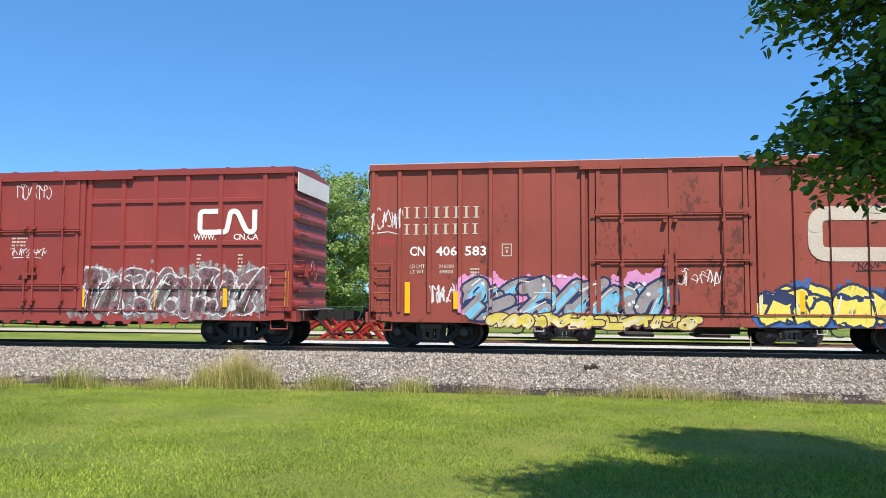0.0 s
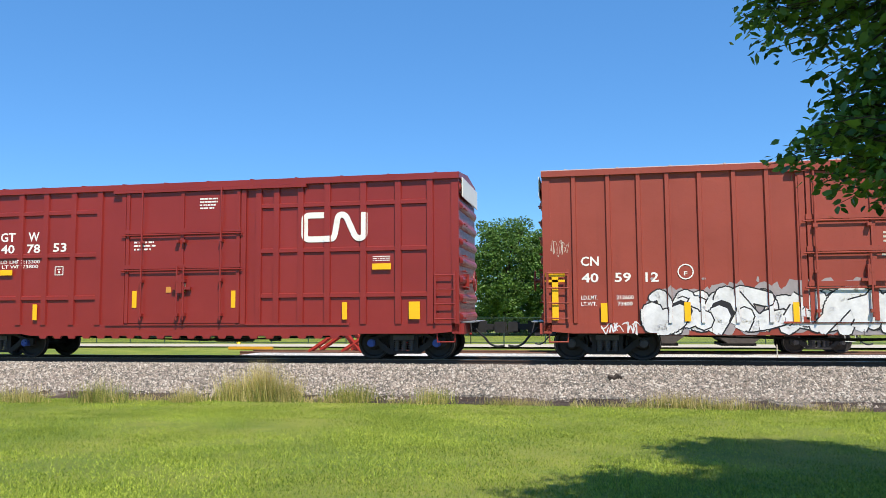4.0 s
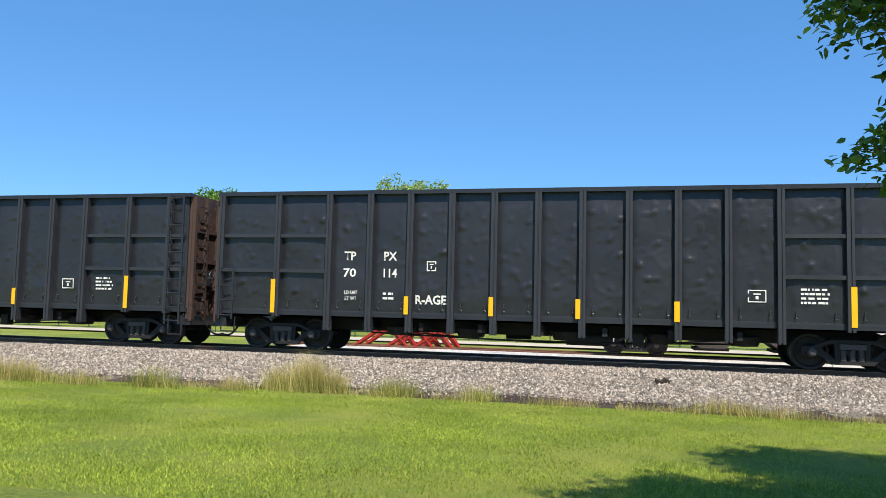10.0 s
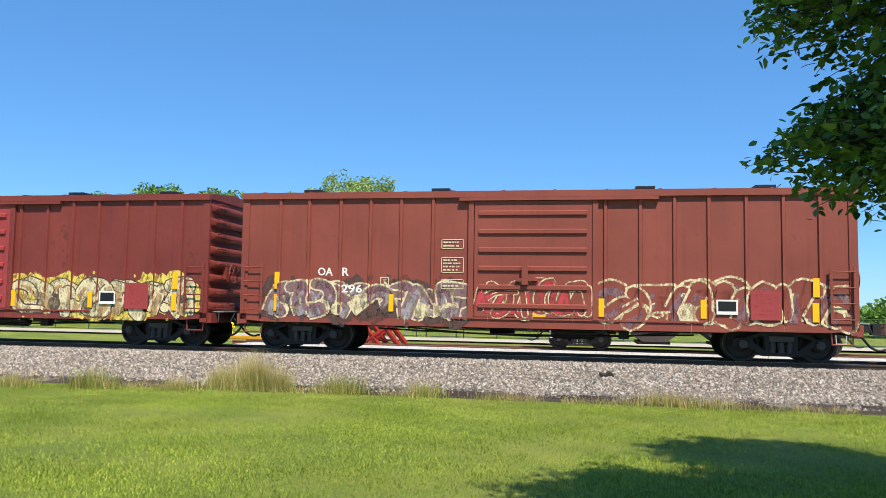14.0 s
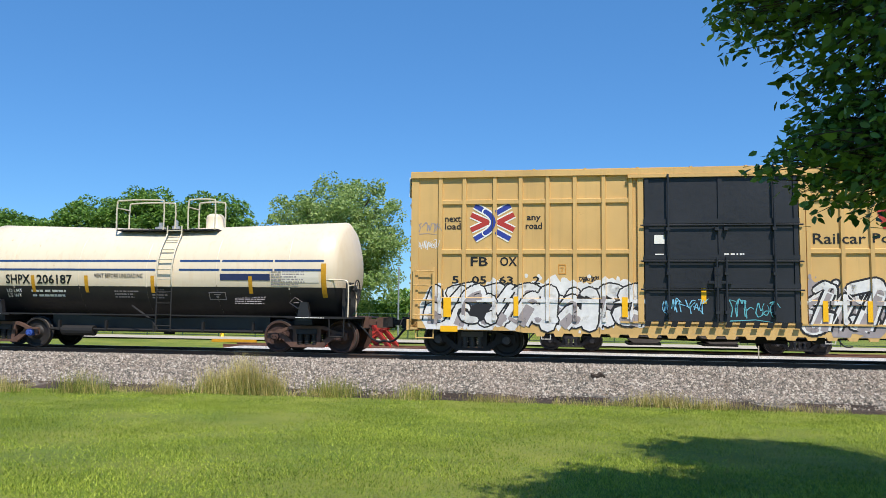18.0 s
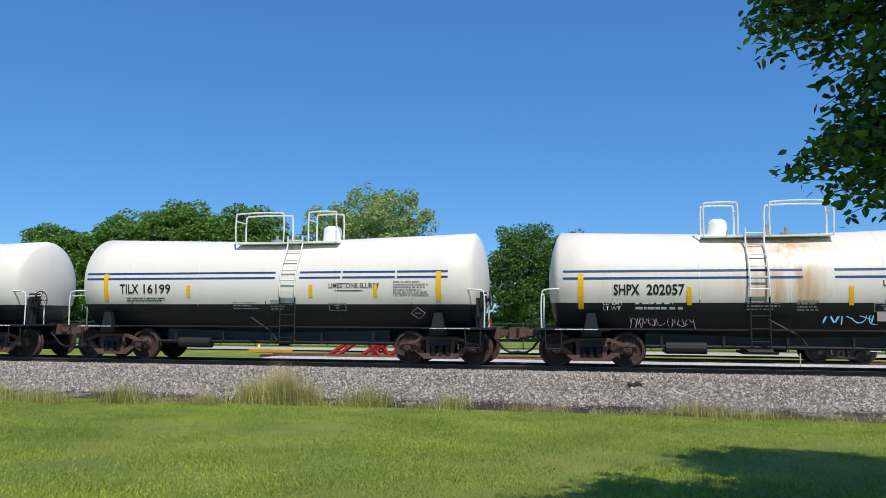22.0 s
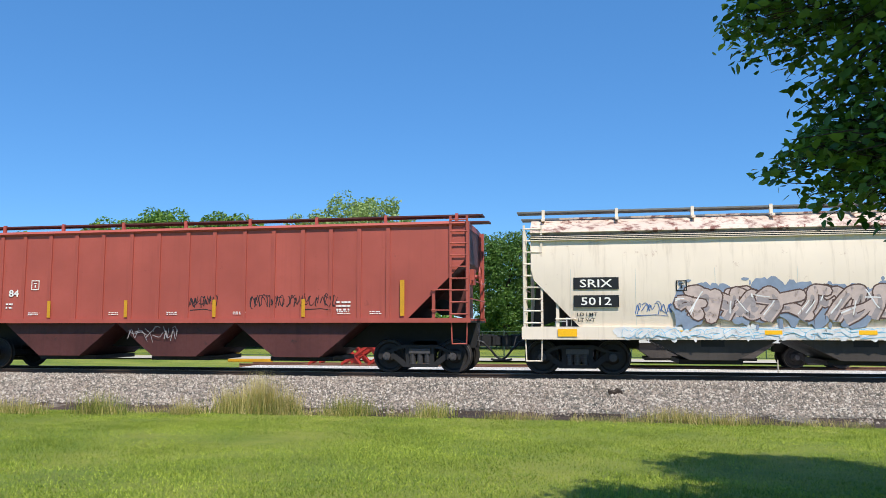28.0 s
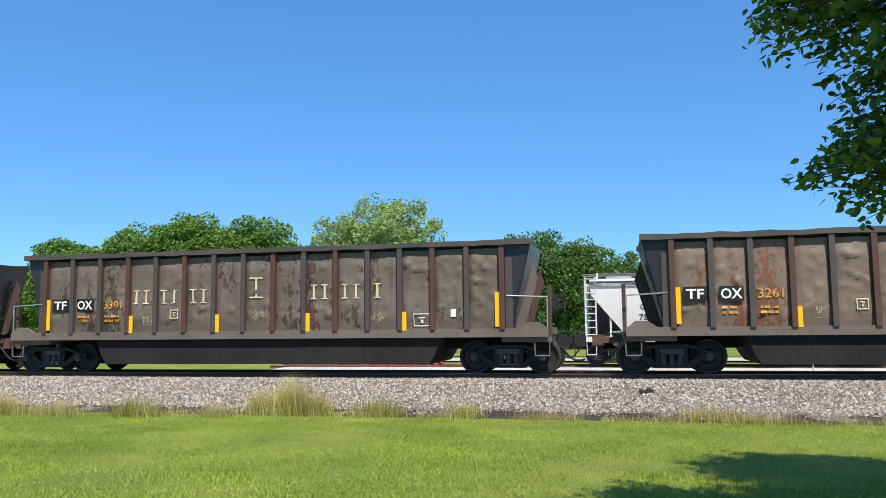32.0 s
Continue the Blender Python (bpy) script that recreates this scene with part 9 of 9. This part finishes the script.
def tufts():
    """Clumps of tall grass: a dense green foot, and in the dry ones straw-coloured stalks that stand over it."""
    rnd = np.random.RandomState(13)
    for i, (x, y, spread, count, height, dry) in enumerate(TUFTS):
        for k, (many, tall, wide, material) in enumerate(((1.9, 0.85 if dry else 1.2, 0.006, TUFT_GREEN), (2.0 if dry else 0.6, 1.4, 0.0055, DRY_BLADES))):
            n = int(count * many)
            xy = np.stack([x + rnd.normal(size=n) * spread * (0.75 if k else 1.0) + (rnd.randint(-1, 2, n) * spread * 0.55 if k else 0), y + rnd.normal(size=n) * 0.15], 1)
            blades("grass_tuft", xy, height * tall, wide, material, 20 + 2 * i + k, "tall dry seeding grass at the ballast edge" if k else "tall green grass at the ballast edge", 0.35)


TUFTS = [
    (-15.46, -5.26, 0.35, 260, 0.42, 1),
    (-14.82, -5.04, 0.35, 300, 0.40, 1),
    (-13.11, -5.29, 0.40, 160, 0.28, 1),
    (-11.25, -4.92, 0.34, 220, 0.40, 0),
    (-9.29, -4.52, 0.20, 120, 0.28, 1),
    (-8.26, -3.95, 0.3, 300, 0.48, 1),
    (-7.62, -3.95, 0.25, 420, 0.62, 1),
    (-7.00, -3.95, 0.20, 200, 0.45, 1),
    (-5.43, -3.96, 0.36, 300, 0.36, 0),
    (-3.48, -3.95, 0.25, 180, 0.30, 0),
    (-1.73, -3.95, 0.40, 60, 0.15, 1),
    (1.84, -3.95, 0.40, 240, 0.24, 1),
    (2.90, -4.13, 0.30, 100, 0.20, 1),
]
tufts()


def fringe():
    """Thin rough grass all along the foot of the ballast."""
    rnd = np.random.RandomState(15)
    n = 9000
    x = rnd.uniform(-20, 11, n)
    keep = np.array([noise.noise(Vector((float(a) * 0.9, 3, 0))) > -0.15 for a in x])
    xy = np.stack([x, -4.05 + rnd.normal(size=n) * 0.2], 1)[keep]
    k = len(xy) // 2
    blades("rough_fringe", xy[:k], 0.17, 0.005, DRY_BLADES, 16, "thin dry grass along the foot of the ballast", 0.6)
    blades("rough_fringe", xy[k:], 0.12, 0.006, TUFT_GREEN, 18, "thin green grass along the foot of the ballast", 0.6)


fringe()


def leaf_mesh(name, p, parent, rnd, length, droop=0.45):
    """Pointed leaves, a folded six-sided blade each, at the places p."""
    n = len(p)
    d = rnd.normal(size=(n, 3))
    d[:, 2] = d[:, 2] * 0.6 - droop
    d[:, 0] -= 0.35
    d /= np.linalg.norm(d, axis=1)[:, None]
    s = np.cross(d, rnd.normal(size=(n, 3)) * 0.7 + (0, 0, 1))
    s /= np.linalg.norm(s, axis=1)[:, None]
    up = np.cross(s, d)
    L = (length * rnd.uniform(0.6, 1.3, n))[:, None]
    v = np.stack([p, p + d * L * 0.3 + s * L * 0.29 + up * L * 0.05, p + d * L * 0.68 + s * L * 0.22 + up * L * 0.04, p + d * L, p + d * L * 0.68 - s * L * 0.22 + up * L * 0.04, p + d * L * 0.3 - s * L * 0.29 + up * L * 0.05], 1).reshape(-1, 3)
    b = 6 * np.arange(n)[:, None]
    f = np.concatenate([b + (0, 1, 2, 3), b + (0, 3, 4, 5)], 1).reshape(-1, 4)
    return tagged(fast_mesh(name, v, f, LEAF_NEAR, parent), kind="stuff")


def twigs_and_leaves(root, tips, rnd, per, spread, back):
    """Thin twigs that run from the bough out to each tip, and leaf places along them."""
    bw, pts = bmesh.new(), []
    for t in tips:
        r = t + (root - t) / np.linalg.norm(root - t) * rnd.uniform(0.3, 0.6) + rnd.normal(size=3) * 0.06
        rod(bw, Vector(r), Vector(t), 0.006, 4, 0.002)
        for _ in range(per):
            pts.append(t + (r - t) * rnd.uniform(0, back) + rnd.normal(size=3) * spread)
    return bw, np.array(pts)


TREE = (6.3, -16.2)


def bough(tree, name, root, tip_x, upper, lower, seed, count):
    """A low bough that sways as one piece: a bent limb, twigs and leaves. upper, lower: heights of its outline at a few x."""
    rnd = np.random.RandomState(seed)
    g = np.array((TREE[0], TREE[1], ground_z(TREE[1])))
    root = np.array(root)
    bm = bmesh.new()
    end = np.array((tip_x + 0.3, -15.35, (np.interp(tip_x + 0.3, *upper) + np.interp(tip_x + 0.3, *lower)) / 2)) - root
    mid = end * 0.55 + (0, 0, 0.25)
    rod(bm, (0, 0, 0), Vector(mid), 0.07, 8, 0.04)
    rod(bm, Vector(mid), Vector(end), 0.04, 7, 0.008)
    limb = part(name, bm, BARK, tree)
    limb.matrix_basis = pose(*(root - g))
    tips = []
    while len(tips) < count:
        x = tip_x + 3.4 * rnd.rand() ** 0.9
        lo, hi = np.interp(x, *lower), np.interp(x, *upper)
        if hi - lo < 0.02 or rnd.rand() > (hi - lo) / 0.8:
            continue
        tips.append(np.array((x, -15.5 + rnd.normal() * 0.38, rnd.uniform(lo + 0.03, hi))) - root)
    bw, p = twigs_and_leaves(end * 0.7, tips, rnd, 13, (0.06, 0.08, 0.055), 0.5)
    tagged(part("twig", bw, BRANCH, limb), kind="stuff")
    leaf_mesh("foliage", p, limb, rnd, 0.082)
    return limb


def lawn_tree():
    """A leafy elm-like tree whose low boughs hang in from the side; its trunk stands beside the view."""
    rnd = np.random.RandomState(17)
    tx, ty = TREE
    g = ground_z(ty)
    tree = empty("lawn_tree", "leafy green tree with low boughs over the lawn", "tree", "", pose(tx, ty, g))
    bm = bmesh.new()
    rod(bm, (0, 0, -0.1), (0.05, 0, 1.6), 0.26, 12, 0.2)
    rod(bm, (0.05, 0, 1.6), (-0.2, 0.1, 4.2), 0.2, 12, 0.15)
    part("trunk", bm, BARK, tree)
    for k, (hx, hy, hz) in enumerate(((5.0, -15.2, 7.4), (3.4, -16.4, 7.2), (4.4, -17.4, 6.8), (2.4, -17.0, 7.4), (6.4, -14.2, 7.4), (7.6, -16.6, 7.6))):
        bm = bmesh.new()
        a, b = Vector((-0.15, 0.05, 2.8 + 0.25 * k)), Vector((hx - tx, hy - ty, hz - g))
        m = (a + b) / 2 + Vector((0, 0, 0.3))
        rod(bm, a, m, 0.09, 7, 0.055)
        rod(bm, m, b, 0.055, 7, 0.015)
        part("limb", bm, BARK, tree)
    low = bough(tree, "lower_bough", (6.2, -16.1, 2.9), 1.25, ((1.25, 1.4, 1.55, 1.75, 2.3, 5), (2.34, 2.52, 2.62, 2.76, 3.2, 4.2)), ((1.25, 1.36, 1.5, 1.62, 1.72, 1.9, 2.3, 5), (2.33, 2.29, 2.28, 2.26, 2.08, 2.0, 1.96, 2.1)), 18, 760)
    high = bough(tree, "upper_bough", (6.2, -16.1, 4.0), 1.02, ((1.02, 1.15, 1.35, 5), (3.52, 3.9, 4.4, 5.2)), ((1.02, 1.12, 1.42, 1.54, 1.7, 1.9, 2.3, 5), (3.5, 3.36, 3.24, 2.98, 2.78, 2.62, 2.5, 3.2)), 19, 1050)
    # the unseen high crown over the lawn: leaf clumps in lobes placed to shade it
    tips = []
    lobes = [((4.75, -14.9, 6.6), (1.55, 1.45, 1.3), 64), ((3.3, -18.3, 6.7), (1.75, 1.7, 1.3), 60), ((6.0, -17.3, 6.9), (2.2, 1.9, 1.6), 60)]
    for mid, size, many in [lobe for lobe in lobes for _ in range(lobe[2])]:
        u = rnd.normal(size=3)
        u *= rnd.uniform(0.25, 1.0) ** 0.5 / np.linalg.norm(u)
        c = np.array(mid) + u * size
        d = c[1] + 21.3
        # clumps that would hang into view are left out
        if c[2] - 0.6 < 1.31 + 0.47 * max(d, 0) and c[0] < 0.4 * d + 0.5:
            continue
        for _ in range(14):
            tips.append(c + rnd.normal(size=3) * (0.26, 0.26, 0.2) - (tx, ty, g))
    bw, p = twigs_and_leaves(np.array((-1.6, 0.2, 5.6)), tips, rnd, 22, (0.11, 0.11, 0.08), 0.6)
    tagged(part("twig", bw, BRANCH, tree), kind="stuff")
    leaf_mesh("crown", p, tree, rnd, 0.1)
    return tree, low, high


lawn_tree_thing, LOWER_BOUGH, UPPER_BOUGH = lawn_tree()
# ---- what moves: the train rolls past to the right, its wheels turning ----
# how the wind moves the tips of the two low boughs: seconds, metres along x and z
LOWER_SWAY = [(0, 0.09, 0.04), (1, 0.29, -0.15), (2, 0.24, -0.13), (3, -0.03, 0.12), (4, 0.08, 0.05), (6.5, 0.12, 0.01), (7, 0.14, 0.0), (8, -0.01, 0.47), (9, 0.08, 0.11), (9.5, -0.02, 0.36), (10, 0.11, 0.08), (11, 0.12, 0.07), (12, -0.08, 0.24), (12.5, 0.01, 0.02), (13, -0.05, 0.09), (13.5, -0.04, 0.07), (16, -0.08, 0.03), (17, 0.05, -0.06), (18, 0.02, -0.01), (19, 0.07, -0.11), (20, -0, -0.04), (21, -0.02, -0.02), (22, -0.03, 0.03), (23, -0.06, 0.11), (24, -0.13, 0.08), (27, -0.11, 0.04), (28, -0.02, 0.07), (29, -0.04, -0.04), (30, -0.1, 0.17), (31, 0, 0.01), (32, -0.01, -0.01)]
UPPER_SWAY = [(0, 0.38, -0.07), (1, 0.17, -0.06), (2, 0.13, -0.17), (3, 0.19, -0.13), (4, 0.13, -0.06), (6.5, 0.28, -0.15), (7, 0.48, -0.14), (8, 0.52, -0.06), (9, 0.3, -0.11), (9.5, 0.22, -0.05), (10, 0.18, -0.01), (11, 0.02, -0.1), (12, 0.19, -0.08), (12.5, 0.14, -0.09), (13, 0.18, -0.07), (13.5, 0.2, -0.09), (16, 0.1, -0.04), (17, 0.02, 0), (18, -0.01, -0.04), (19, 0, 0), (20, 0.21, -0.09), (21, 0, -0), (22, -0, -0.04), (23, 0.02, -0.03), (24, -0.01, 0), (27, -0.02, 0), (28, -0.01, 0), (29, -0.01, 0), (30, 0.05, 0), (31, 0.02, -0), (32, -0, 0)]


def motions():
    for limb, sway, reach in ((LOWER_BOUGH, LOWER_SWAY, 5.0), (UPPER_BOUGH, UPPER_SWAY, 5.3)):
        at = limb.matrix_basis.translation.copy()
        walk(limb, [(t, pose(at.x + dx, at.y, at.z, 0, math.degrees(math.asin(dz / reach)), 0)) for t, dx, dz in sway])
    for car, cx in CARS:
        walk(car, [(t, pose(cx + s, 0, 0)) for t, s in ROLLED])
    deg = 360 / (2 * math.pi * WHEEL_R)
    for w, x, cx in SPIN:
        near = [k for k in range(0, 961) if -26 < cx + rolled(k / 30) < 22]
        if not near:
            continue
        ks = sorted({0, *near, 960})
        walk(w, [(k / 30, pose(x, 0, WHEEL_R + 0.003, 0, deg * rolled(min(max(k, near[0]), near[-1]) / 30), 0)) for k in ks])


motions()
